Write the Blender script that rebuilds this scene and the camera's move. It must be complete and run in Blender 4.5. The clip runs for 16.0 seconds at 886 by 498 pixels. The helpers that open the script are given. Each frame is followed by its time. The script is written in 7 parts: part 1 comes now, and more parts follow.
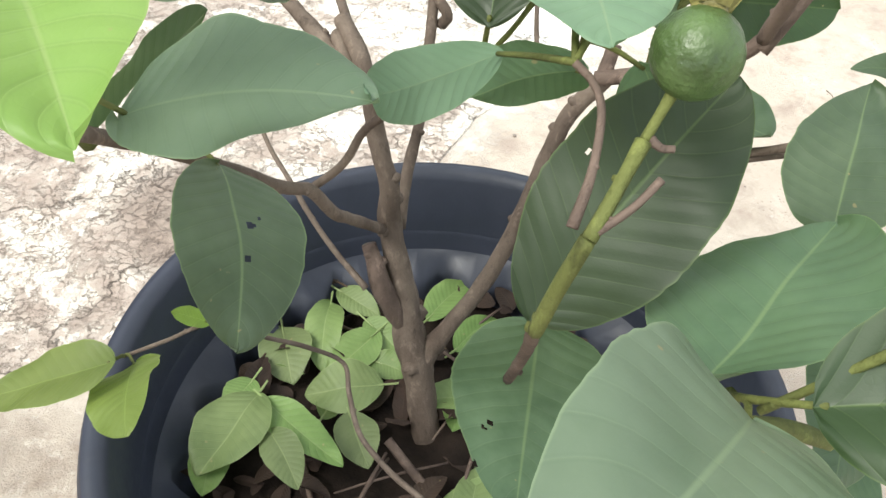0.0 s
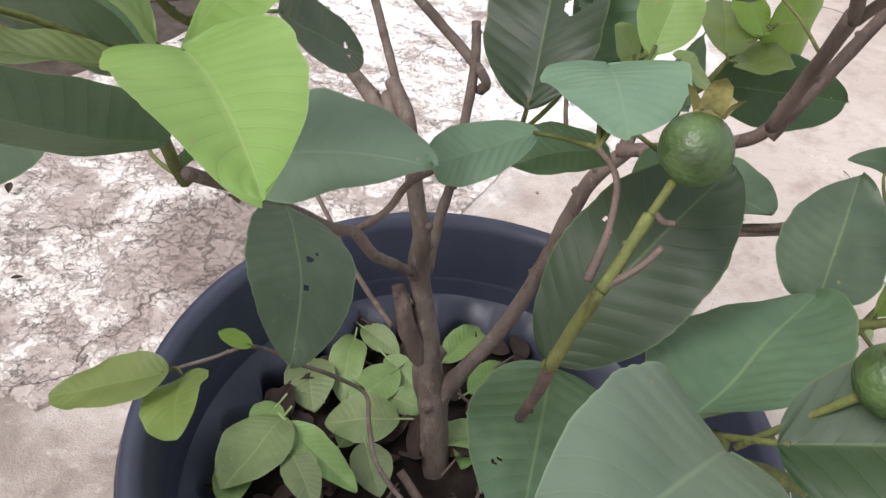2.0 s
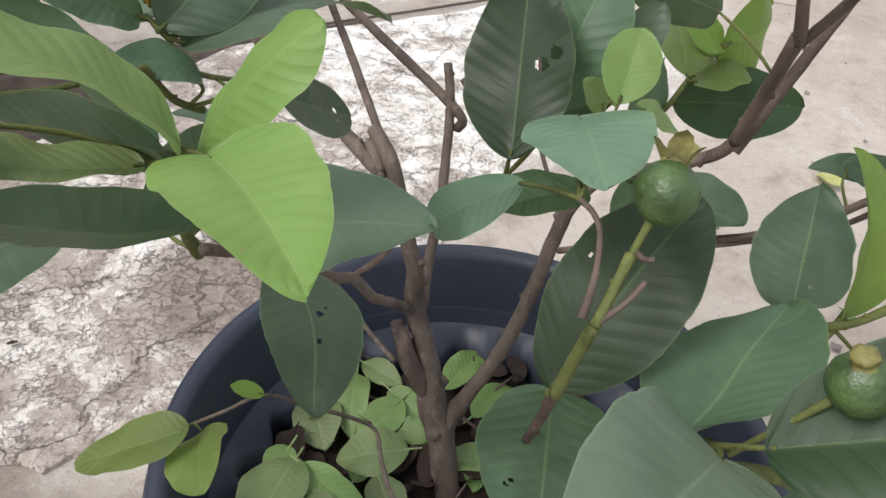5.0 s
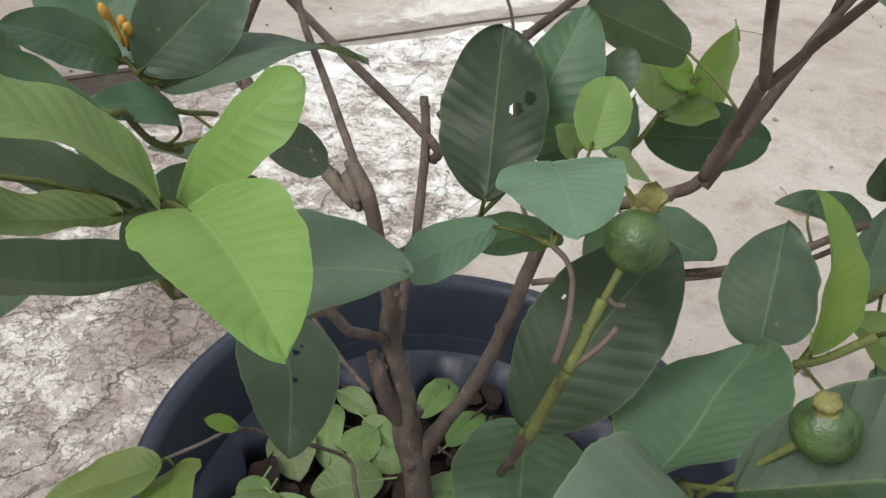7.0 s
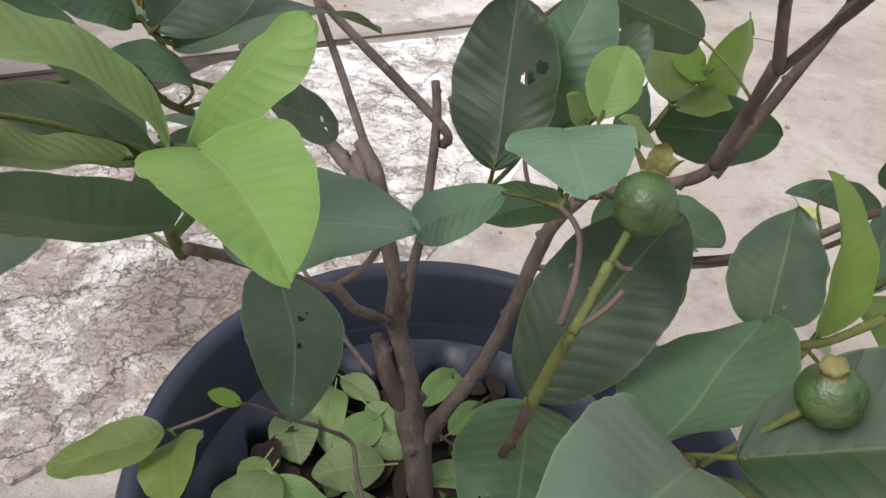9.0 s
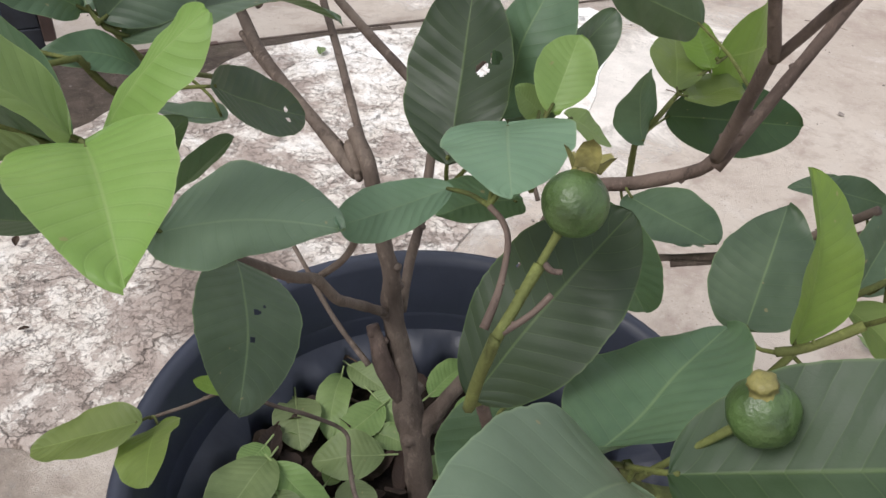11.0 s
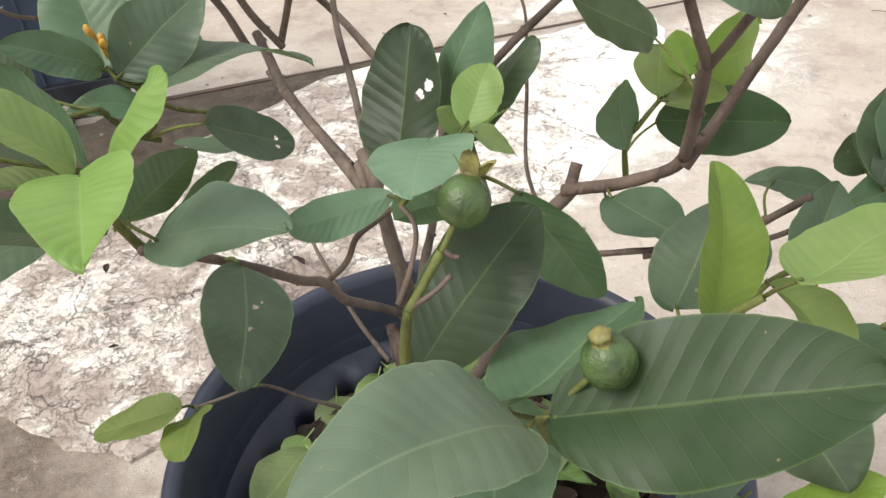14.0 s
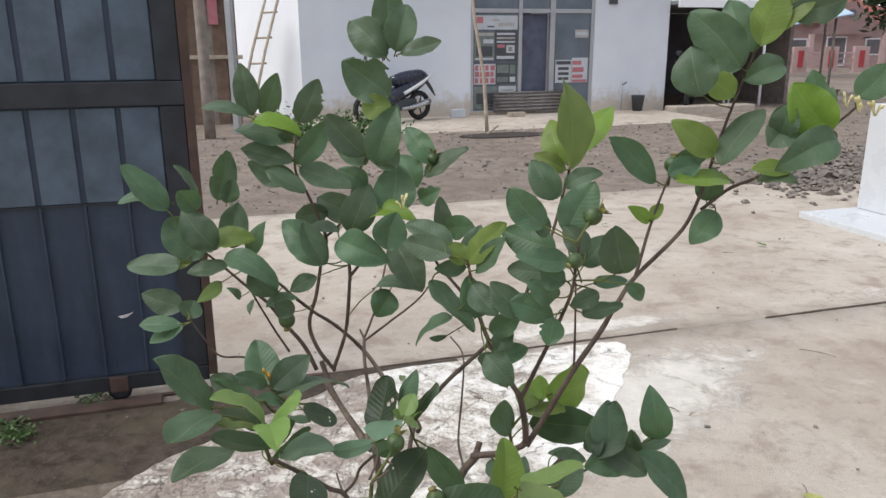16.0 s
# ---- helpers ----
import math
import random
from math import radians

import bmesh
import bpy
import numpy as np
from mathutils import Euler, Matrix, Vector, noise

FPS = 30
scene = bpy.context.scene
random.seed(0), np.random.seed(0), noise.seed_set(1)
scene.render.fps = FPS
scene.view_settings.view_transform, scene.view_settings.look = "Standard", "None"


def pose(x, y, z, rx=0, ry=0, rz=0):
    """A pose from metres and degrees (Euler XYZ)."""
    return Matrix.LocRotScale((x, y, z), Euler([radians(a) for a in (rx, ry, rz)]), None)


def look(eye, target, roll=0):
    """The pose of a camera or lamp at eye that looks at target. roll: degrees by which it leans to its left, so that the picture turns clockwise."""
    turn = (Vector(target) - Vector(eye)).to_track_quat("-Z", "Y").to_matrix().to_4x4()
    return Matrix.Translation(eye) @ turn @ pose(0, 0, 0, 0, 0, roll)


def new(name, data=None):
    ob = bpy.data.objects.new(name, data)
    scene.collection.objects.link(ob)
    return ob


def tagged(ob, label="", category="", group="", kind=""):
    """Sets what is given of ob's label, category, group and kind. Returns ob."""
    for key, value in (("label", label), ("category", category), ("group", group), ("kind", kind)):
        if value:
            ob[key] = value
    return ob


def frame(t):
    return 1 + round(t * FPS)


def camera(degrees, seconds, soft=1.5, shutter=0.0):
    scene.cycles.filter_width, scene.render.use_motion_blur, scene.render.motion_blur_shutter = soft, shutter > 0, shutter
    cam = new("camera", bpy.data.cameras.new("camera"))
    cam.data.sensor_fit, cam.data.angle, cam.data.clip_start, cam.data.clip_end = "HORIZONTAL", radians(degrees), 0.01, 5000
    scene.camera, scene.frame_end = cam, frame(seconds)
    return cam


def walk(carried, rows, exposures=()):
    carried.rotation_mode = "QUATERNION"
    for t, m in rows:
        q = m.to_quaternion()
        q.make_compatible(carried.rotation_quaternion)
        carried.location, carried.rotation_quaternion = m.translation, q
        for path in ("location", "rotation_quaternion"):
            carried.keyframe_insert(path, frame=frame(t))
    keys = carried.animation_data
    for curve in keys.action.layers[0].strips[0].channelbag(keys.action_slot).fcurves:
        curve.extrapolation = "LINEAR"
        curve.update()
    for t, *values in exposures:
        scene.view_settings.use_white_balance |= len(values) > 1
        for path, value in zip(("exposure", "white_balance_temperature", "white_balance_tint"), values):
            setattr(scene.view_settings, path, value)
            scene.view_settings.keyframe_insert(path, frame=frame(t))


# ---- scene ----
cam = camera(60.7, 16.0)
PATH = [
    (0, (0.0965, -0.5838, 1.0218), (0.0815, 0.8539, -0.3682), 5.5),
    (0.5, (0.0955, -0.61, 1.0416), (0.0115, 0.8426, -0.3303), 7),
    (1, (0.0925, -0.6211, 1.0555), (-0.0335, 0.8651, -0.2771), 7.1),
    (1.5, (0.0965, -0.6291, 1.0614), (0.0245, 0.8849, -0.2439), 8.8),
    (2, (0.0885, -0.6241, 1.0545), (0.0165, 0.8949, -0.2449), 8.4),
    (2.5, (0.0885, -0.6261, 1.0525), (-0.0085, 0.8919, -0.2459), 8.3),
    (3, (0.0965, -0.6281, 1.0564), (0.0025, 0.8988, -0.2318), 8),
    (3.5, (0.1005, -0.6232, 1.0725), (0.0095, 0.9096, -0.2087), 8.2),
    (4, (0.1005, -0.6282, 1.0714), (0.0155, 0.9214, -0.1906), 5.4),
    (4.2, (0.0965, -0.6313, 1.0774), (0.0145, 0.9114, -0.1937), 4.5),
    (6.5, (0.0715, -0.6404, 1.0883), (0.1015, 0.9459, -0.1294), 5.3),
    (7, (0.0785, -0.6354, 1.0944), (0.1055, 0.9538, -0.1194), 5.5),
    (7.5, (0.0835, -0.6283, 1.0824), (0.0865, 0.952, -0.1434), 4.5),
    (8, (0.0835, -0.6273, 1.0834), (0.0855, 0.955, -0.1403), 5.2),
    (8.5, (0.0825, -0.6363, 1.0804), (0.0925, 0.9421, -0.1485), 5.7),
    (9, (0.0805, -0.6463, 1.0793), (0.0865, 0.9489, -0.1264), 6.6),
    (9.2, (0.0805, -0.6443, 1.0843), (0.1035, 0.9459, -0.1274), 6.6),
    (11.5, (0.1445, -0.6263, 1.0805), (-0.0735, 0.9123, -0.1787), 2.7),
    (12, (0.1525, -0.6223, 1.0845), (-0.1675, 0.8903, -0.1839), 0.4),
    (12.5, (0.1585, -0.6183, 1.0815), (-0.2145, 0.8863, -0.1819), -0.6),
    (13, (0.1685, -0.6252, 1.0745), (-0.1825, 0.8784, -0.196), -1.2),
    (13.5, (0.1835, -0.6333, 1.0794), (-0.1835, 0.8733, -0.184), -1.3),
    (14, (0.2135, -0.6806, 1.118), (-0.1395, 0.8676, -0.0981), -3),
    (14.5, (0.2155, -0.8453, 1.2036), (-0.1935, 0.8055, 0.1514), -3.2),
    (15, (0.2705, -0.9843, 1.3205), (-0.1675, 0.7778, 0.4822), -3.1),
    (15.5, (0.3945, -1.139, 1.3972), (-0.1175, 0.6825, 0.7504), -0.4),
    (16, (0.4565, -1.2553, 1.4402), (-0.0395, 0.6092, 0.9108), -0.3),
]
walk(cam, [(t, look(eye, target, roll)) for t, eye, target, roll in PATH], [(0.0, 1.27, 6450, 5), (0.5, 1.04, 6300, 10), (1.0, 0.84, 6150, 14), (2.5, 0.78, 6150, 17), (4.0, 0.67, 6150, 15), (6.5, 0.40, 6150, 8), (8.5, 0.37, 6150, 11), (9.0, 0.45, 6150, 14), (11.5, 0.50, 6200, 13), (13.0, 0.46, 6200, 13), (13.5, 0.62, 6150, 15), (14.0, 0.84, 6500, 10), (14.5, 0.27, 6850, 8), (15.0, 0.25, 6800, 8), (16.0, 0.27, 6150, 10)])

# ---------- world, sun, exposure ----------
world = bpy.data.worlds.new("overcast_sky")
scene.world = world
world.use_nodes = True
wt = world.node_tree
sky = wt.nodes.new("ShaderNodeTexSky")
sky.sky_type, sky.sun_disc = "NISHITA", False
sky.sun_elevation, sky.sun_rotation = radians(54), radians(233)
sky.air_density, sky.dust_density, sky.ozone_density = 1.0, 4.0, 1.0
soften = wt.nodes.new("ShaderNodeMixRGB")          # cloud cover: the sky's blue washed towards grey white
soften.inputs["Fac"].default_value = 0.72
soften.inputs["Color2"].default_value = (7.6, 7.7, 7.9, 1)
wt.links.new(sky.outputs["Color"], soften.inputs["Color1"])
wt.links.new(soften.outputs["Color"], wt.nodes["Background"].inputs["Color"])
wt.nodes["Background"].inputs["Strength"].default_value = 0.103
sun = new("sun", bpy.data.lights.new("sun", "SUN"))
sun.data.energy, sun.data.angle, sun.data.color = 1.9, radians(26), (1.0, 0.955, 0.89)
sun.matrix_world = look((-3.0, -2.3, 5.6), (0.3, 0.2, 0))


# ---------- helpers ----------
def part(name, bm, material, parent=None, label="", smooth=False):
    me = bpy.data.meshes.new(name)
    bm.normal_update()
    bm.to_mesh(me)
    bm.free()
    for m in (material if isinstance(material, (list, tuple)) else [material]):
        me.materials.append(m)
    if smooth:
        me.polygons.foreach_set("use_smooth", [True] * len(me.polygons))
    ob = new(name, me)
    if parent is not None:
        ob.parent = parent
    if label:
        ob["label"] = label
    return ob


def empty(name, label, category, m=None, group="", kind=""):
    ob = new(name)
    if m is not None:
        ob.matrix_world = m
    return tagged(ob, label, category, group, kind)


def box(x0, x1, y0, y1, z0, z1, bevel=0.0, bm=None):
    bm2 = bmesh.new()
    bmesh.ops.create_cube(bm2, size=1)
    for v in bm2.verts:
        v.co = Vector(((x0 + x1) / 2 + v.co.x * (x1 - x0), (y0 + y1) / 2 + v.co.y * (y1 - y0), (z0 + z1) / 2 + v.co.z * (z1 - z0)))
    if bevel:
        bmesh.ops.bevel(bm2, geom=bm2.edges[:], offset=bevel, segments=2, affect="EDGES", profile=0.6)
    if bm is None:
        return bm2
    join(bm, bm2)
    return bm


def join(bm, other):
    tmp = bpy.data.meshes.new("tmp")
    other.to_mesh(tmp)
    other.free()
    bm.from_mesh(tmp)
    bpy.data.meshes.remove(tmp)


def spline(points, steps=6):
    """A smooth line through points (Catmull-Rom); every point may carry a radius as its fourth number."""
    p = [np.array(q, float) for q in points]
    p = [2 * p[0] - p[1]] + p + [2 * p[-1] - p[-2]]
    out = []
    for i in range(1, len(p) - 2):
        a, b, c, d = p[i - 1:i + 3]
        for k in range(steps):
            t = k / steps
            out.append(0.5 * (2 * b + (c - a) * t + (2 * a - 5 * b + 4 * c - d) * t * t + (3 * b - a - 3 * c + d) * t ** 3))
    out.append(p[-2])
    return out


def tube(points, sides=8, steps=5, rough=0.0, bm=None, caps=True):
    """A tapering tube through points (x, y, z, radius), its surface uneven by the share rough."""
    bm = bm or bmesh.new()
    line = spline(points, steps)
    rings, up = [], Vector((0.31, 0.17, 0.93))
    for i, q in enumerate(line):
        c = Vector(q[:3])
        ahead = (Vector(line[min(i + 1, len(line) - 1)][:3]) - Vector(line[max(i - 1, 0)][:3])).normalized()
        side = ahead.cross(up)
        if side.length < 0.1:
            side = ahead.cross(Vector((1, 0, 0)))
        side.normalize()
        up = side.cross(ahead).normalized()
        ring = []
        for k in range(sides):
            a = 2 * math.pi * k / sides
            r = float(q[3]) * (1 + rough * noise.noise(Vector((c.x * 60 + math.cos(a), c.y * 60 + math.sin(a), c.z * 60))))
            ring.append(bm.verts.new(c + r * (math.cos(a) * side + math.sin(a) * up)))
        rings.append(ring)
    for a, b in zip(rings, rings[1:]):
        for k in range(sides):
            bm.faces.new((a[k], a[(k + 1) % sides], b[(k + 1) % sides], b[k]))
    if caps:
        bm.faces.new(rings[0][::-1])
        bm.faces.new(rings[-1])
    return bm


def lathe(profile, sides=48, bm=None, shape=None):
    """A profile of (radius, height) turned round z; shape(angle, i, r, z) may change a ring."""
    bm = bm or bmesh.new()
    rings = []
    for i, (r, z) in enumerate(profile):
        ring = []
        for k in range(sides):
            a = 2 * math.pi * k / sides
            rr, zz = shape(a, i, r, z) if shape else (r, z)
            ring.append(bm.verts.new((rr * math.cos(a), rr * math.sin(a), zz)))
        rings.append(ring)
    for a, b in zip(rings, rings[1:]):
        for k in range(sides):
            bm.faces.new((a[k], a[(k + 1) % sides], b[(k + 1) % sides], b[k]))
    return bm


# ---------- materials ----------
class Nodes:
    """A short way to write a node material."""

    def __init__(self, name, rough=0.6, metal=0.0, spec=0.5):
        self.mat = bpy.data.materials.new(name)
        self.mat.use_nodes = True
        self.t = self.mat.node_tree
        self.bsdf = self.t.nodes["Principled BSDF"]
        self.out = self.t.nodes["Material Output"]
        self.bsdf.inputs["Roughness"].default_value = rough
        self.bsdf.inputs["Metallic"].default_value = metal
        self.bsdf.inputs["Specular IOR Level"].default_value = spec
        self.co = self.t.nodes.new("ShaderNodeTexCoord")

    def node(self, kind, **inputs):
        n = self.t.nodes.new(kind)
        for k, v in inputs.items():
            self.put(n.inputs[k.replace("_", " ")], v)
        return n

    def put(self, socket, v):
        if isinstance(v, bpy.types.NodeSocket):
            self.t.links.new(v, socket)
        else:
            socket.default_value = v

    def noise(self, scale, detail=4.0, rough=0.55, distort=0.0, vector=None):
        return self.node("ShaderNodeTexNoise", Vector=vector or self.co.outputs["Object"], Scale=scale, Detail=detail, Roughness=rough, Distortion=distort).outputs["Fac"]

    def ramp(self, fac, *stops):
        n = self.node("ShaderNodeValToRGB", Fac=fac)
        while len(n.color_ramp.elements) < len(stops):
            n.color_ramp.elements.new(0.5)
        for e, (p, c) in zip(n.color_ramp.elements, stops):
            e.position = p
            e.color = (*c, 1) if isinstance(c, tuple) else (c, c, c, 1)
        return n.outputs["Color"]

    def mix(self, fac, a, b, how="MIX"):
        n = self.t.nodes.new("ShaderNodeMixRGB")
        n.blend_type = how
        self.put(n.inputs["Fac"], fac)
        for s, v in (("Color1", a), ("Color2", b)):
            self.put(n.inputs[s], (*v, 1) if isinstance(v, tuple) else v)
        return n.outputs["Color"]

    def math(self, how, a, b=0.0, c=0.0):
        n = self.t.nodes.new("ShaderNodeMath")
        n.operation = how
        for i, v in enumerate((a, b, c)):
            self.put(n.inputs[i], v)
        return n.outputs["Value"]

    def xyz(self, vector):
        return self.node("ShaderNodeSeparateXYZ", Vector=vector).outputs

    def bump(self, height, strength=0.4, distance=0.01):
        n = self.node("ShaderNodeBump", Height=height, Strength=strength, Distance=distance)
        self.t.links.new(n.outputs["Normal"], self.bsdf.inputs["Normal"])
        return n

    def done(self, colour, rough=None):
        self.put(self.bsdf.inputs["Base Color"], colour if isinstance(colour, bpy.types.NodeSocket) else (*colour, 1))
        if rough is not None:
            self.put(self.bsdf.inputs["Roughness"], rough)
        return self.mat


def plain(name, colour, rough=0.6, metal=0.0, vary=0.25, scale=9.0, bump=0.15, fine=120.0):
    """Paint, plastic, wood and so on: a colour that varies at two scales, with a fine relief."""
    n = Nodes(name, rough, metal)
    dark = tuple(c * (1 - vary) for c in colour)
    light = tuple(min(1, c * (1 + vary)) for c in colour)
    a = n.ramp(n.noise(scale, 5, 0.6), (0.3, dark), (0.7, light))
    b = n.mix(n.math("MULTIPLY", n.noise(fine, 3), 0.35), a, dark)
    n.bump(n.noise(fine, 3), bump, 0.002)
    return n.done(b, n.ramp(n.noise(scale * 2, 4), (0.3, max(0.02, rough - 0.12)), (0.7, min(1, rough + 0.12))))


def concrete_yard():
    n = Nodes("worn_concrete", 0.85, 0, 0.25)
    co = n.co.outputs["Object"]
    big, mid, small, fine = n.noise(0.7, 7, 0.62), n.noise(4.5, 10, 0.70, 0.3), n.noise(38, 8, 0.72), n.noise(260, 4, 0.7)
    c = n.ramp(big, (0.30, (0.37, 0.305, 0.248)), (0.5, (0.50, 0.436, 0.366)), (0.70, (0.605, 0.552, 0.478)))
    c = n.mix(n.ramp(mid, (0.36, 0.85), (0.50, 0.0)), c, (0.33, 0.262, 0.215))
    c = n.mix(n.ramp(n.noise(15, 8, 0.66, 0.8), (0.55, 0.0), (0.68, 0.6)), c, (0.36, 0.295, 0.25))
    c = n.mix(n.ramp(mid, (0.58, 0.0), (0.74, 0.6)), c, (0.67, 0.635, 0.585))
    c = n.mix(n.ramp(small, (0.56, 0.0), (0.74, 0.55)), c, (0.33, 0.275, 0.235))
    c = n.mix(n.ramp(small, (0.26, 0.45), (0.42, 0.0)), c, (0.70, 0.665, 0.615))
    c = n.mix(n.ramp(fine, (0.60, 0.0), (0.74, 0.5)), c, (0.27, 0.225, 0.19))
    pit = n.node("ShaderNodeTexVoronoi", Vector=co, Scale=85.0)
    c = n.mix(n.math("MULTIPLY", n.ramp(pit.outputs["Distance"], (0.10, 0.8), (0.24, 0.0)), n.ramp(n.noise(9, 4), (0.48, 0.0), (0.62, 1.0))), c, (0.24, 0.19, 0.16))
    # an old brown stain lies between the gate and the near side of the pot
    away = n.node("ShaderNodeVectorMath", Vector=co)
    away.operation = "DISTANCE"
    away.inputs[1].default_value = (-1.15, -0.15, 0.0)
    away2 = n.node("ShaderNodeVectorMath", Vector=co)
    away2.operation = "DISTANCE"
    away2.inputs[1].default_value = (-1.65, 0.42, 0.0)
    side = n.math("SUBTRACT", away2.outputs["Value"], 0.12)
    near = n.node("ShaderNodeVectorMath", Vector=co)
    near.operation = "DISTANCE"
    near.inputs[1].default_value = (-0.55, 0.03, 0.0)
    fleck = n.math("MULTIPLY", n.ramp(n.noise(24, 9, 0.70, 0.3), (0.57, 0.0), (0.68, 0.35)), n.ramp(near.outputs["Value"], (0.18, 1.0), (0.48, 0.0)))
    reach = n.math("ADD", n.math("MINIMUM", away.outputs["Value"], side), n.math("MULTIPLY", n.math("SUBTRACT", mid, 0.5), 1.0))
    stain = n.ramp(small, (0.35, (0.080, 0.062, 0.047)), (0.65, (0.210, 0.166, 0.127)))
    c = n.mix(n.ramp(reach, (0.34, 0.92), (0.60, 0.55), (0.90, 0.0)), c, n.mix(n.ramp(fine, (0.60, 0.0), (0.72, 0.8)), stain, (0.36, 0.30, 0.25)))
    c = n.mix(fleck, c, (0.70, 0.645, 0.575))
    n.bump(n.math("ADD", n.math("MULTIPLY", small, 0.7), n.math("MULTIPLY", fine, 0.5)), 0.9, 0.008)
    return n.done(c, n.ramp(mid, (0.3, 0.75), (0.7, 0.95)))


def cement_patch():
    """Cream screed with brown dirt held in its torn surface, and a few long fine cracks."""
    n = Nodes("crazed_cement", 0.85, 0, 0.25)
    co = n.co.outputs["Object"]
    warp = n.node("ShaderNodeTexNoise", Vector=co, Scale=5.0, Detail=8.0, Roughness=0.65)
    v = n.node("ShaderNodeVectorMath", Vector=co)
    v.operation = "ADD"
    shift = n.node("ShaderNodeVectorMath", Vector=warp.outputs["Color"])
    shift.operation, shift.inputs["Scale"].default_value = "SCALE", 0.26
    n.t.links.new(shift.outputs["Vector"], v.inputs[1])
    wv = v.outputs["Vector"]
    crack = n.node("ShaderNodeTexVoronoi", Vector=wv, Scale=2.7)
    crack.feature = "DISTANCE_TO_EDGE"
    crack2 = n.node("ShaderNodeTexVoronoi", Vector=wv, Scale=9.0)
    crack2.feature = "DISTANCE_TO_EDGE"
    flake = n.node("ShaderNodeTexVoronoi", Vector=n.node("ShaderNodeVectorMath", Vector=co).outputs["Vector"], Scale=34.0)
    flake.feature = "DISTANCE_TO_EDGE"
    n.t.links.new(wv, flake.inputs["Vector"])
    big, cover, torn, fine = n.noise(2.6, 5, 0.6), n.noise(8.5, 12, 0.70, 0.5), n.noise(55, 8, 0.72, 1.0), n.noise(230, 4, 0.7)
    # trowel scratches: thin, stretched, in loose bundles
    comb = n.node("ShaderNodeMapping", Vector=wv, Rotation=(0, 0, 1.15), Scale=(95.0, 9.0, 1.0)).outputs["Vector"]
    scratch = n.noise(1.0, 3, 0.6, 0.0, comb)
    sep = n.xyz(co)
    # the side towards the gate is dirtier than the side towards the road
    lean = n.math("MULTIPLY", n.math("SUBTRACT", 0.12, sep["X"]), 0.28)
    lean = n.math("MINIMUM", n.math("MAXIMUM", lean, -0.13), 0.03)
    # the far half was trowelled over afresh
    fresh = n.math("MULTIPLY", n.math("MAXIMUM", n.math("SUBTRACT", n.math("ADD", sep["Y"], n.math("MULTIPLY", sep["X"], 0.8)), 0.95), 0.0), 0.30)
    lean = n.math("SUBTRACT", lean, n.math("MINIMUM", fresh, 0.10))
    lean = n.math("ADD", lean, n.math("MULTIPLY", n.math("MAXIMUM", n.math("SUBTRACT", 0.34, sep["Y"]), 0.0), 0.16))
    dirt = n.math("ADD", lean, n.math("MULTIPLY", n.math("ADD", n.math("SUBTRACT", big, 0.5), 0.02), 0.42))
    field = n.math("ADD", cover, dirt)
    both = n.math("ADD", field, n.math("MULTIPLY", n.math("SUBTRACT", torn, 0.5), 0.32))
    c = n.ramp(n.noise(11, 7, 0.65), (0.3, (0.60, 0.54, 0.46)), (0.7, (0.80, 0.755, 0.685)))
    c = n.mix(n.ramp(both, (0.34, 0.85), (0.46, 0.0)), c, (0.87, 0.85, 0.80))
    c = n.mix(n.ramp(both, (0.50, 0.0), (0.555, 0.70), (0.68, 0.95)), c, n.ramp(torn, (0.3, (0.27, 0.212, 0.175)), (0.7, (0.43, 0.355, 0.305))))
    edge = n.math("MULTIPLY", n.ramp(flake.outputs["Distance"], (0.0, 1.0), (0.07, 0.0)), n.ramp(field, (0.36, 0.1), (0.50, 0.85), (0.64, 0.45)))
    edge = n.math("MULTIPLY", edge, n.ramp(n.noise(17, 5, 0.7), (0.36, 0.0), (0.55, 1.0)))
    edge = n.math("MULTIPLY", edge, n.ramp(sep["X"], (0.12, 1.0), (0.42, 0.15)))
    c = n.mix(edge, c, (0.20, 0.153, 0.122))
    c = n.mix(n.math("MULTIPLY", n.ramp(scratch, (0.57, 0.0), (0.66, 0.8)), n.ramp(n.noise(3.7, 3), (0.50, 0.0), (0.60, 1.0))), c, (0.34, 0.275, 0.225))
    c = n.mix(n.ramp(fine, (0.58, 0.0), (0.72, 0.75)), c, (0.20, 0.155, 0.125))
    line = n.ramp(crack.outputs["Distance"], (0.0, 0.9), (0.0060, 0.0))
    line2 = n.ramp(crack2.outputs["Distance"], (0.0, 0.9), (0.013, 0.0))
    c = n.mix(n.math("MULTIPLY", line, n.ramp(torn, (0.40, 0.35), (0.55, 0.95))), c, (0.10, 0.08, 0.065))
    c = n.mix(n.math("MULTIPLY", line2, n.ramp(n.noise(2.1, 4), (0.42, 0.0), (0.54, 0.8))), c, (0.14, 0.11, 0.09))
    # the bare brown place beside the pot
    d = n.node("ShaderNodeVectorMath", Vector=co)
    d.operation = "DISTANCE"
    d.inputs[1].default_value = (-0.40, 0.50, 0.0)
    bare = n.ramp(n.math("ADD", d.outputs["Value"], n.math("MULTIPLY", cover, 0.32)), (0.29, 0.92), (0.35, 0.0))
    c = n.mix(bare, c, n.ramp(torn, (0.35, (0.19, 0.148, 0.122)), (0.65, (0.33, 0.265, 0.222))))
    h = n.math("SUBTRACT", n.math("ADD", n.math("MULTIPLY", torn, 0.7), n.math("MULTIPLY", both, -0.9)), n.math("ADD", n.math("MULTIPLY", line, 0.5), n.math("MULTIPLY", edge, 0.4)))
    n.bump(h, 1.0, 0.011)
    return n.done(c)


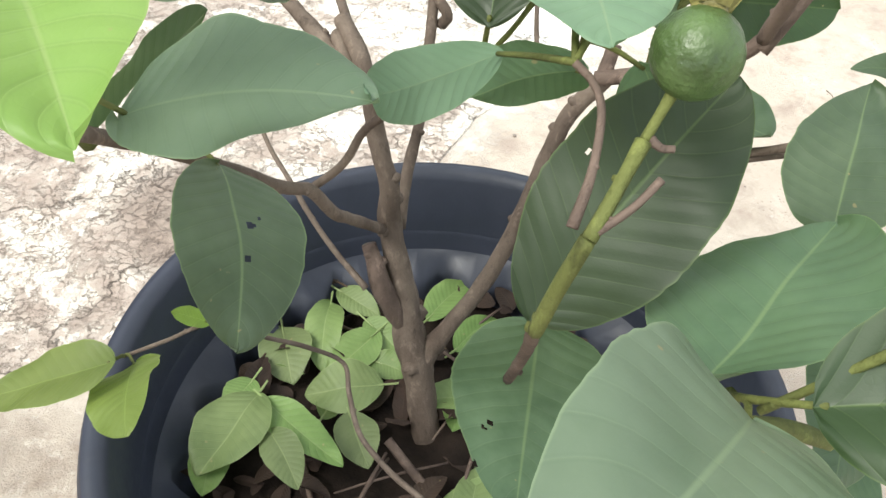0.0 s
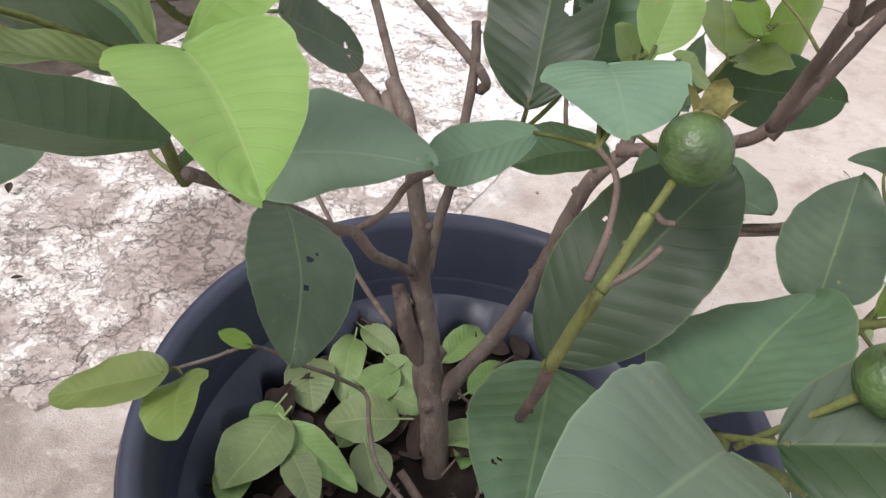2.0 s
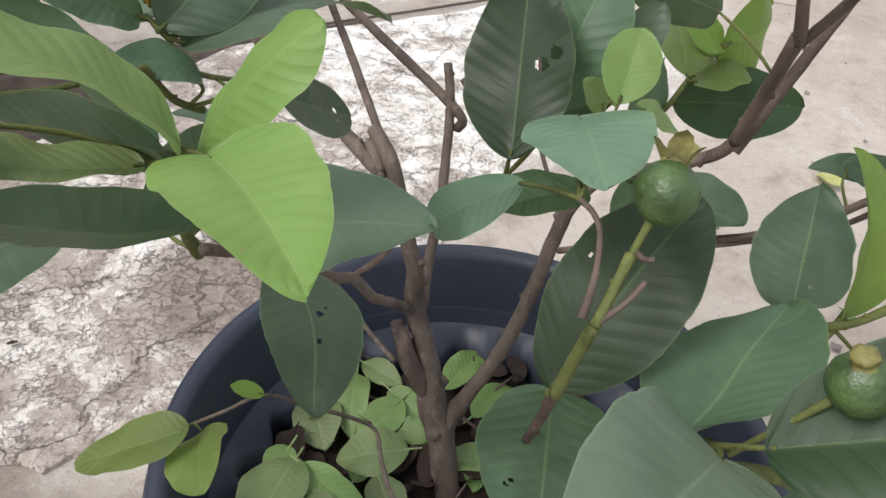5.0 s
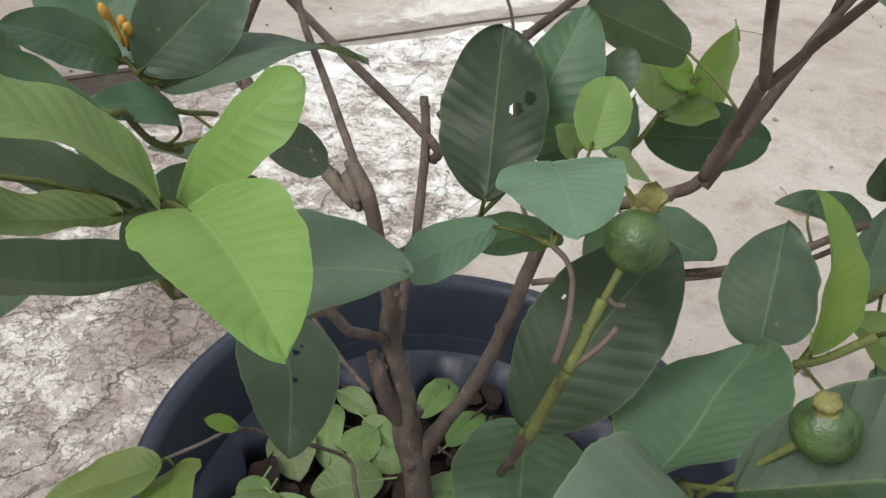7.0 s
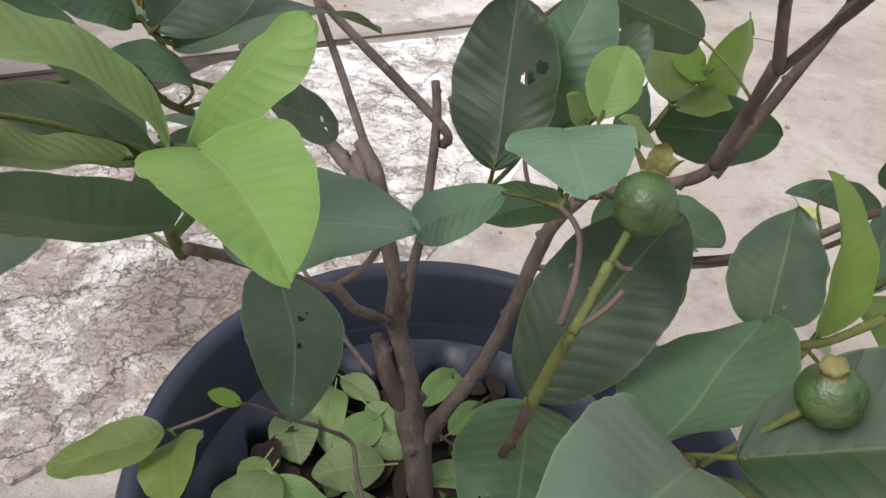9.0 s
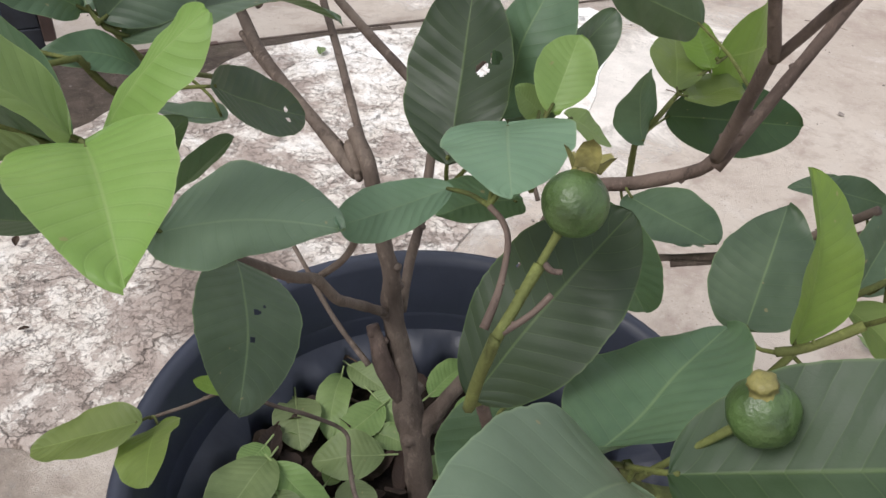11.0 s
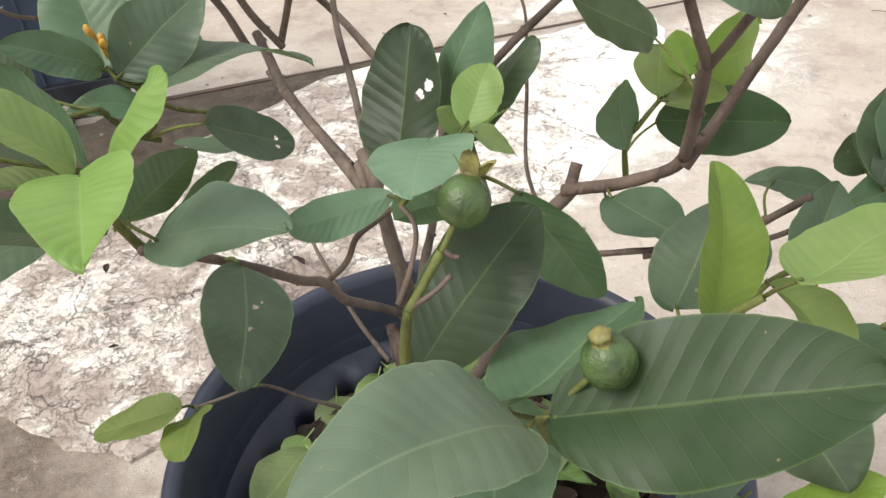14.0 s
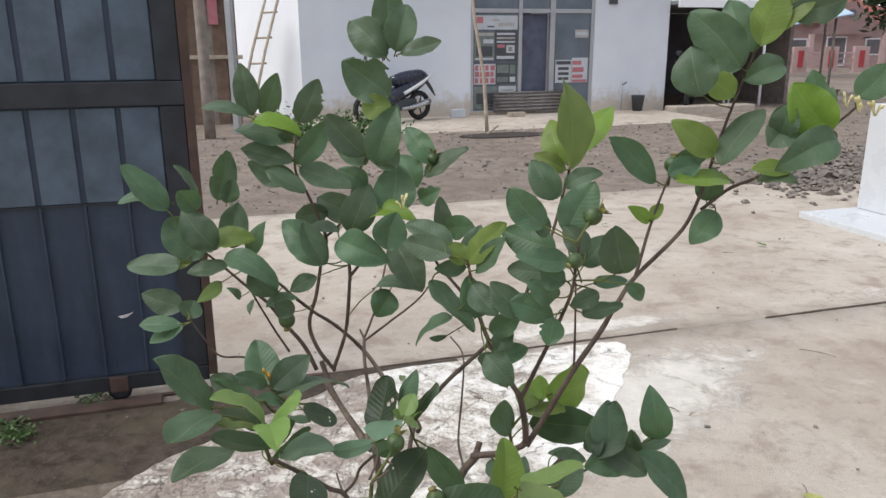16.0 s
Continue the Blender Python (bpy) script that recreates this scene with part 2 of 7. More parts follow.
def thin_wash(name, colour):
    """Cement slurry brushed thin: flaked off towards its rim, with grit showing through."""
    n = Nodes(name, 0.9, 0, 0.2)
    a = n.ramp(n.noise(9, 8, 0.68), (0.3, tuple(c * 0.80 for c in colour)), (0.7, tuple(min(1, c * 1.12) for c in colour)))
    a = n.mix(n.ramp(n.noise(190, 4, 0.7), (0.58, 0.0), (0.72, 0.6)), a, (0.30, 0.24, 0.20))
    rim = n.t.nodes.new("ShaderNodeAttribute")
    rim.attribute_name = "rim"
    keep = n.math("ADD", rim.outputs["Fac"], n.math("MULTIPLY", n.math("SUBTRACT", n.noise(7, 10, 0.74, 0.6), 0.5), 1.7))
    n.bump(n.noise(60, 6, 0.7), 0.6, 0.004)
    n.done(a)
    bare = n.t.nodes.new("ShaderNodeBsdfTransparent")
    m = n.node("ShaderNodeMixShader", Fac=n.ramp(keep, (0.16, 0.0), (0.62, 0.90)))
    n.t.links.new(bare.outputs["BSDF"], m.inputs[1])
    n.t.links.new(n.bsdf.outputs["BSDF"], m.inputs[2])
    n.t.links.new(m.outputs["Shader"], n.out.inputs["Surface"])
    return n.mat


def old_concrete():
    n = Nodes("mossy_old_concrete", 0.95, 0, 0.2)
    big, mid, small, fine = n.noise(3.2, 7, 0.65), n.noise(14, 9, 0.7, 0.5), n.noise(60, 8, 0.75), n.noise(240, 4, 0.7)
    c = n.ramp(mid, (0.32, (0.042, 0.032, 0.024)), (0.66, (0.115, 0.090, 0.070)))
    c = n.mix(n.ramp(big, (0.5, 0.0), (0.7, 0.6)), c, (0.13, 0.115, 0.075))
    c = n.mix(n.ramp(small, (0.60, 0.0), (0.70, 0.8)), c, (0.24, 0.20, 0.165))
    c = n.mix(n.ramp(fine, (0.66, 0.0), (0.74, 0.8)), c, (0.38, 0.33, 0.28))
    n.bump(n.math("ADD", small, n.math("MULTIPLY", mid, 0.8)), 0.9, 0.010)
    return n.done(c)


def dirt_road():
    n = Nodes("packed_dirt", 0.95, 0, 0.2)
    big, mid, fine = n.noise(0.35, 6, 0.6), n.noise(3.5, 8, 0.7), n.noise(45, 5, 0.75)
    c = n.ramp(big, (0.35, (0.215, 0.175, 0.145)), (0.65, (0.33, 0.275, 0.23)))
    c = n.mix(n.ramp(mid, (0.4, 0.8), (0.6, 0.0)), c, (0.17, 0.135, 0.11))
    c = n.mix(n.ramp(fine, (0.57, 0.0), (0.7, 0.8)), c, (0.50, 0.45, 0.39))
    n.bump(n.math("ADD", mid, n.math("MULTIPLY", fine, 0.5)), 0.8, 0.03)
    return n.done(c)


def leaf_paint(name, dark, light, vein, gloss=0.42, through_light=0.22, glow=(0.30, 0.50, 0.06), lines=1.0):
    """Leaf: blade between two greens, paler midrib and side veins with shade painted beside them, quilted relief, light
    through the blade.
    """
    n = Nodes(name, gloss, 0, 0.34)
    uv = n.xyz(n.co.outputs["UV"])
    info = n.t.nodes.new("ShaderNodeObjectInfo")
    across = n.math("ABSOLUTE", n.math("SUBTRACT", uv["X"], 0.5))
    wob = n.math("MULTIPLY", n.noise(35, 2), 0.018)
    phase = n.math("ADD", n.math("SUBTRACT", uv["Y"], n.math("MULTIPLY", across, 0.34)), wob)
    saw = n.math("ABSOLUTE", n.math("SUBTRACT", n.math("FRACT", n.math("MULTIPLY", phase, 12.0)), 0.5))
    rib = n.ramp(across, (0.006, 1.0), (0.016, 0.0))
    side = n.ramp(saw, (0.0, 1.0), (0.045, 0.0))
    # painted shade of the quilting: a darker line along each side vein
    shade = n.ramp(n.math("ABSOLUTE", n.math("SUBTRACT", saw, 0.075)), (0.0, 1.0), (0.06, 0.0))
    mesh = n.node("ShaderNodeTexVoronoi", Vector=n.co.outputs["Object"], Scale=420.0)
    mesh.feature = "DISTANCE_TO_EDGE"
    margin = n.ramp(across, (0.484, 0.0), (0.497, 0.55))
    patch = n.noise(28, 5, 0.6)
    c = n.mix(n.ramp(patch, (0.3, 0.0), (0.72, 1.0)), dark, light)
    hsv = n.node("ShaderNodeHueSaturation", Color=c, Hue=n.math("ADD", 0.482, n.math("MULTIPLY", info.outputs["Random"], 0.030)),
                 Saturation=n.math("ADD", 0.85, n.math("MULTIPLY", info.outputs["Random"], 0.25)),
                 Value=n.math("ADD", 0.76, n.math("MULTIPLY", info.outputs["Random"], 0.46)))
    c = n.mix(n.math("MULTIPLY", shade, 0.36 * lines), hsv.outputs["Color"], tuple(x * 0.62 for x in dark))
    c = n.mix(n.math("MULTIPLY", side, 0.30 * lines), c, vein)
    c = n.mix(n.math("MULTIPLY", rib, 0.42), c, vein)
    c = n.mix(margin, c, vein)
    speck = n.ramp(n.noise(130, 2), (0.735, 0.0), (0.76, 0.6))
    c = n.mix(speck, c, (0.30, 0.24, 0.12))
    h = n.math("SUBTRACT", n.math("POWER", n.math("MULTIPLY", saw, 2.0), 0.4), n.math("MULTIPLY", rib, 0.5))
    h = n.math("ADD", h, n.math("MULTIPLY", n.noise(240, 3), 0.35))
    h = n.math("ADD", h, n.math("MULTIPLY", n.math("MINIMUM", n.math("MULTIPLY", mesh.outputs["Distance"], 4.0), 0.5), 0.10))
    b = n.bump(h, 0.10 + 0.14 * lines, 0.0014)
    n.done(c, n.ramp(patch, (0.3, gloss - 0.06), (0.7, gloss + 0.1)))
    tr = n.node("ShaderNodeBsdfTranslucent", Color=n.mix(0.5, c, glow), Normal=b.outputs["Normal"])
    m = n.node("ShaderNodeMixShader", Fac=through_light)
    n.t.links.new(n.bsdf.outputs["BSDF"], m.inputs[1])
    n.t.links.new(tr.outputs["BSDF"], m.inputs[2])
    n.t.links.new(m.outputs["Shader"], n.out.inputs["Surface"])
    return n.mat


def bark(name, dark, light):
    n = Nodes(name, 0.8, 0, 0.25)
    co = n.node("ShaderNodeMapping", Vector=n.co.outputs["Object"], Scale=(1.0, 1.0, 0.45)).outputs["Vector"]
    a, b, f = n.noise(22, 6, 0.65, 0.4, co), n.noise(90, 5, 0.7, 0.2, co), n.noise(420, 3)
    c = n.ramp(a, (0.35, dark), (0.65, light))
    c = n.mix(n.ramp(b, (0.55, 0.0), (0.72, 0.7)), c, tuple(min(1, x * 1.6) for x in light))
    c = n.mix(n.ramp(b, (0.28, 0.8), (0.42, 0.0)), c, tuple(x * 0.55 for x in dark))
    n.bump(n.math("ADD", b, n.math("MULTIPLY", f, 0.5)), 0.6, 0.0025)
    return n.done(c)


def glass_pane():
    n = Nodes("shop_glass", 0.08, 0, 0.6)
    n.bump(n.noise(3, 2), 0.02, 0.01)
    return n.done(n.ramp(n.noise(1.5, 3), (0.3, (0.085, 0.105, 0.135)), (0.7, (0.15, 0.178, 0.215))))


def damp_wall():
    """Bluish white wall paint, greyed for the shaded shop front, with a brown damp stain creeping up from its foot."""
    n = Nodes("shade_grey_wall_paint", 0.8, 0, 0.3)
    z = n.xyz(n.co.outputs["Object"])["Z"]
    big, mid, fine = n.noise(1.1, 6, 0.6), n.noise(5, 8, 0.7), n.noise(45, 4)
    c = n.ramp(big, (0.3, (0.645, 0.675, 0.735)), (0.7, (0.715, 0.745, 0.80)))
    c = n.mix(n.ramp(mid, (0.60, 0.0), (0.78, 0.35)), c, (0.60, 0.60, 0.62))
    foot = n.math("SUBTRACT", z, n.math("MULTIPLY", n.math("SUBTRACT", mid, 0.35), 1.1))
    c = n.mix(n.ramp(foot, (0.0, 0.75), (0.30, 0.0)), c, (0.47, 0.385, 0.29))
    n.bump(fine, 0.15, 0.003)
    return n.done(c)


def gate_paint():
    n = Nodes("dusty_blue_paint", 0.45, 0.0, 0.4)
    co = n.node("ShaderNodeMapping", Vector=n.co.outputs["Object"], Scale=(1.0, 1.0, 0.18)).outputs["Vector"]
    streak, mid, fine = n.noise(16, 5, 0.6, 0.2, co), n.noise(5, 6, 0.65), n.noise(180, 3)
    c = n.ramp(mid, (0.3, (0.024, 0.034, 0.056)), (0.7, (0.040, 0.056, 0.090)))
    c = n.mix(n.ramp(streak, (0.45, 0.0), (0.72, 0.35)), c, (0.075, 0.098, 0.128))
    c = n.mix(n.ramp(fine, (0.66, 0.0), (0.76, 0.35)), c, (0.16, 0.15, 0.14))
    n.bump(n.math("ADD", n.math("MULTIPLY", mid, 0.6), n.math("MULTIPLY", fine, 0.25)), 0.25, 0.006)
    return n.done(c, n.ramp(streak, (0.3, 0.38), (0.7, 0.6)))


def pot_plastic():
    n = Nodes("black_blue_plastic", 0.33, 0, 0.5)
    a, b, f = n.noise(9, 5, 0.6), n.noise(60, 6, 0.7), n.noise(300, 2)
    c = n.ramp(a, (0.3, (0.020, 0.024, 0.037)), (0.7, (0.033, 0.038, 0.057)))
    c = n.mix(n.ramp(b, (0.60, 0.0), (0.78, 0.35)), c, (0.065, 0.066, 0.075))
    n.bump(n.math("ADD", b, n.math("MULTIPLY", f, 0.4)), 0.12, 0.002)
    return n.done(c, n.ramp(b, (0.3, 0.38), (0.7, 0.56)))


M_YARD, M_PATCH, M_DIRT = concrete_yard(), cement_patch(), dirt_road()
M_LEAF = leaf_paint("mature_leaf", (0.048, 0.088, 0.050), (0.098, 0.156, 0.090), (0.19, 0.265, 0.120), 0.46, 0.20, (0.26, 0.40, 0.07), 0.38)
# deep green of older leaves, darkened further for the shade they hang in
M_SHADELEAF = leaf_paint("shaded_deep_green_leaf", (0.018, 0.036, 0.015), (0.034, 0.060, 0.026), (0.10, 0.15, 0.050), 0.48, 0.14, (0.20, 0.32, 0.05), 0.60)
# blue-green leaf with the sky's sheen on upturned blades painted into the colour
M_SHEENLEAF = leaf_paint("sheen_blue_green_leaf", (0.105, 0.165, 0.105), (0.150, 0.215, 0.142), (0.22, 0.29, 0.17), 0.46, 0.22, (0.28, 0.42, 0.12), 0.35)
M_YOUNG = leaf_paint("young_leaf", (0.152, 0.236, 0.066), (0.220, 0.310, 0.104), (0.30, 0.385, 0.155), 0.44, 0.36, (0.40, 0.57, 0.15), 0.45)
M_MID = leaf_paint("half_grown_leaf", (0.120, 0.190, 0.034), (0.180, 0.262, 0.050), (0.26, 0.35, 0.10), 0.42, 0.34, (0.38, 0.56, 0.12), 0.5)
M_CUT = leaf_paint("cut_leaf", (0.105, 0.165, 0.052), (0.185, 0.262, 0.092), (0.30, 0.36, 0.16), 0.5, 0.15, (0.30, 0.50, 0.06), 0.75)
M_DRY = leaf_paint("dry_leaf", (0.018, 0.012, 0.009), (0.050, 0.031, 0.021), (0.08, 0.055, 0.036), 0.8, 0.08, (0.3, 0.15, 0.05))
M_BARK = bark("guava_bark", (0.072, 0.053, 0.042), (0.158, 0.124, 0.098))
M_DARKBARK = bark("dark_bark", (0.062, 0.044, 0.036), (0.15, 0.110, 0.088))
M_GREENSTEM = bark("green_stem", (0.062, 0.070, 0.022), (0.135, 0.152, 0.045))
M_SOIL = plain("potting_soil", (0.016, 0.0115, 0.009), 0.95, 0, 0.6, 30, 1.0, 150)
M_SOIL.node_tree.nodes["Principled BSDF"].inputs["Specular IOR Level"].default_value = 0.12
M_POT = pot_plastic()
M_GATE = gate_paint()
M_RUST = plain("rusty_steel", (0.085, 0.052, 0.040), 0.8, 0.2, 0.5, 14, 0.5, 140)
M_DARKSTEEL = plain("dark_steel", (0.030, 0.033, 0.040), 0.5, 0.3, 0.4, 12, 0.3, 160)
# side and front wall differ by light: the two paints carry that difference
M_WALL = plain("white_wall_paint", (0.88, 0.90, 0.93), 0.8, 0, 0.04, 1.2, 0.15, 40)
M_WALLDIM = damp_wall()
M_TILE = plain("white_tile", (0.60, 0.615, 0.63), 0.3, 0, 0.05, 2, 0.05, 60)
M_FRAME = plain("grey_aluminium", (0.42, 0.43, 0.45), 0.4, 0.5, 0.12, 5, 0.1, 90)
M_GLASS = glass_pane()
# the dimness inside rooms and openings is put into this colour
M_DARK = plain("dimmed_interior", (0.16, 0.155, 0.17), 0.9, 0, 0.35, 2, 0.2, 30)
M_PAPER = plain("white_paper", (0.50, 0.53, 0.565), 0.7, 0, 0.10, 6, 0.05, 60)
M_REDPAPER = plain("red_print", (0.44, 0.16, 0.18), 0.7, 0, 0.15, 8, 0.05, 60)
M_INK = plain("dark_print", (0.065, 0.072, 0.080), 0.7, 0, 0.2, 8, 0.05, 60)
M_OLIVE = plain("olive_print", (0.175, 0.205, 0.19), 0.7, 0, 0.25, 8, 0.05, 60)
M_ZINC = plain("dusty_zinc", (0.40, 0.375, 0.365), 0.7, 0.0, 0.3, 6, 0.25, 50)
M_WOOD = plain("grey_timber", (0.27, 0.23, 0.20), 0.85, 0, 0.35, 7, 0.5, 70)
M_WOOD2 = plain("brown_timber", (0.17, 0.115, 0.085), 0.85, 0, 0.35, 7, 0.5, 70)
M_BAMBOO = plain("pale_pole_wood", (0.42, 0.35, 0.27), 0.75, 0, 0.25, 9, 0.35, 90)
M_STONE = plain("road_stone", (0.20, 0.172, 0.15), 0.95, 0, 0.45, 10, 0.6, 60)
M_RUBBER = plain("black_rubber", (0.014, 0.014, 0.015), 0.7, 0, 0.3, 20, 0.3, 120)
M_BIKE = plain("dark_bike_plastic", (0.020, 0.024, 0.045), 0.25, 0, 0.2, 8, 0.05, 90)
M_BIKEWHITE = plain("white_bike_plastic", (0.70, 0.71, 0.72), 0.3, 0, 0.06, 8, 0.05, 90)
M_BIKERED = plain("maroon_bike_plastic", (0.095, 0.018, 0.022), 0.3, 0, 0.2, 8, 0.05, 90)
M_CHROME = plain("bike_metal", (0.45, 0.45, 0.46), 0.3, 0.9, 0.1, 9, 0.05, 90)
M_PINK = plain("pink_render", (0.46, 0.33, 0.315), 0.85, 0, 0.14, 2, 0.2, 40)
M_ROOF = plain("red_roof_tile", (0.27, 0.085, 0.065), 0.85, 0, 0.3, 3, 0.4, 30)
M_REDPANEL = plain("red_fence_panel", (0.42, 0.05, 0.06), 0.6, 0, 0.15, 5, 0.1, 60)
M_BLUETARP = plain("pale_blue_sheet", (0.40, 0.52, 0.66), 0.6, 0, 0.1, 4, 0.2, 50)
M_WEED = plain("weed_green", (0.065, 0.125, 0.030), 0.6, 0, 0.45, 40, 0.3, 150)
M_FRUIT = plain("green_guava_skin", (0.058, 0.098, 0.028), 0.42, 0, 0.55, 60, 0.55, 260)
M_CALYX = plain("yellow_green_calyx", (0.205, 0.185, 0.055), 0.65, 0, 0.6, 110, 0.4, 300)
M_CALYXBROWN = plain("browned_calyx", (0.17, 0.115, 0.045), 0.7, 0, 0.4, 80, 0.5, 300)
M_FOLIAGE = plain("dark_tree_foliage", (0.040, 0.070, 0.024), 0.6, 0, 0.6, 3, 0.3, 60)
M_WASH = thin_wash("thin_cement_wash", (0.70, 0.650, 0.585))
M_FEATHER = thin_wash("feathered_cement_wash", (0.69, 0.645, 0.580))
M_BUD = plain("cream_flower_bud", (0.66, 0.60, 0.30), 0.6, 0, 0.25, 90, 0.3, 300)
M_ORANGE = plain("orange_flower_rest", (0.45, 0.25, 0.035), 0.65, 0, 0.35, 90, 0.3, 300)

# ---------- ground ----------
RAIL = Vector((math.cos(radians(31.8)), math.sin(radians(31.8)), 0))      # the gate's track runs along this line
RAIL_AT = Vector((0, 2.165, 0))
ACROSS = Vector((-RAIL.y, RAIL.x, 0))                                      # from the yard out to the road


def track_point(along, across, z=0.0):
    p = RAIL_AT + RAIL * along + ACROSS * across
    return Vector((p.x, p.y, z))


def sheet(name, x0, x1, y0, y1, z, nx, ny, material, relief=0.0, frame_of=None, freq=1.3, thick=0.0):
    """A level sheet with a slight unevenness; frame_of lays it along the gate's track."""
    bm = bmesh.new()
    grid = []
    for i in range(nx + 1):
        row = []
        for j in range(ny + 1):
            x, y = x0 + (x1 - x0) * i / nx, y0 + (y1 - y0) * j / ny
            p = track_point(x, y, z) if frame_of else Vector((x, y, z))
            p.z += relief * (noise.noise(p * freq) + 0.5 * noise.noise(p * freq * 3.1))
            row.append(bm.verts.new(p))
        grid.append(row)
    for i in range(nx):
        for j in range(ny):
            bm.faces.new((grid[i][j], grid[i + 1][j], grid[i + 1][j + 1], grid[i][j + 1]))
    if thick:
        edge = [e for e in bm.edges if len(e.link_faces) == 1]
        for v in [g for g in bmesh.ops.extrude_edge_only(bm, edges=edge)["geom"] if isinstance(g, bmesh.types.BMVert)]:
            v.co.z -= thick
    return part(name, bm, material, None, "", True)


bm = bmesh.new()
ring0 = None
for r in (0.0, 60.0, 140.0, 600.0, 3000.0):
    ring = [bm.verts.new((r * math.cos(2 * math.pi * k / 40), 8 + r * math.sin(2 * math.pi * k / 40), -0.03)) for k in range(40)] if r else [bm.verts.new((0, 8, -0.03))]
    if ring0 and len(ring0) == 1:
        for k in range(40):
            bm.faces.new((ring0[0], ring[k], ring[(k + 1) % 40]))
    elif ring0:
        for k in range(40):
            bm.faces.new((ring0[k], ring[k], ring[(k + 1) % 40], ring0[(k + 1) % 40]))
    ring0 = ring
tagged(part("ground", bm, M_DIRT), "packed brown dirt ground reaching the horizon", "ground", kind="structure")
tagged(sheet("road", -16, 22, 3.15, 9.2, -0.008, 110, 40, M_DIRT, 0.013, True, 1.9, 0.05), "rough brown dirt road with small stones", "road", kind="structure")
tagged(sheet("pavement", -8, 12, 0.005, 3.4, 0.0, 60, 16, M_YARD, 0.004, True, 1.1, 0.06), "worn tan concrete apron outside the gate", "pavement", kind="structure")
tagged(sheet("floor", -8, 10, -9, -0.005, 0.0, 60, 30, M_YARD, 0.003, True, 1.1, 0.06), "worn tan concrete yard floor with dirt stains", "floor", kind="structure")


def blob(name, outline, z, thick, material, label, wobble=0.03, kind="structure", category="pavement", steps=9):
    """A thin poured patch with a ragged outline."""
    bm = bmesh.new()
    rim = bm.verts.layers.float.new("rim")
    pts = spline([(*p, 0, 0) for p in outline] + [(*outline[0], 0, 0)], steps)[:-1]
    cx, cy = np.mean([p[0] for p in pts]), np.mean([p[1] for p in pts])
    rings = []
    for f, dz in ((1.0, -thick), (0.995, 0.0), (0.93, 0.0), (0.6, 0.0), (0.25, 0.0)):
        ring = []
        for p in pts:
            q = Vector((p[0], p[1], 0))
            k = f * (1 + wobble * (noise.noise(q * 9) + 0.6 * noise.noise(q * 31) + 0.35 * noise.noise(q * 80)))
            if f < 0.95:
                k = f
            ring.append(bm.verts.new((cx + (p[0] - cx) * k, cy + (p[1] - cy) * k, z + dz)))
            ring[-1][rim] = 1 - f
        rings.append(ring)
    m = len(pts)
    for a, b in zip(rings, rings[1:]):
        for k in range(m):
            bm.faces.new((a[k], a[(k + 1) % m], b[(k + 1) % m], b[k]))
    bm.faces.new(rings[-1])
    return tagged(part(name, bm, material), label, category, kind=kind)


blob("cement_patch", [(-0.55, 0.04), (-0.93, 0.11), (-1.13, 0.27), (-1.2, 0.48), (-1.15, 0.75), (-1.04, 0.98), (-0.82, 1.40), (-0.62, 1.72), (0.0, 2.09),
                      (0.42, 2.33), (0.44, 1.90), (0.35, 1.42), (0.25, 1.12), (0.10, 0.86), (-0.02, 0.50), (-0.3, 0.18)], 0.007, 0.007, M_PATCH,
     "cream crazed cement patch poured over the yard floor")
blob("cement_patch", [(-0.55, 1.90), (0.1, 2.28), (0.62, 2.60), (0.95, 2.86), (0.72, 2.90), (0.3, 2.66), (-0.1, 2.52), (-0.35, 2.28)], 0.006, 0.006, M_WASH,
     "cream cement strip poured along the outside of the gate track", 0.09)
blob("cement_patch", [(1.55, 3.20), (2.1, 3.56), (2.9, 4.03), (3.6, 4.5), (3.5, 4.62), (2.7, 4.08), (2.0, 3.66), (1.5, 3.34)], 0.006, 0.006, M_WASH,
     "narrow cream cement smear beside the joint", 0.05)
blob("cement_wash", [(-0.10, 0.30), (0.20, 0.72), (0.62, 1.15), (0.92, 1.62), (1.12, 2.15), (1.20, 2.72), (0.80, 2.62), (0.40, 2.40), (0.20, 2.00), (0.10, 1.50), (0.0, 1.0)], 0.0032, 0.003, M_FEATHER,
     "thin whitish cement wash fading out over the concrete", 0.06)

# ---------- gate, its track and the old kerb ----------
TRACK_POSE = Matrix.Translation(RAIL_AT) @ Matrix.Rotation(radians(31.8), 4, "Z")    # x along the track, y out to the road
track = empty("gate_track", "sunken rusty steel gate track in the concrete", "track", TRACK_POSE, kind="structure")
part("rail", box(-3.2, -1.0, -0.012, 0.012, -0.03, 0.009, 0.002), M_RUST, track)
M_JOINT = plain("dirt_filled_joint", (0.15, 0.118, 0.095), 0.95, 0, 0.4, 12, 0.8, 60)
bm = bmesh.new()
for i in range(150):
    x0, x1 = -1.0 + i * 0.05, -1.0 + (i + 1) * 0.05
    w, q = 0.005 * noise.noise(Vector((x0 * 3, 0, 0))), 0.5 + 0.7 * noise.noise(Vector((x0 * 3.3, 4, 0)))
    half = 0.0010 + 0.0058 * max(0, q - 0.15)
    if not 0.78 < x0 < 1.32:
        box(x0, x1, -half + w, half + w, -0.03, 0.0068 + 0.0015 * q, 0, bm)
part("joint", bm, M_JOINT, track, "dirt filled joint where the track runs on")
bm = bmesh.new()
box(-3.2, -1.70, -0.100, -0.018, -0.03, 0.018, 0.003, bm)
part("angle_iron", bm, M_RUST, track, "rusty angle iron beside the rail")

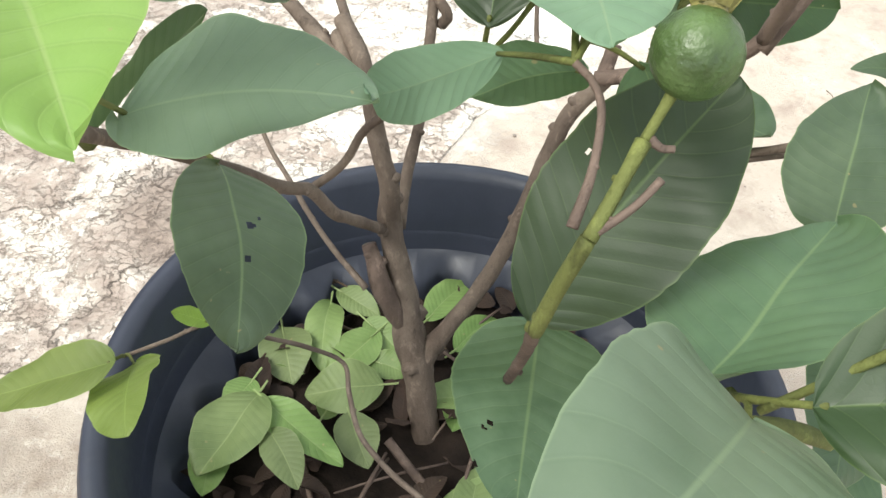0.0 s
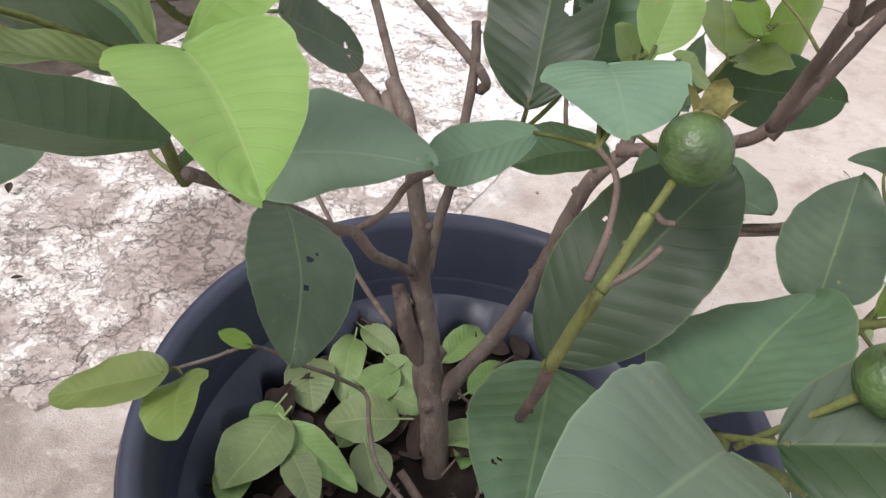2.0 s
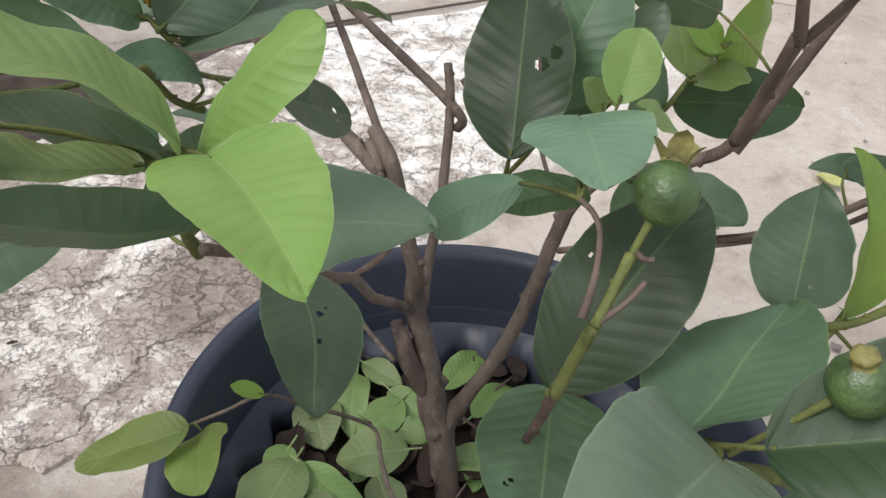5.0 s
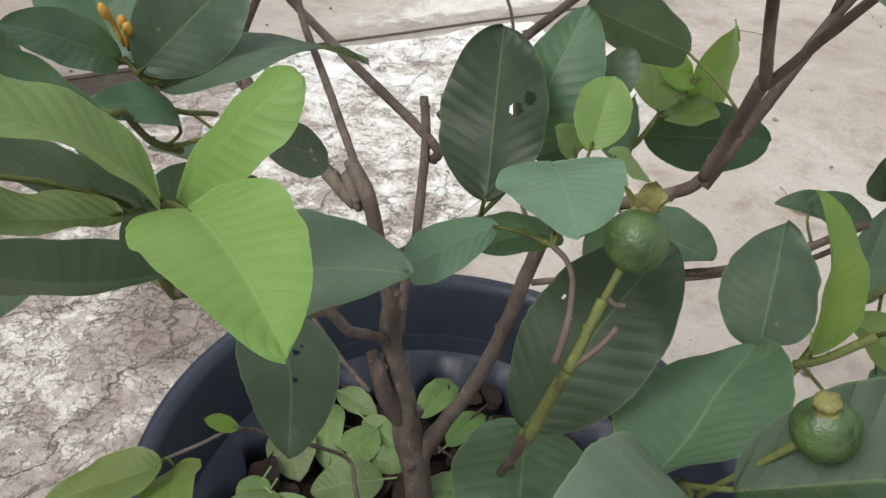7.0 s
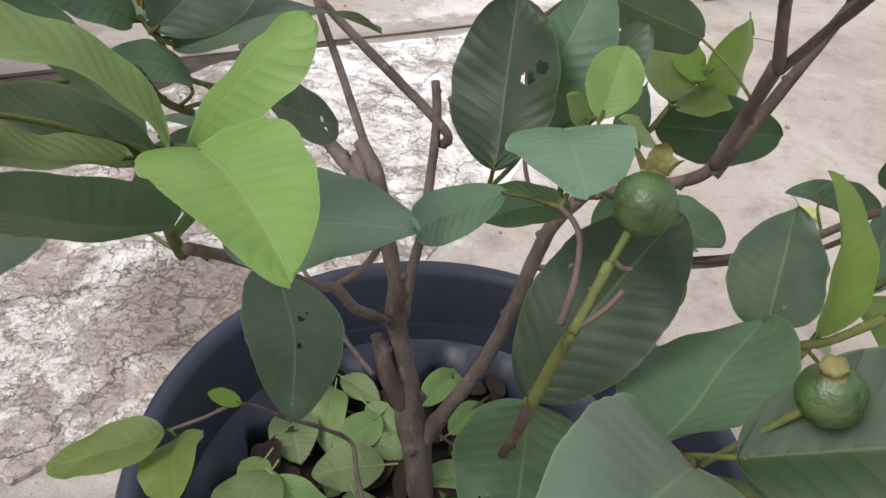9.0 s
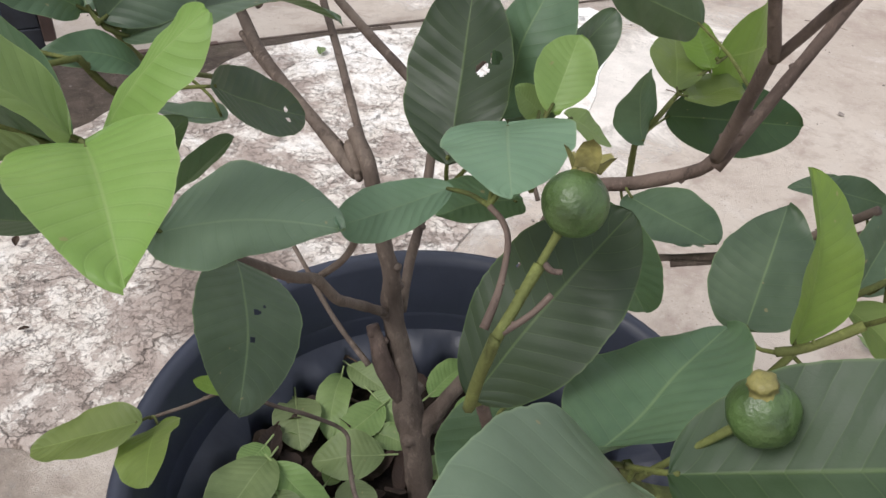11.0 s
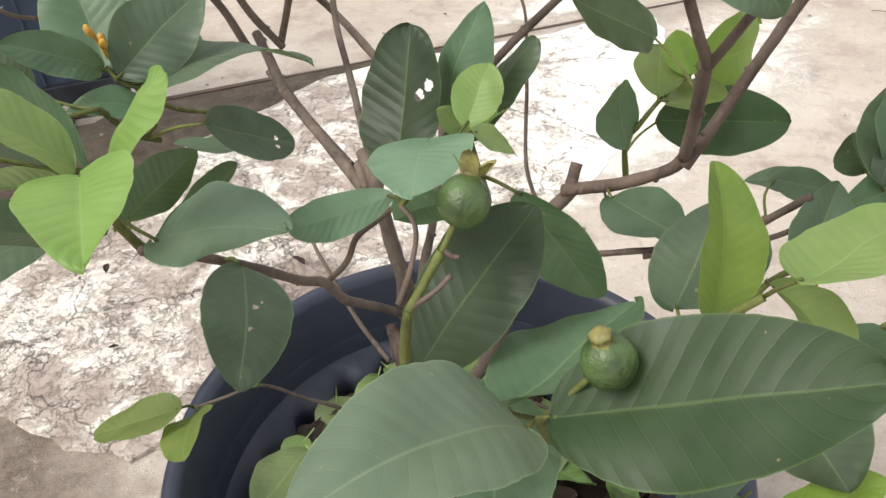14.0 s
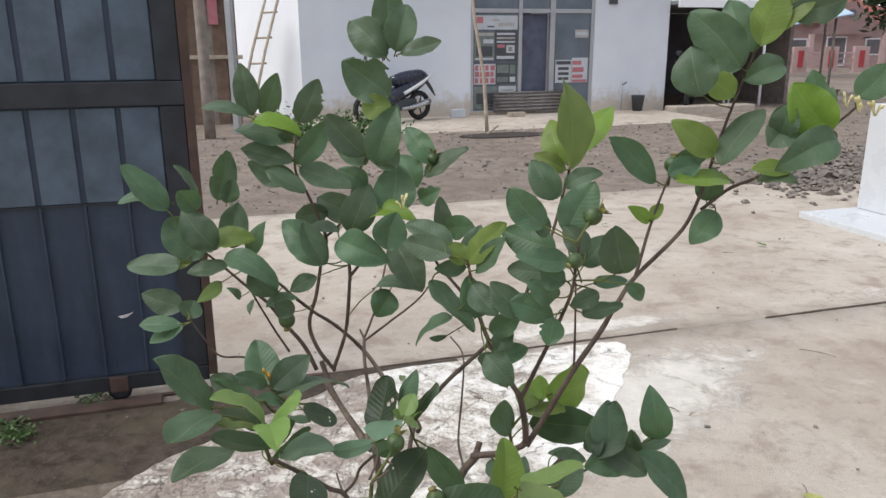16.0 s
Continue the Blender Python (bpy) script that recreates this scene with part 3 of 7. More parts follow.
gate = empty("sliding_gate", "dark blue painted sheet steel sliding gate, part open", "gate", TRACK_POSE)
G0, G1, GT = -4.6, -1.47, 2.05
part("sheet", box(G0, G1 - 0.03, -0.004, 0.004, 0.075, GT, 0.0), M_GATE, gate, "dusty dark blue steel sheet")
for z0, z1, y0 in ((1.21, 1.30, -0.034), (0.06, 0.125, -0.030), (GT - 0.06, GT, -0.03)):
    part("cross_rail", box(G0, G1 - 0.034, y0, -0.0065, z0, z1, 0.004), M_DARKSTEEL, gate)
part("edge_post", box(G1 - 0.034, G1, -0.036, 0.02, 0.085, GT, 0.004), M_RUST, gate, "brown rusty edge post")
part("edge_post", box(G1 - 0.125, G1 - 0.036, -0.026, -0.0065, 0.127, 1.208, 0.003), M_DARKSTEEL, gate)
part("edge_post", box(G1 - 0.125, G1 - 0.036, -0.026, -0.0065, 1.302, GT - 0.062, 0.003), M_DARKSTEEL, gate)
M_PANEL = plain("pale_blue_gate_panel", (0.076, 0.106, 0.142), 0.45, 0, 0.4, 6, 0.25, 120)
for k in range(19):
    x = G1 - 0.127 - k * 0.157
    for z0, z1 in ((0.845, 1.205), (1.305, GT - 0.065)):
        part("panel", box(x - 0.140, x - 0.004, -0.012, -0.0055, z0, z1, 0.003), M_PANEL, gate, "paler worn blue pressed panel")
    part("rib", box(x - 0.152, x - 0.144, -0.022, -0.0055, 0.128, 0.835, 0.002), M_GATE, gate)
part("fold", box(G0, G1 - 0.128, -0.016, -0.0055, 0.836, 0.843, 0.001), M_DARKSTEEL, gate)
for x in (-1.86, -4.1):
    bm = lathe([(0.0, -0.016), (0.030, -0.016), (0.046, -0.014), (0.038, 0.0), (0.046, 0.014), (0.030, 0.016), (0.0, 0.016)], 20)
    bmesh.ops.rotate(bm, verts=bm.verts, matrix=Matrix.Rotation(radians(90), 3, "X"))
    bmesh.ops.translate(bm, verts=bm.verts, vec=(x, -0.002, 0.058))
    part("wheel", bm, M_DARKSTEEL, gate, "", True)
    part("wheel_bracket", box(x - 0.035, x + 0.035, -0.036, -0.022, 0.055, 0.12, 0.004), M_RUST, gate)
for x, z, s in ((-1.805, 0.375, 0.032), (-1.60, 0.60, 0.042)):
    bm = bmesh.new()
    tri0 = [bm.verts.new((x - s, -0.008, z)), bm.verts.new((x - s * 0.1, -0.012, z + 0.005)), bm.verts.new((x + s, -0.008, z + 0.012)), bm.verts.new((x + s * 0.1, -0.016, z - 0.006)), bm.verts.new((x - s * 0.6, -0.017, z - 0.008))]
    bm.faces.new(tri0)
    part("torn_edge", bm, M_ZINC, gate, "torn bare metal edge")


def clump(bm, centre, size, count, leaf, seed):
    """Small weeds: many little blades round a centre."""
    rnd = random.Random(seed)
    for _ in range(count):
        c = Vector(centre) + Vector((rnd.gauss(0, size), rnd.gauss(0, size), abs(rnd.gauss(0, size * 0.6))))
        a = Vector((rnd.uniform(-1, 1), rnd.uniform(-1, 1), rnd.uniform(-0.2, 0.9))).normalized() * leaf * rnd.uniform(0.6, 1.3)
        s = a.cross(Vector((rnd.uniform(-1, 1), rnd.uniform(-1, 1), 1))).normalized() * leaf * 0.28
        q = [bm.verts.new(c), bm.verts.new(c + a * 0.5 + s), bm.verts.new(c + a), bm.verts.new(c + a * 0.5 - s)]
        bm.faces.new(q)
    return bm


M_OLDKERB = old_concrete()
bm = bmesh.new()
grid = []
for i in range(37):
    row = []
    for j in range(13):
        a = -2.75 + 2.35 * i / 36
        c = -0.014 - (0.62 - 0.35 * max(0, a + 1.6) + 0.05 * noise.noise(Vector((a * 6, 3, 0)))) * (1 - j / 12) if a > -1.6 else -0.075 - 0.57 * (1 - j / 12)
        p = track_point(a, c)
        edge = min(1, max(0.0, (j - 0.6 - 1.3 * noise.noise(p * 4)) / 2))
        p.z = 0.0012 + edge * (0.0035 + 0.002 * noise.noise(p * 7))
        row.append(bm.verts.new(p))
    grid.append(row)
for i in range(36):
    for j in range(12):
        bm.faces.new((grid[i][j], grid[i + 1][j], grid[i + 1][j + 1], grid[i][j + 1]))
tagged(part("old_concrete", bm, M_OLDKERB, None, "", True), "dark stained old concrete strip beside the gate track", "pavement", kind="structure")
tagged(part("weeds", clump(clump(bmesh.new(), (-1.74, 0.80, 0.01), 0.035, 170, 0.020, 3), (-1.83, 0.84, 0.01), 0.035, 130, 0.020, 4), M_WEED), "small bright green weeds in a crack", "weed", kind="stuff")
tagged(part("weeds", clump(clump(bmesh.new(), tuple(track_point(-1.98, 0.01, 0.015)), 0.028, 90, 0.02, 5), tuple(track_point(-1.9, 0.03, 0.012)), 0.02, 60, 0.018, 8), M_WEED), "small weeds growing under the gate", "weed", kind="stuff")

# ---------- pot ----------
POT, POT_R, POT_H = Vector((0.1075, -0.2125, 0.0)), 0.2825, 0.522
pot = empty("plant_pot", "large black-blue plastic plant pot on the concrete", "pot", Matrix.Translation(POT))


def pot_shape(a, i, r, z):
    if i >= 13:                                                     # the fluted lower lining
        w = math.sin(a * 21 + 0.9 * math.sin(3 * a))
        r += 0.013 * w
        if i == 13:
            z += 0.006 * w
    return r + 0.0015 * math.sin(3 * a + 1), z * 1.024


bm = lathe([(0.0, 0.004), (0.195, 0.004), (0.203, 0.012), (0.252, 0.43), (0.258, 0.445), (0.272, 0.452), (0.2815, 0.470), (0.2835, 0.500), (0.2785, 0.511), (0.2675, 0.510), (0.2615, 0.500),
            (0.2530, 0.425), (0.2500, 0.412), (0.2240, 0.409), (0.2200, 0.36), (0.2180, 0.28), (0.0, 0.28)], 136, None, pot_shape)
part("pot_body", bm, M_POT, pot, "", True)
bm = lathe([(0.2842, 0.486), (0.2868, 0.490), (0.2870, 0.496), (0.2842, 0.500)], 96)
part("rim_bead", bm, M_POT, pot, "", True)

bm = bmesh.new()
rings = []
for i in range(15):
    r = 0.214 * i / 14
    ring = []
    for k in range(56):
        a = 2 * math.pi * k / 56
        p = Vector((r * math.cos(a), r * math.sin(a), 0))
        z = 0.390 + 0.010 * noise.noise(p * 18) + 0.010 * noise.noise(p * 55) - 0.02 * max(0, r - 0.18) / 0.04
        ring.append(bm.verts.new((POT.x + p.x, POT.y + p.y, z)))
    rings.append(ring)
for a, b in zip(rings, rings[1:]):
    for k in range(56):
        bm.faces.new((a[k], a[(k + 1) % 56], b[(k + 1) % 56], b[k]))
bmesh.ops.remove_doubles(bm, verts=bm.verts, dist=0.0001)
tagged(part("soil", bm, M_SOIL, None, "", True), "dark crumbly potting soil with litter in the pot", "soil", kind="stuff")


# ---------- the shop across the road ----------
SHOP_POSE = Matrix.Translation((-5.77, 12.0, 0)) @ Matrix.Rotation(radians(32.4), 4, "Z")    # x along its front, y into the house
shop = empty("shop_house", "white painted single storey shop house with glass front", "house", SHOP_POSE)
HT = 3.4
part("wall", box(0, 3.33, 0, 0.16, -0.05, HT), M_WALLDIM, shop, "off-white front wall")
part("wall", box(6.04, 7.8, 0, 0.16, -0.05, HT), M_WALLDIM, shop, "off-white front wall with damp stained foot")
part("wall", box(3.33, 6.04, 0, 0.16, 2.62, HT), M_WALLDIM, shop)
part("wall", box(7.64, 7.8, 0.16, 7, -0.05, HT), M_WALL, shop)
part("roof", box(-0.3, 8.1, -0.35, 7.3, HT, HT + 0.16, 0.02), M_ZINC, shop)
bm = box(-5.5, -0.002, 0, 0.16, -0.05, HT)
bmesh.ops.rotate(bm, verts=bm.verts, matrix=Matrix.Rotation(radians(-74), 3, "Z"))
part("wall", bm, M_WALL, shop, "white side wall with its stronger light put into the paint")
part("floor_slab", box(3.34, 6.03, 0.0, 4.0, -0.04, 0.06), M_YARD, shop)
part("back_wall", box(3.3, 6.1, 3.4, 3.5, 0.06, HT), M_DARK, shop, "shop back wall with the room's dimness in its colour")
front = part("shop_front", box(3.33, 3.40, 0.03, 0.11, 0.0, 2.62, 0.004), M_FRAME, shop, "grey aluminium and glass shop front")
for x0, x1, z0, z1 in ((5.97, 6.04, 0.0, 2.62), (4.36, 4.44, 0.0, 2.62), (5.05, 5.16, 0.0, 2.62), (3.402, 4.358, 1.98, 2.06), (4.442, 5.048, 1.98, 2.06), (5.162, 5.968, 1.98, 2.06), (3.402, 4.358, 0.0, 0.08), (5.162, 5.968, 0.0, 0.08)):
    part("frame_bar", box(x0, x1, 0.03, 0.11, z0, z1, 0.004), M_FRAME, front)
for x0, x1, z0, z1 in ((3.402, 4.358, 0.082, 1.978), (5.162, 5.968, 0.082, 1.978), (3.402, 4.358, 2.062, 2.618), (4.442, 5.048, 2.062, 2.618), (5.162, 5.968, 2.062, 2.618)):
    part("pane", box(x0, x1, 0.062, 0.070, z0, z1), M_GLASS, front, "dark reflecting glass pane")
part("inner_door", box(4.446, 5.044, 0.16, 0.19, 0.062, 1.97, 0.005), plain("blue_grey_curtain", (0.105, 0.115, 0.165), 0.8, 0, 0.35, 5, 0.3, 40), front, "dull blue curtain hanging in the doorway")


def poster(x0, x1, z0, z1, sheet_mat, bars, label):
    """A printed sheet on the glass; bars are (x0, x1, z0, z1, paint) in shares of the sheet."""
    ob = part("poster", box(x0, x1, 0.050, 0.054, z0, z1), sheet_mat, front, label)
    for bx0, bx1, bz0, bz1, m in bars:
        part("print_bar", box(x0 + (x1 - x0) * bx0, x0 + (x1 - x0) * bx1, 0.0465, 0.0495, z0 + (z1 - z0) * bz0, z0 + (z1 - z0) * bz1), m, ob)


poster(3.42, 4.34, 1.66, 1.93, M_PAPER, [(0.05, 0.20, 0.45, 0.90, M_REDPAPER), (0.40, 0.58, 0.62, 0.72, M_ZINC)] + [(0.56 + 0.055 * k, 0.595 + 0.055 * k, 0.22, 0.50, M_ZINC) for k in range(7)] + [(0.30, 0.46, 0.16, 0.26, M_INK)], "white banner sheet with coloured print")
poster(3.86, 4.33, 1.06, 1.64, M_INK, [(0.08, 0.92, 0.86, 0.93, M_PAPER), (0.08, 0.92, 0.72, 0.79, M_ZINC), (0.08, 0.92, 0.60, 0.66, M_PAPER), (0.10, 0.45, 0.44, 0.54, M_REDPAPER), (0.52, 0.90, 0.26, 0.52, M_PAPER), (0.62, 0.80, 0.32, 0.46, M_OLIVE), (0.08, 0.90, 0.06, 0.16, M_PAPER)], "dark sheet with pale bands of print")
poster(3.42, 3.85, 1.06, 1.62, M_OLIVE, [(0.05, 0.95, 0.04, 0.10, M_PAPER), (0.1, 0.9, 0.16, 0.50, M_INK), (0.45, 0.95, 0.60, 0.74, M_PAPER), (0.05, 0.95, 0.86, 0.96, M_ZINC)], "grey green printed sheet")
poster(3.42, 3.88, 0.60, 1.00, M_PAPER, [(0.04 + 0.24 * c, 0.04 + 0.24 * c + 0.15 + 0.05 * ((c + r) % 2), 0.06 + 0.31 * r, 0.06 + 0.31 * r + 0.25, M_REDPAPER) for c in range(4) for r in range(3)], "white sheet with rows of red print")
poster(3.89, 4.33, 0.60, 1.00, M_INK, [(0.05, 0.62, 0.55, 0.95, M_OLIVE), (0.68, 0.95, 0.5, 0.95, M_OLIVE), (0.05, 0.6, 0.1, 0.35, M_OLIVE), (0.68, 0.95, 0.1, 0.35, M_PAPER)], "dark green sheet with print")
poster(3.95, 4.33, 0.12, 0.56, M_PAPER, [(0.12, 0.88, 0.15 + 0.16 * r, 0.21 + 0.16 * r, M_ZINC) for r in range(5)], "white notice sheet with grey lines")
poster(3.42, 3.93, 0.12, 0.56, M_OLIVE, [(0.1, 0.9, 0.2, 0.7, M_INK), (0.3, 0.8, 0.08, 0.16, M_INK)], "grey green printed sheet")
poster(5.20, 5.56, 0.60, 1.06, M_PAPER, [(0.05, 0.95, 0.80, 0.95, M_INK)] + [(0.18, 0.85, 0.12 + 0.22 * r, 0.24 + 0.22 * r, M_INK) for r in range(3)], "white sheet with dark lines of print")
poster(5.57, 5.94, 0.60, 1.10, M_PAPER, [(0.05, 0.6, 0.72, 0.88, M_REDPAPER), (0.05, 0.75, 0.42, 0.62, M_REDPAPER), (0.05, 0.7, 0.18, 0.32, M_REDPAPER), (0.05, 0.95, 0.02, 0.12, M_REDPAPER)], "white sheet with red lines of print")
poster(5.62, 5.93, 1.50, 1.66, M_ZINC, [(0.1, 0.9, 0.3, 0.7, M_PAPER)], "grey label sheet")
part("meter_box", box(6.34, 6.52, -0.05, -0.002, 2.16, 2.36, 0.008), M_INK, shop, "small dark meter box")
bm = bmesh.new()
n_w = 96
pts = []
for k in range(n_w + 1):
    z = 0.05 + 0.40 * k / n_w
    pts.append((z, -0.12 + 0.25 * (k / n_w) * 0.3 + 0.020 * math.sin(2 * math.pi * k / n_w * 6)))
rows = [[bm.verts.new((x, y, z)) for x in (3.78, 4.2, 4.7, 5.42)] for z, y in pts]
for a, b in zip(rows, rows[1:]):
    for k in range(3):
        bm.faces.new((a[k], a[k + 1], b[k + 1], b[k]))
bmesh.ops.solidify(bm, geom=bm.faces[:], thickness=0.006)
zinc = part("zinc_sheet", bm, M_ZINC, None, "", True)
zinc.matrix_world = SHOP_POSE
tagged(zinc, "dusty corrugated zinc sheet leaning across the shop door", "metal sheet")
ap = part("shop_apron", box(-0.6, 7.5, -2.6, 0.0, -0.05, 0.0, 0.01), M_YARD)
ap.matrix_world = SHOP_POSE
tagged(ap, "pale concrete apron in front of the shop", "pavement", kind="structure")


def on_shop(x, y, z=0.0):
    return SHOP_POSE @ Vector((x, y, z))


bm = bmesh.new()
pts = spline([(0.75, 0.12, 0, 0), (0.2, 0.34, 0, 0), (-0.55, 0.22, 0, 0), (-0.72, -0.05, 0, 0), (-0.3, -0.22, 0, 0), (0.45, -0.15, 0, 0), (0.75, 0.12, 0, 0)], 6)[:-1]
rings = []
for f, z in ((1.1, 0.005), (1.0, 0.012), (0.9, 0.007), (0.5, 0.006)):
    rings.append([bm.verts.new((p[0] * f * (1 + 0.12 * noise.noise(Vector((p[0] * 5, p[1] * 5, f)))), p[1] * f, z)) for p in pts])
for a, b in zip(rings, rings[1:]):
    for k in range(len(pts)):
        bm.faces.new((a[k], a[(k + 1) % len(pts)], b[(k + 1) % len(pts)], b[k]))
bm.faces.new(rings[-1])
M_HOLE = plain("wet_dark_earth", (0.045, 0.034, 0.028), 0.9, 0, 0.4, 6, 0.8, 40)
hole = part("dug_hole", bm, M_HOLE)
hole.matrix_world = Matrix.Translation((-1.62, 10.60, 0.002)) @ Matrix.Rotation(radians(28), 4, "Z")
tagged(hole, "dark dug hole in the concrete apron", "hole", kind="structure")
tagged(part("pole", tube([(-2.08, 11.17, -0.02, 0.032), (-2.16, 11.22, 0.9, 0.028), (-2.32, 11.24, 1.8, 0.026), (-2.40, 11.27, 2.6, 0.022)], 8, 3, 0.15), M_BAMBOO, None, "", True), "thin crooked wooden pole standing in the hole", "pole")
tagged(part("stick", tube([(-1.97, 10.67, 0.015, 0.018), (-1.83, 10.80, 0.13, 0.016)], 6, 2, 0.1), M_BAMBOO, None, "", True), "short pale stick leaning in the hole", "stick")
for x, y, s, name, lab in ((4.1, -0.55, 0.12, "brick", "dusty loose brick on the apron"), (2.95, -0.32, 0.10, "paper_bag", "white crumpled paper bag by the wall")):
    bm = box(-s * 1.4, s * 1.4, -s * 0.7, s * 0.7, 0, s * (0.7 if name == "brick" else 1.6), s * 0.12)
    for v in bm.verts:
        v.co += 0.12 * s * Vector((noise.noise(v.co * 30), noise.noise(v.co * 31 + Vector((3, 0, 0))), 0))
    ob = part(name, bm, M_BAMBOO if name == "brick" else M_PAPER)
    ob.matrix_world = Matrix.Translation(on_shop(x, y, 0.0)) @ Matrix.Rotation(0.7, 4, "Z")
    tagged(ob, lab, name.split("_")[0])
bin_ob = empty("bin", "small dark plastic bin beside the shop wall", "bin", Matrix.Translation(on_shop(7.0, -0.25)))
part("bin_body", lathe([(0.0, 0.0), (0.10, 0.0), (0.135, 0.30), (0.145, 0.31), (0.145, 0.325), (0.125, 0.325), (0.095, 0.02), (0.0, 0.02)], 20), M_INK, bin_ob, "", True)
tap = empty("standpipe", "thin grey standpipe with a tap by the wall", "pipe", Matrix.Translation(on_shop(6.68, -0.12)))
part("riser", tube([(0, 0, 0, 0.016), (0, 0, 0.3, 0.016), (0, 0, 0.58, 0.016)], 8, 1), M_FRAME, tap, "", True)
part("tap", tube([(0, 0, 0.54, 0.014), (0.05, -0.02, 0.56, 0.014), (0.09, -0.03, 0.60, 0.018)], 8, 2), M_INK, tap, "", True)


# ---------- motorbikes ----------
def wheel(parent, x, r=0.275, w=0.05):
    bm = bmesh.new()
    n1, n2 = 28, 8
    rr = []
    for i in range(n1):
        a = 2 * math.pi * i / n1
        rr.append([bm.verts.new((x + (r - w + w * math.cos(b)) * math.cos(a), w * 0.9 * math.sin(b), r + (r - w + w * math.cos(b)) * math.sin(a))) for b in [2 * math.pi * k / n2 for k in range(n2)]])
    for i in range(n1):
        for k in range(n2):
            bm.faces.new((rr[i][k], rr[(i + 1) % n1][k], rr[(i + 1) % n1][(k + 1) % n2], rr[i][(k + 1) % n2]))
    wh = part("wheel", bm, M_RUBBER, parent, "", True)
    bm = bmesh.new()
    for k in range(5):
        a = 2 * math.pi * k / 5
        tube([(x, 0, r, 0.022), (x + (r - 0.08) * math.cos(a), 0, r + (r - 0.08) * math.sin(a), 0.013)], 6, 1, 0, bm)
    part("rim", bm, M_INK, wh, "", True)


def motorbike(name, m, body, trim, label):
    """A step-through scooter, 1.9 m long, its front towards -x."""
    bike = empty(name, label, "motorbike", m, "motorbikes at the houses")
    wheel(bike, 0.62)
    wheel(bike, -0.62)
    part("seat", tube([(0.78, 0, 0.84, 0.05), (0.62, 0, 0.83, 0.11), (0.25, 0, 0.78, 0.13), (-0.02, 0, 0.74, 0.09)], 10, 4), M_BIKE, bike, "dark seat", True)
    bm = tube([(0.86, 0, 0.80, 0.03), (0.6, 0, 0.70, 0.12), (0.2, 0, 0.56, 0.15), (-0.05, 0, 0.42, 0.13), (-0.3, 0, 0.33, 0.12)], 10, 4)
    part("tail_body", bm, body, bike, "", True)
    for s in (-1, 1):
        part("side_panel", tube([(0.88, 0.06 * s, 0.83, 0.015), (0.55, 0.13 * s, 0.68, 0.035), (0.15, 0.15 * s, 0.52, 0.03)], 8, 3), trim, bike, "", True)
        part("mirror_arm", tube([(-0.42, 0.2 * s, 1.0, 0.008), (-0.40, 0.26 * s, 1.14, 0.008)], 6, 1), M_INK, bike, "", True)
        part("mirror", lathe([(0.0, -0.012), (0.045, -0.008), (0.05, 0.006), (0.0, 0.012)], 12), M_INK, bike, "", True).matrix_local = Matrix.Translation((-0.40, 0.27 * s, 1.17)) @ Matrix.Rotation(radians(90), 4, "Y")
    part("leg_shield", tube([(-0.42, 0, 0.98, 0.10), (-0.48, 0, 0.75, 0.17), (-0.42, 0, 0.5, 0.14), (-0.36, 0, 0.36, 0.1)], 10, 4), trim, bike, "", True)
    part("handlebar", tube([(-0.34, -0.33, 0.98, 0.018), (-0.42, -0.12, 1.02, 0.03), (-0.42, 0.12, 1.02, 0.03), (-0.34, 0.33, 0.98, 0.018)], 8, 4), M_INK, bike, "", True)
    part("fork", tube([(-0.46, 0, 0.7, 0.05), (-0.62, 0, 0.28, 0.035)], 8, 2), M_CHROME, bike, "", True)
    part("front_fender", tube([(-0.40, 0, 0.50, 0.03), (-0.62, 0, 0.585, 0.065), (-0.84, 0, 0.50, 0.03)], 8, 4), trim, bike, "", True)
    part("engine", box(-0.05, 0.5, -0.10, 0.10, 0.2, 0.42, 0.04), M_INK, bike)
    part("rear_fender", tube([(0.80, 0, 0.72, 0.035), (0.92, 0, 0.58, 0.03), (1.02, 0, 0.44, 0.012)], 8, 3), M_INK, bike, "", True)
    part("exhaust", tube([(0.1, -0.13, 0.24, 0.03), (0.45, -0.15, 0.28, 0.05), (0.75, -0.16, 0.36, 0.055)], 8, 3), M_CHROME, bike, "", True)
    part("stand", tube([(0.1, 0.05, 0.2, 0.012), (0.05, 0.2, 0.0, 0.012)], 6, 1), M_INK, bike, "", True)
    return bike


motorbike("motorbike", SHOP_POSE @ pose(1.55, -0.75, 0, 0, 0, 24), M_BIKE, M_BIKEWHITE, "dark blue and white scooter parked by the shop wall")
motorbike("motorbike", SHOP_POSE @ pose(8.55, 0.15, 0, 0, 0, 50), M_BIKERED, M_BIKERED, "dark red scooter parked in the carport")
motorbike("motorbike", SHOP_POSE @ pose(9.1, 1.0, 0, 0, 0, 60), M_BIKERED, M_BIKE, "dark red scooter deeper in the carport")

# ---------- carport beside the shop ----------
carport = empty("carport", "open carport with a white edged roof and dark inside", "carport", SHOP_POSE)
part("roof", box(7.82, 11.6, -0.25, 5.0, 2.16, 2.24, 0.01), M_FRAME, carport)
part("fascia", box(7.82, 10.35, -0.31, -0.252, 2.10, 2.26, 0.01), M_WALL, carport, "white fascia board")
for x in (9.35, 9.47, 10.3):
    part("post", tube([(x, 0.0, -0.02, 0.032), (x, 0.0, 2.15, 0.032)], 8, 1), M_WALL, carport, "thin white steel post", True)
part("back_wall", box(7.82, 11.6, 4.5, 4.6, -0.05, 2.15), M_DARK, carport)
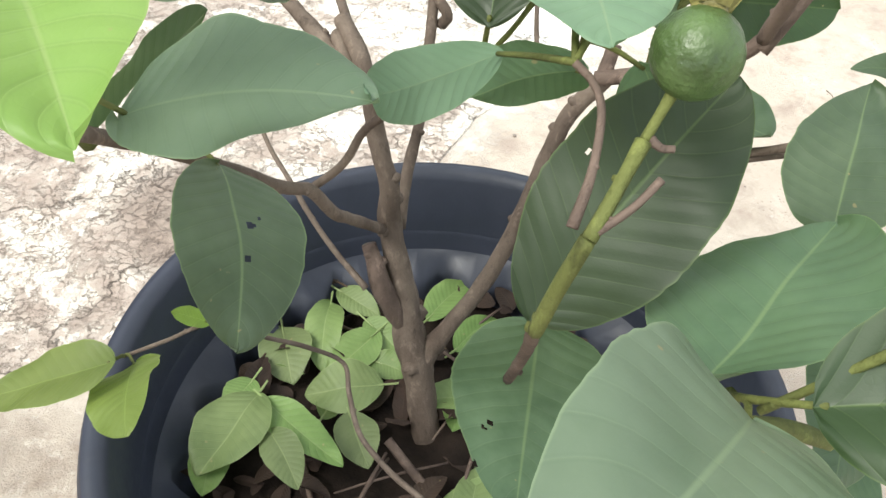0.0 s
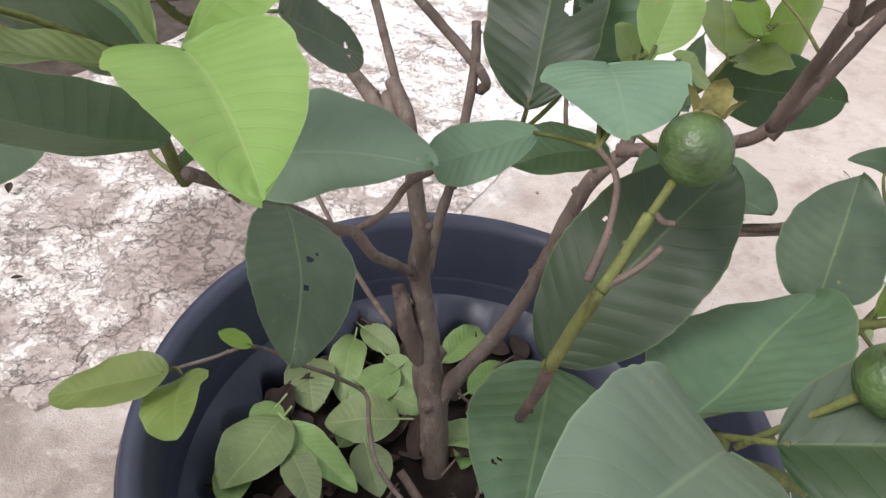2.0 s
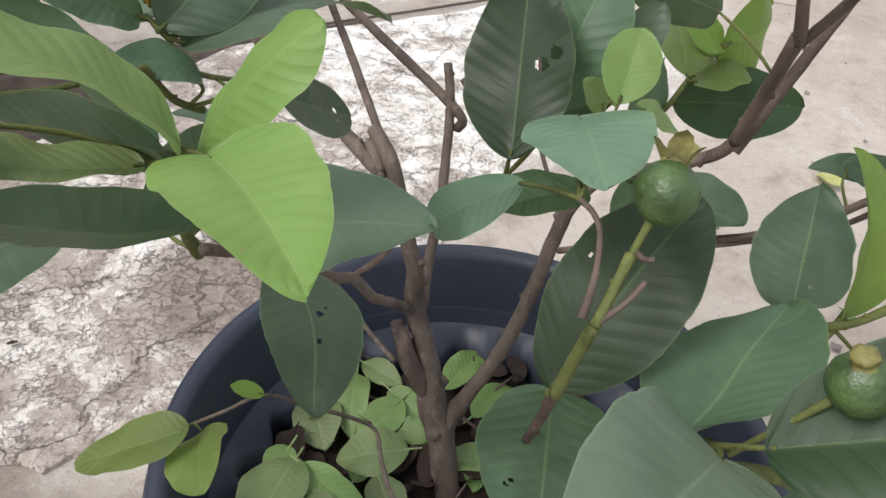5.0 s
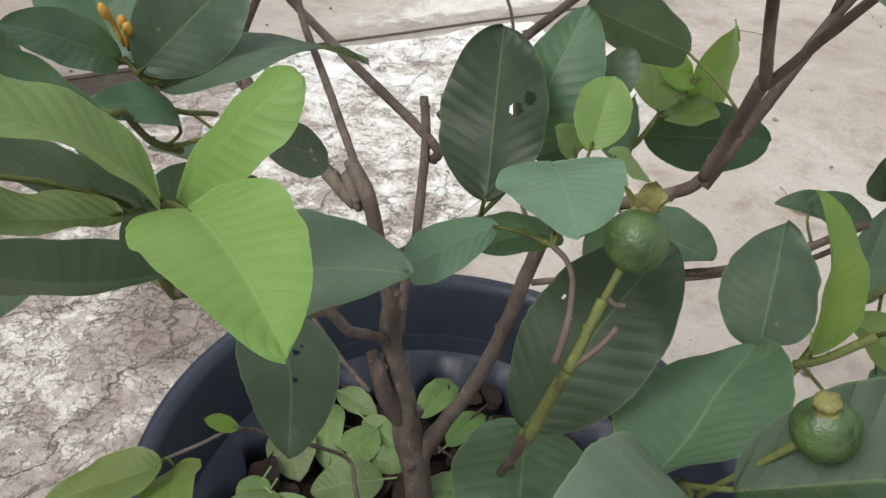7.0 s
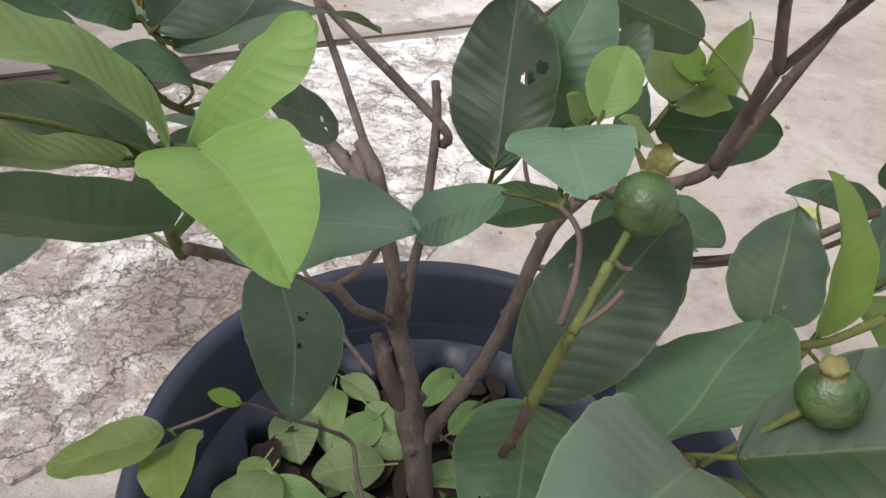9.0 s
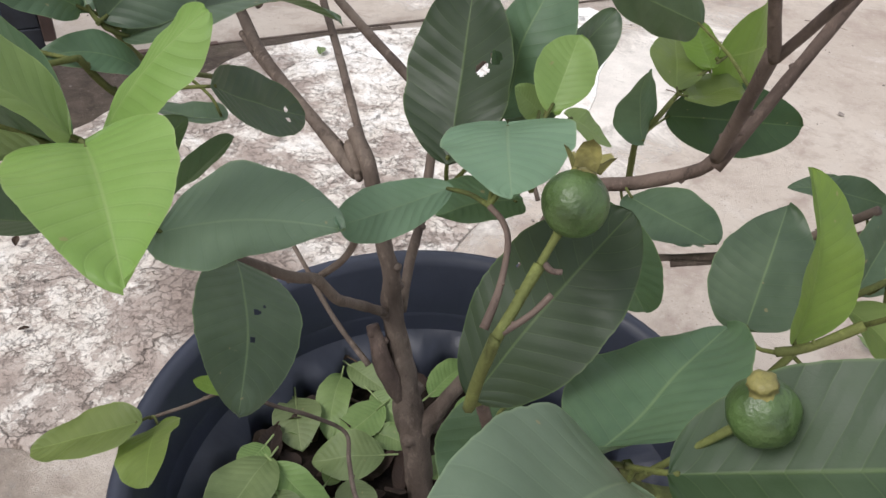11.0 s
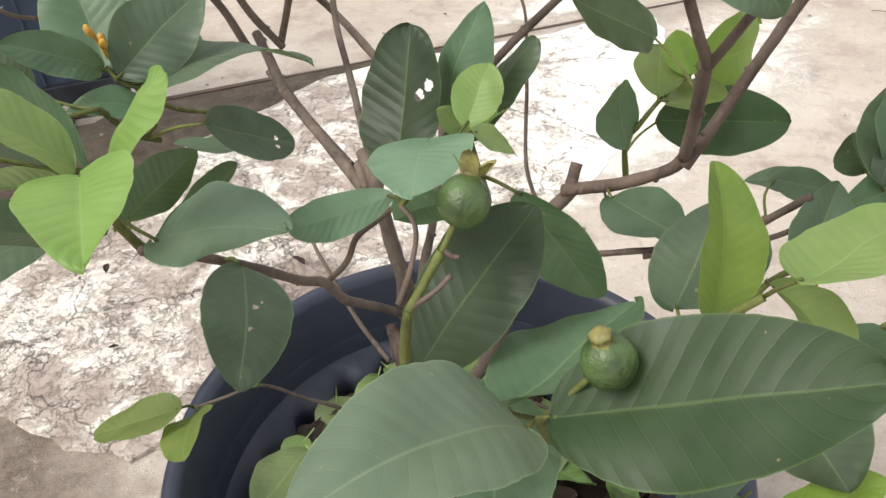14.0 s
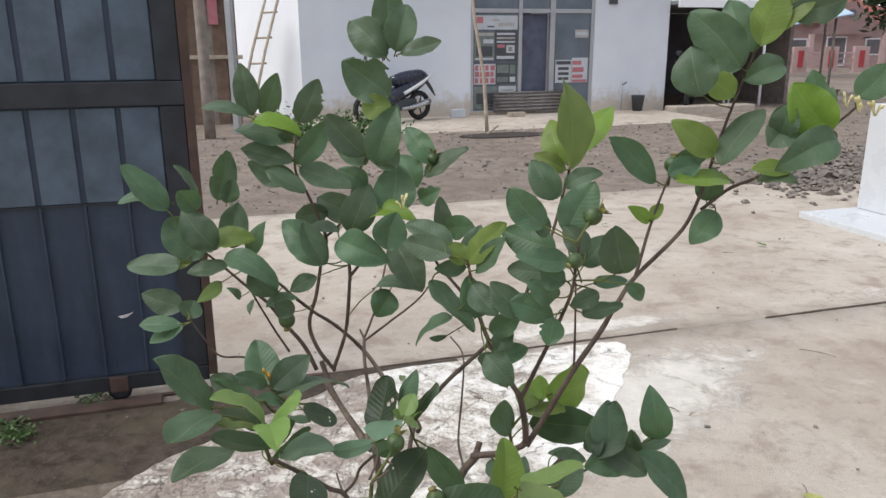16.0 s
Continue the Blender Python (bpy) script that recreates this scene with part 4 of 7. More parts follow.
part("inner_wall", box(8.55, 8.9, 2.0, 2.1, 0.0, 2.1, 0.01), M_REDPANEL, carport, "dark red door")
part("side_wall", box(11.5, 11.6, 0.6, 4.48, -0.05, 2.15), M_WOOD, carport)
bench = empty("bench", "dark wooden bench in the carport mouth", "bench", SHOP_POSE @ pose(10.9, -1.1, 0))
part("bench_top", box(-0.45, 0.45, -0.15, 0.15, 0.36, 0.40, 0.006), M_WOOD2, bench)
for x in (-0.38, 0.38):
    for y in (-0.11, 0.11):
        part("leg", box(x - 0.025, x + 0.025, y - 0.025, y + 0.025, -0.02, 0.358, 0.003), M_WOOD2, bench)
step = part("drain_kerb", box(7.6, 9.6, -0.75, -0.35, -0.05, 0.10, 0.02), M_YARD)
step.matrix_world = SHOP_POSE
tagged(step, "low worn concrete kerb before the carport", "kerb", kind="structure")

# ---------- shed, post and ladder left of the shop ----------
shed = empty("shed", "old timber shed with grey boards", "shed", Matrix.Translation((-7.88, 10.99, 0)) @ Matrix.Rotation(radians(28), 4, "Z"))
for k in range(12):
    part("board", box(-1.2 + k * 0.2, -1.2 + k * 0.2 + 0.215, 0.0 + 0.034 * (k % 2), 0.03 + 0.034 * (k % 2), -0.02, 2.6, 0.003), M_WOOD2 if k % 3 else M_WOOD, shed)
part("beam", box(-1.3, 1.3, -0.06, -0.002, 1.15, 1.22, 0.006), M_BAMBOO, shed, "pale cross beam")
part("beam", box(-1.3, 1.3, -0.06, -0.002, 2.2, 2.28, 0.006), M_WOOD, shed)
part("red_cloth", box(0.75, 0.92, -0.09, -0.062, 1.75, 2.25, 0.01), M_REDPAPER, shed, "faded red cloth")
part("roof", box(-1.5, 1.3, -0.25, 0.35, 2.62, 2.68, 0.01), M_ZINC, shed)
tagged(part("utility_post", tube([(-6.17, 9.40, -0.05, 0.09), (-6.17, 9.40, 1.5, 0.085), (-6.19, 9.40, 3.6, 0.08)], 14, 2, 0.03), M_WOOD, None, "", True), "thick grey weathered post", "post")
tagged(part("utility_post", box(-6.16, -6.06, 10.10, 10.20, -0.04, 3.2, 0.006), M_FRAME), "square grey steel post beside the wall", "post")
ladder = empty("ladder", "homemade bamboo ladder leaning on the white wall", "ladder", Matrix.Translation((-0.27, -0.10, 0)))
for dx in (0.0, 0.24):
    part("side_pole", tube([(-5.86 + dx, 10.25, 0.0, 0.028), (-5.80 + dx, 10.85, 1.3, 0.025), (-5.68 + dx, 11.6, 2.7, 0.022)], 8, 2, 0.12), M_BAMBOO, ladder, "", True)
for k in range(6):
    f = 0.25 + 0.42 * k
    part("rung", tube([(-5.90 + f * 0.062, 10.25 + f * 0.485, f, 0.018), (-5.58 + f * 0.062, 10.25 + f * 0.485, f + 0.01, 0.018)], 6, 1, 0.1), M_BAMBOO, ladder, "", True)
tagged(part("weeds", clump(clump(bmesh.new(), (-4.75, 9.6, 0.01), 0.28, 800, 0.085, 12), (-3.75, 9.8, 0.01), 0.28, 800, 0.085, 13), M_WEED), "low green weeds along the road edge", "weed", kind="stuff")

# ---------- white pillar, gravel and litter ----------
pillar = empty("gate_pillar", "white tiled pillar standing on a tiled slab", "pillar", Matrix.Translation((2.85, 5.60, 0)) @ Matrix.Rotation(radians(31.8), 4, "Z"))
part("shaft", box(-0.42, 0.38, -0.08, 0.46, 0.05, 0.93, 0.006), M_TILE, pillar)
part("base_slab", box(-0.98, 0.9, -0.52, 0.5, -0.03, 0.048, 0.006), M_TILE, pillar, "white tiled base slab")


def stones(name, count, spot, size, material, label, seed):
    """Loose stones, each a squashed, dented lump."""
    rnd = random.Random(seed)
    verts, faces = [], []
    for _ in range(count):
        x, y, z = spot(rnd)
        s = size * rnd.lognormvariate(0, 0.45)
        rot = Euler((rnd.uniform(0, 6), rnd.uniform(0, 6), rnd.uniform(0, 6))).to_matrix()
        o = len(verts)
        for v in ((1, 0, 0), (-1, 0, 0), (0, 1, 0), (0, -1, 0), (0, 0, 1), (0, 0, -1), (0.6, 0.6, 0.6), (-0.6, -0.6, 0.6)):
            q = rot @ (Vector(v) * rnd.uniform(0.7, 1.15))
            verts.append((x + s * q.x, y + s * q.y, z + 0.55 * s * q.z + 0.25 * s))
        for f in ((0, 2, 6), (2, 4, 6), (4, 0, 6), (1, 3, 7), (3, 4, 7), (4, 1, 7), (2, 1, 4), (0, 4, 3), (0, 5, 2), (2, 5, 1), (1, 5, 3), (3, 5, 0)):
            faces.append(tuple(o + k for k in f))
    me = bpy.data.meshes.new(name)
    me.from_pydata(verts, [], faces)
    me.materials.append(material)
    return tagged(new(name, me), label, "stones", kind="stuff")


def road_spot(r):
    p = track_point(r.uniform(-8, 14), 3.2 + 6.0 * r.random() ** 0.8)
    return p.x, p.y, -0.006


def heap_spot(r):
    a, b = r.gauss(0, 0.75), r.gauss(0, 0.35)
    p = Vector((2.95, 8.4, 0)) + Vector((0.55, 0.83, 0)) * a * 1.2 + Vector((0.83, -0.55, 0)) * b
    return p.x, p.y, 0.10 * math.exp(-(a * a + b * b * 3)) * r.random()


def yard_spot(r):
    p = track_point(r.uniform(-3, 5), r.uniform(-2.2, 3.2))
    return p.x, p.y, 0.003


def fallen_leaf(x, y, length, width, turn, label):
    """One dropped leaf on the ground: a cupped blade with a raised tip, and its stalk."""
    thing = empty("fallen_leaf", label, "leaf", Matrix.Translation((x, y, 0.007)) @ Matrix.Rotation(radians(turn), 4, "Z"))
    bm = bmesh.new()
    rows = []
    for i in range(11):
        s = i / 10
        half = 0.5 * width * math.sin(math.pi * min(1, 0.03 + 0.95 * s ** 0.9)) ** 0.7
        rows.append([bm.verts.new((u * half, -s * length, 0.003 + 0.012 * u * u * math.sin(3 * s) + 0.014 * s * s + 0.002 * math.sin(9 * s + 3 * u))) for u in (-1, -0.6, -0.2, 0.2, 0.6, 1)])
    for a, b in zip(rows, rows[1:]):
        for k in range(5):
            bm.faces.new((a[k], a[k + 1], b[k + 1], b[k]))
    bmesh.ops.solidify(bm, geom=bm.faces[:], thickness=0.0006)
    part("blade", bm, M_YELLOWLEAF, thing)
    part("stalk", tube([(0, 0, 0.003, 0.0012), (0.004, 0.03, 0.006, 0.0011), (0.002, 0.055, 0.004, 0.0014)], 6, 2), M_TWIG, thing, "thin brown stalk")


M_YELLOWLEAF = plain("yellowed_leaf", (0.62, 0.63, 0.26), 0.55, 0, 0.14, 40, 0.2, 200)
M_TWIG = plain("dry_twig", (0.13, 0.095, 0.07), 0.85, 0, 0.3, 40, 0.4, 200)
fallen_leaf(1.045, 1.15, 0.085, 0.062, 10, "dropped pale yellow leaf lying on the concrete")
for x, y, turn, length in ((1.04, 4.16, 20, 0.07), (0.62, 1.67, -35, 0.05), (1.64, 4.10, 5, 0.10), (0.70, 1.62, 60, 0.03), (1.24, 2.44, -20, 0.16)):
    c, s = math.cos(radians(turn)) * length, math.sin(radians(turn)) * length
    tagged(part("twig", tube([(x, y, 0.008, 0.0018), (x + c * 0.5 - s * 0.06, y + s * 0.5 + c * 0.06, 0.010, 0.0016), (x + c, y + s, 0.007, 0.0010)], 6, 2), M_TWIG), "short dry twig lying on the concrete", "twig")
stones("road_gravel", 9000, road_spot, 0.011, M_STONE, "small loose stones strewn over the dirt road", 21)
stones("gravel_heap", 3200, heap_spot, 0.027, M_STONE, "low heap of dark broken stones beside the road", 22)
stones("grit", 420, yard_spot, 0.0045, M_STONE, "fine grit scattered over the concrete", 23)

# ---------- far houses and trees ----------
def far_house(name, m, w, d, h, wall, roof, label, windows):
    house = empty(name, label, "house", m)
    part("wall", box(-w / 2, w / 2, 0, d, -0.05, h), wall, house)
    bm = bmesh.new()
    e = 0.5
    q = [bm.verts.new(v) for v in ((-w / 2 - e, -e, h), (w / 2 + e, -e, h), (w / 2 + e, d + e, h), (-w / 2 - e, d + e, h), (-w / 4, d / 2, h + 1.5), (w / 4, d / 2, h + 1.5))]
    for f in ((0, 1, 5, 4), (1, 2, 5), (2, 3, 4, 5), (3, 0, 4), (3, 2, 1, 0)):
        bm.faces.new([q[k] for k in f])
    part("roof", bm, roof, house)
    for x0, x1, z0, z1 in windows:
        wnd = part("window", box(x0, x1, -0.05, -0.003, z0, z1, 0.01), M_WALL, house)
        part("pane", box(x0 + 0.08, x1 - 0.08, -0.06, -0.052, z0 + 0.08, z1 - 0.08), M_DARK, wnd)
    return house


pink = far_house("house", pose(10.22, 45.22, 0, 0, 0, 14), 7.5, 6, 2.3, M_PINK, M_ROOF, "pink rendered house with a red tiled roof", [(-2.5, -1.6, 0.5, 1.5), (-0.6, 0.5, 0.05, 1.6), (1.5, 2.6, 0.6, 1.5)])
bm = bmesh.new()
q = [bm.verts.new(v) for v in ((-2.1, -1.2, 1.7), (2.1, -1.2, 1.7), (0.0, -1.2, 3.5))]
bm.faces.new(q)
bmesh.ops.solidify(bm, geom=bm.faces[:], thickness=0.12)
gable = part("gable", bm, M_PINK, pink, "pink porch gable")
for x in (-1.9, 1.9):
    part("porch_post", box(x - 0.12, x + 0.12, -1.2, -0.96, -0.05, 1.7, 0.01), M_PINK, pink)
part("vent", lathe([(0.0, 0.0), (0.22, 0.0), (0.22, 0.04), (0.0, 0.04)], 16), M_DARK, gable).matrix_local = pose(0.0, -1.20, 2.75, 90)
far_house("house", pose(13.00, 24.25, 0, 0, 0, -30), 6, 6, 2.4, M_WALLDIM, M_ROOF, "pale house half hidden by trees", [(-2.2, -1.2, 0.7, 1.6), (0.6, 1.8, 0.7, 1.6)])
far_house("house", pose(-14, 26, 0, 0, 0, 25), 9, 7, 2.8, M_WALLDIM, M_ROOF, "far pale house with a red roof", [(-3, -2, 0.8, 1.8), (1, 2, 0.8, 1.8)])
fence = empty("fence", "low pink fence with red panels before the house", "fence", pose(7.85, 38.07, 0, 0, 0, 14))
for k in range(4):
    x = -2.1 + k * 1.4
    post = part("post", box(x - 0.34, x + 0.34, -0.12, 0.12, -0.05, 1.12, 0.02), M_PINK, fence)
    part("panel", box(x - 0.12, x + 0.12, -0.15, -0.122, 0.2, 0.95, 0.01), M_REDPANEL, post, "red inset panel")
    if k < 3:
        for z in (0.3, 0.55, 0.8):
            part("rail", box(x + 0.342, x + 1.058, -0.03, 0.03, z, z + 0.07, 0.005), M_PINK, fence)
sheet_ob = part("tarpaulin", box(-0.9, 0.9, -0.7, 0.7, 0, 0.05, 0.02), M_BLUETARP)
sheet_ob.matrix_world = pose(4.45, 21.58, 2.05, 14, -10, 10)
tagged(sheet_ob, "pale blue sheet roof on poles", "sheet roof")
for x, y in ((3.80, 21.08), (5.10, 21.28), (3.75, 22.08), (5.05, 22.18)):
    tagged(part("sheet_pole", tube([(x, y, -0.04, 0.035), (x, y, 2.08, 0.035)], 6, 1), M_WOOD, None, "", True), "thin timber pole under the sheet roof", "pole")


def far_tree(x, y, h, r, seed):
    """A distant tree: trunk, a few limbs and a ragged crown of small leaf blades."""
    rnd = random.Random(seed)
    t = empty("tree", "leafy dark green tree behind the houses", "tree", Matrix.Translation((x, y, 0)), "far trees")
    bm = tube([(0, 0, -0.05, 0.16), (0.1, 0.05, h * 0.35, 0.12), (0.0, 0.1, h * 0.7, 0.06)], 8, 3, 0.1)
    for _ in range(5):
        a = rnd.uniform(0, 6.28)
        tube([(0.05, 0.05, h * 0.4, 0.06), (r * 0.5 * math.cos(a), r * 0.5 * math.sin(a), h * 0.62, 0.035), (r * 0.8 * math.cos(a), r * 0.8 * math.sin(a), h * 0.75, 0.015)], 6, 3, 0.1, bm)
    part("trunk", bm, M_DARKBARK, t, "", True)
    verts, faces = [], []
    for _ in range(26):
        a, b = rnd.uniform(0, 6.28), rnd.uniform(-0.6, 1)
        c = Vector((r * 0.75 * math.cos(a) * math.sqrt(max(0, 1 - b * b * 0.7)), r * 0.75 * math.sin(a) * math.sqrt(max(0, 1 - b * b * 0.7)), h * 0.75 + b * r * 0.65))
        for _ in range(70):
            p = c + Vector((rnd.gauss(0, 0.24), rnd.gauss(0, 0.24), rnd.gauss(0, 0.18))) * r * 0.8
            u = Vector((rnd.uniform(-1, 1), rnd.uniform(-1, 1), rnd.uniform(-0.6, 0.6))).normalized() * 0.13
            s = u.cross(Vector((rnd.uniform(-1, 1), rnd.uniform(-1, 1), 1))).normalized() * 0.05
            o = len(verts)
            verts += [p - u, p + s, p + u, p - s]
            faces.append((o, o + 1, o + 2, o + 3))
    me = bpy.data.meshes.new("crown")
    me.from_pydata([tuple(v) for v in verts], [], faces)
    me.materials.append(M_FOLIAGE)
    ob = new("crown", me)
    ob.parent = t


for x, y, h, r, s in ((8.9, 19.0, 3.6, 1.6, 31), (11.0, 31.0, 5.5, 2.4, 32), (5.5, 33.0, 5.5, 2.4, 33), (14.5, 33.0, 6.0, 2.6, 34), (-9.5, 22.0, 5.0, 2.2, 35), (18, 28, 6, 2.6, 36), (6.3, 18.2, 3.0, 1.3, 37)):
    far_tree(x, y, h, r, s)

# ---------- guava tree ----------
TREE_AT = Vector((0.092, -0.175, 0.335))
tree = empty("guava_tree", "potted guava tree with large dark green leaves and green fruits", "tree", Matrix.Translation(TREE_AT))
twigs = []                                             # points along the wood, to which leaf stalks run
leaf_rnd = random.Random(11)


def branch(material, *points):
    """One limb or twig through points (x, y, z, radius), with knots where buds were."""
    local = [(x - TREE_AT.x, y - TREE_AT.y, z - TREE_AT.z, r) for x, y, z, r in points]
    bm = tube(local, 10 if points[0][3] > 0.004 else 7, 7, 0.16)
    line = spline(local, 7)
    for q in line:
        twigs.append(Vector(q[:3]) + TREE_AT)
    for i in range(3, len(line) - 2, 5):
        if leaf_rnd.random() < 0.6:
            c, r = Vector(line[i][:3]), float(line[i][3])
            a = Vector((leaf_rnd.uniform(-1, 1), leaf_rnd.uniform(-1, 1), leaf_rnd.uniform(-0.3, 1))).normalized()
            e = c + a * r * 1.35
            tube([(*c, r * 0.8), (*e, r * 0.42)], 6, 1, 0.2, bm)
    return part("branch", bm, material, tree, "", True)


def blade(length, width, fold, fine, holes, rnd, arched=None, skew=0.92):
    """A guava leaf along y, face up, with a folded midrib, a wavy edge and quilted veins."""
    bm = bmesh.new()
    uvl = bm.loops.layers.uv.new("UVMap")
    n, m = (96, 44) if holes else ((84, 20) if fine else ((44, 20) if length > 0.035 else (24, 10)))
    arch, twist, wave, ph = rnd.uniform(-0.04, 0.10), rnd.uniform(-0.5, 0.5), rnd.uniform(0.03, 0.08), rnd.uniform(0, 9)
    bend, curl, plump = rnd.uniform(-0.05, 0.05), rnd.uniform(-0.05, 0.16), rnd.uniform(0.52, 0.72)
    if arched is not None:
        arch, twist, wave, bend, curl, plump = arched, twist * 0.15, wave * 0.8, bend * 0.3, 0.0, rnd.uniform(0.50, 0.54)
    elif not fine:
        fold, curl, arch = fold * rnd.uniform(0.4, 2.0), curl * 1.5, arch * 1.5
    hump = [(rnd.uniform(0.1, 0.9), rnd.uniform(-1, 1), rnd.uniform(-0.05, 0.05)) for _ in range(4)]
    bites = [(rnd.choice((0.0, 1.0)), rnd.uniform(0.2, 0.95), rnd.uniform(0.06, 0.13)) for _ in range(rnd.choice((1, 2, 3)))] if not fine and not holes and arched is None and length > 0.035 and rnd.random() < 0.16 else []
    rows = []
    for i in range(n + 1):
        s = i / n
        h = 0.5 * width * max(0.0, math.sin(math.pi * min(1, s ** skew))) ** plump * (1 - 0.16 * (s - 0.45))
        h = max(h, 0.0006) * (1 + 0.035 * noise.noise(Vector((s * 8, ph, 0))) + 0.014 * noise.noise(Vector((s * 30, ph, 2))))
        row = []
        for j in range(m + 1):
            v = 2 * j / m - 1
            x = h * v
            quilt = 1 - abs(math.cos(math.pi * (12 * (s - 0.17 * abs(v))))) ** 0.5 if (fine or holes) else 0.3
            z = fold * abs(x) - 0.55 * fold * x * x / max(width, 0.01) + arch * length * 4 * s * (1 - s)
            z += wave * width * v * v * math.sin(7 * s + ph + 1.3 * v) - 0.008 * width * quilt * min(1, 4 * abs(v)) * (1 - 0.6 * abs(v) ** 3) - curl * length * s ** 3
            z += twist * x * (s - 0.3) + 0.30 * wave * width * v * v * math.sin(19 * s + 2 * ph + v)
            z += sum(k * width * math.exp(-((s - a) * length / width / 0.25) ** 2 - ((v - b) / 0.5) ** 2) for a, b, k in hump)
            row.append(bm.verts.new((x + bend * length * math.sin(math.pi * s), s * length, z)))
        rows.append(row)
    for i in range(n):
        for j in range(m):
            u, s = (j + 0.5) / m, (i + 0.5) / n
            jag = 0.25 * noise.noise(Vector((u * 25, s * 40, ph)))
            if any(math.hypot(u - hu, (s - hs) * length / width) < hr * (1 + jag) for hu, hs, hr in (holes or bites)):
                continue
            f = bm.faces.new((rows[i][j], rows[i][j + 1], rows[i + 1][j + 1], rows[i + 1][j]))
            f.smooth = True
            for loop, (a, b) in zip(f.loops, ((j, i), (j + 1, i), (j + 1, i + 1), (j, i + 1))):
                loop[uvl].uv = (a / m, b / n)
    return bm


def set_blade(base, tip, normal):
    b, t, nn = Vector(base), Vector(tip), Vector(normal)
    y = (t - b).normalized()
    x = y.cross(nn).normalized()
    z = x.cross(y)
    return Matrix(((x.x, y.x, z.x, b.x), (x.y, y.y, z.y, b.y), (x.z, y.z, z.z, b.z), (0, 0, 0, 1)))


def leaf(base, tip, width, normal, material, fold=0.22, holes=(), arched=None, skew=0.92):
    """A leaf on the tree, with its stalk running to the nearest wood."""
    m = set_blade(base, tip, normal)
    length = (Vector(tip) - Vector(base)).length
    bm = blade(length, width, fold, length > 0.05 and base[1] < -0.2, holes, leaf_rnd, arched, skew)
    near = min(twigs, key=lambda q: (q - Vector(base)).length_squared)
    inv = m.inverted()
    foot = inv @ near
    if foot.length > 0.09:
        foot = Vector((0, -0.007, -0.003))
    count = len(bm.faces)
    r = 0.0008 + 0.005 * length
    tube([(*foot, r * 1.1), (*(foot * 0.45 + Vector((0, -0.003, 0.002))), r), (0, 0.004, 0.0004, r * 0.8)], 6, 3, 0.05, bm)
    bm.faces.ensure_lookup_table()
    for f in bm.faces[count:]:
        f.material_index, f.smooth = 1, True
    ob = part("leaf", bm, [material, M_GREENSTEM], tree, {M_YOUNG: "bright yellow-green young leaf", M_MID: "lighter green half grown leaf", M_SHADELEAF: "deep green leaf with shade put into its colour", M_SHEENLEAF: "smooth blue-green leaf, paled by sky sheen in its colour"}.get(material, ""))
    ob.matrix_local = Matrix.Translation(-TREE_AT) @ m
    return ob


def fallen(base, tip, width, normal, material, fold=0.3):
    """A loose leaf lying on the soil."""
    m = set_blade(base, tip, normal)
    length = (Vector(tip) - Vector(base)).length
    bm = blade(length, width, fold, True, (), leaf_rnd)
    tube([(0, -0.014, 0.001, 0.0011), (0, 0.0, 0.0006, 0.0011), (0, 0.012, 0.0006, 0.0008)], 6, 2, 0, bm)
    name, label = ("cut_leaf", "limp pale green leaf lying on the potting soil") if material is M_CUT else ("dry_leaf", "dry curled brown leaf lying on the soil")
    ob = part(name, bm, material)
    ob.matrix_world = m
    return tagged(ob, label, "leaf", "leaves dropped in the pot")


def sepal(bm, root, out, up, size):
    side = out.cross(up).normalized() * size * 0.42
    ring = []
    for f, w, lift in ((0.0, 0.9, 0.0), (0.4, 1.0, 0.45), (0.75, 0.7, 0.75), (1.0, 0.12, 0.85)):
        c = root + out * size * f * 0.75 + up * size * lift
        ring.append((bm.verts.new(c - side * w), bm.verts.new(c + up * size * 0.05), bm.verts.new(c + side * w)))
    for a, b in zip(ring, ring[1:]):
        bm.faces.new((a[0], a[1], b[1], b[0]))
        bm.faces.new((a[1], a[2], b[2], b[1]))


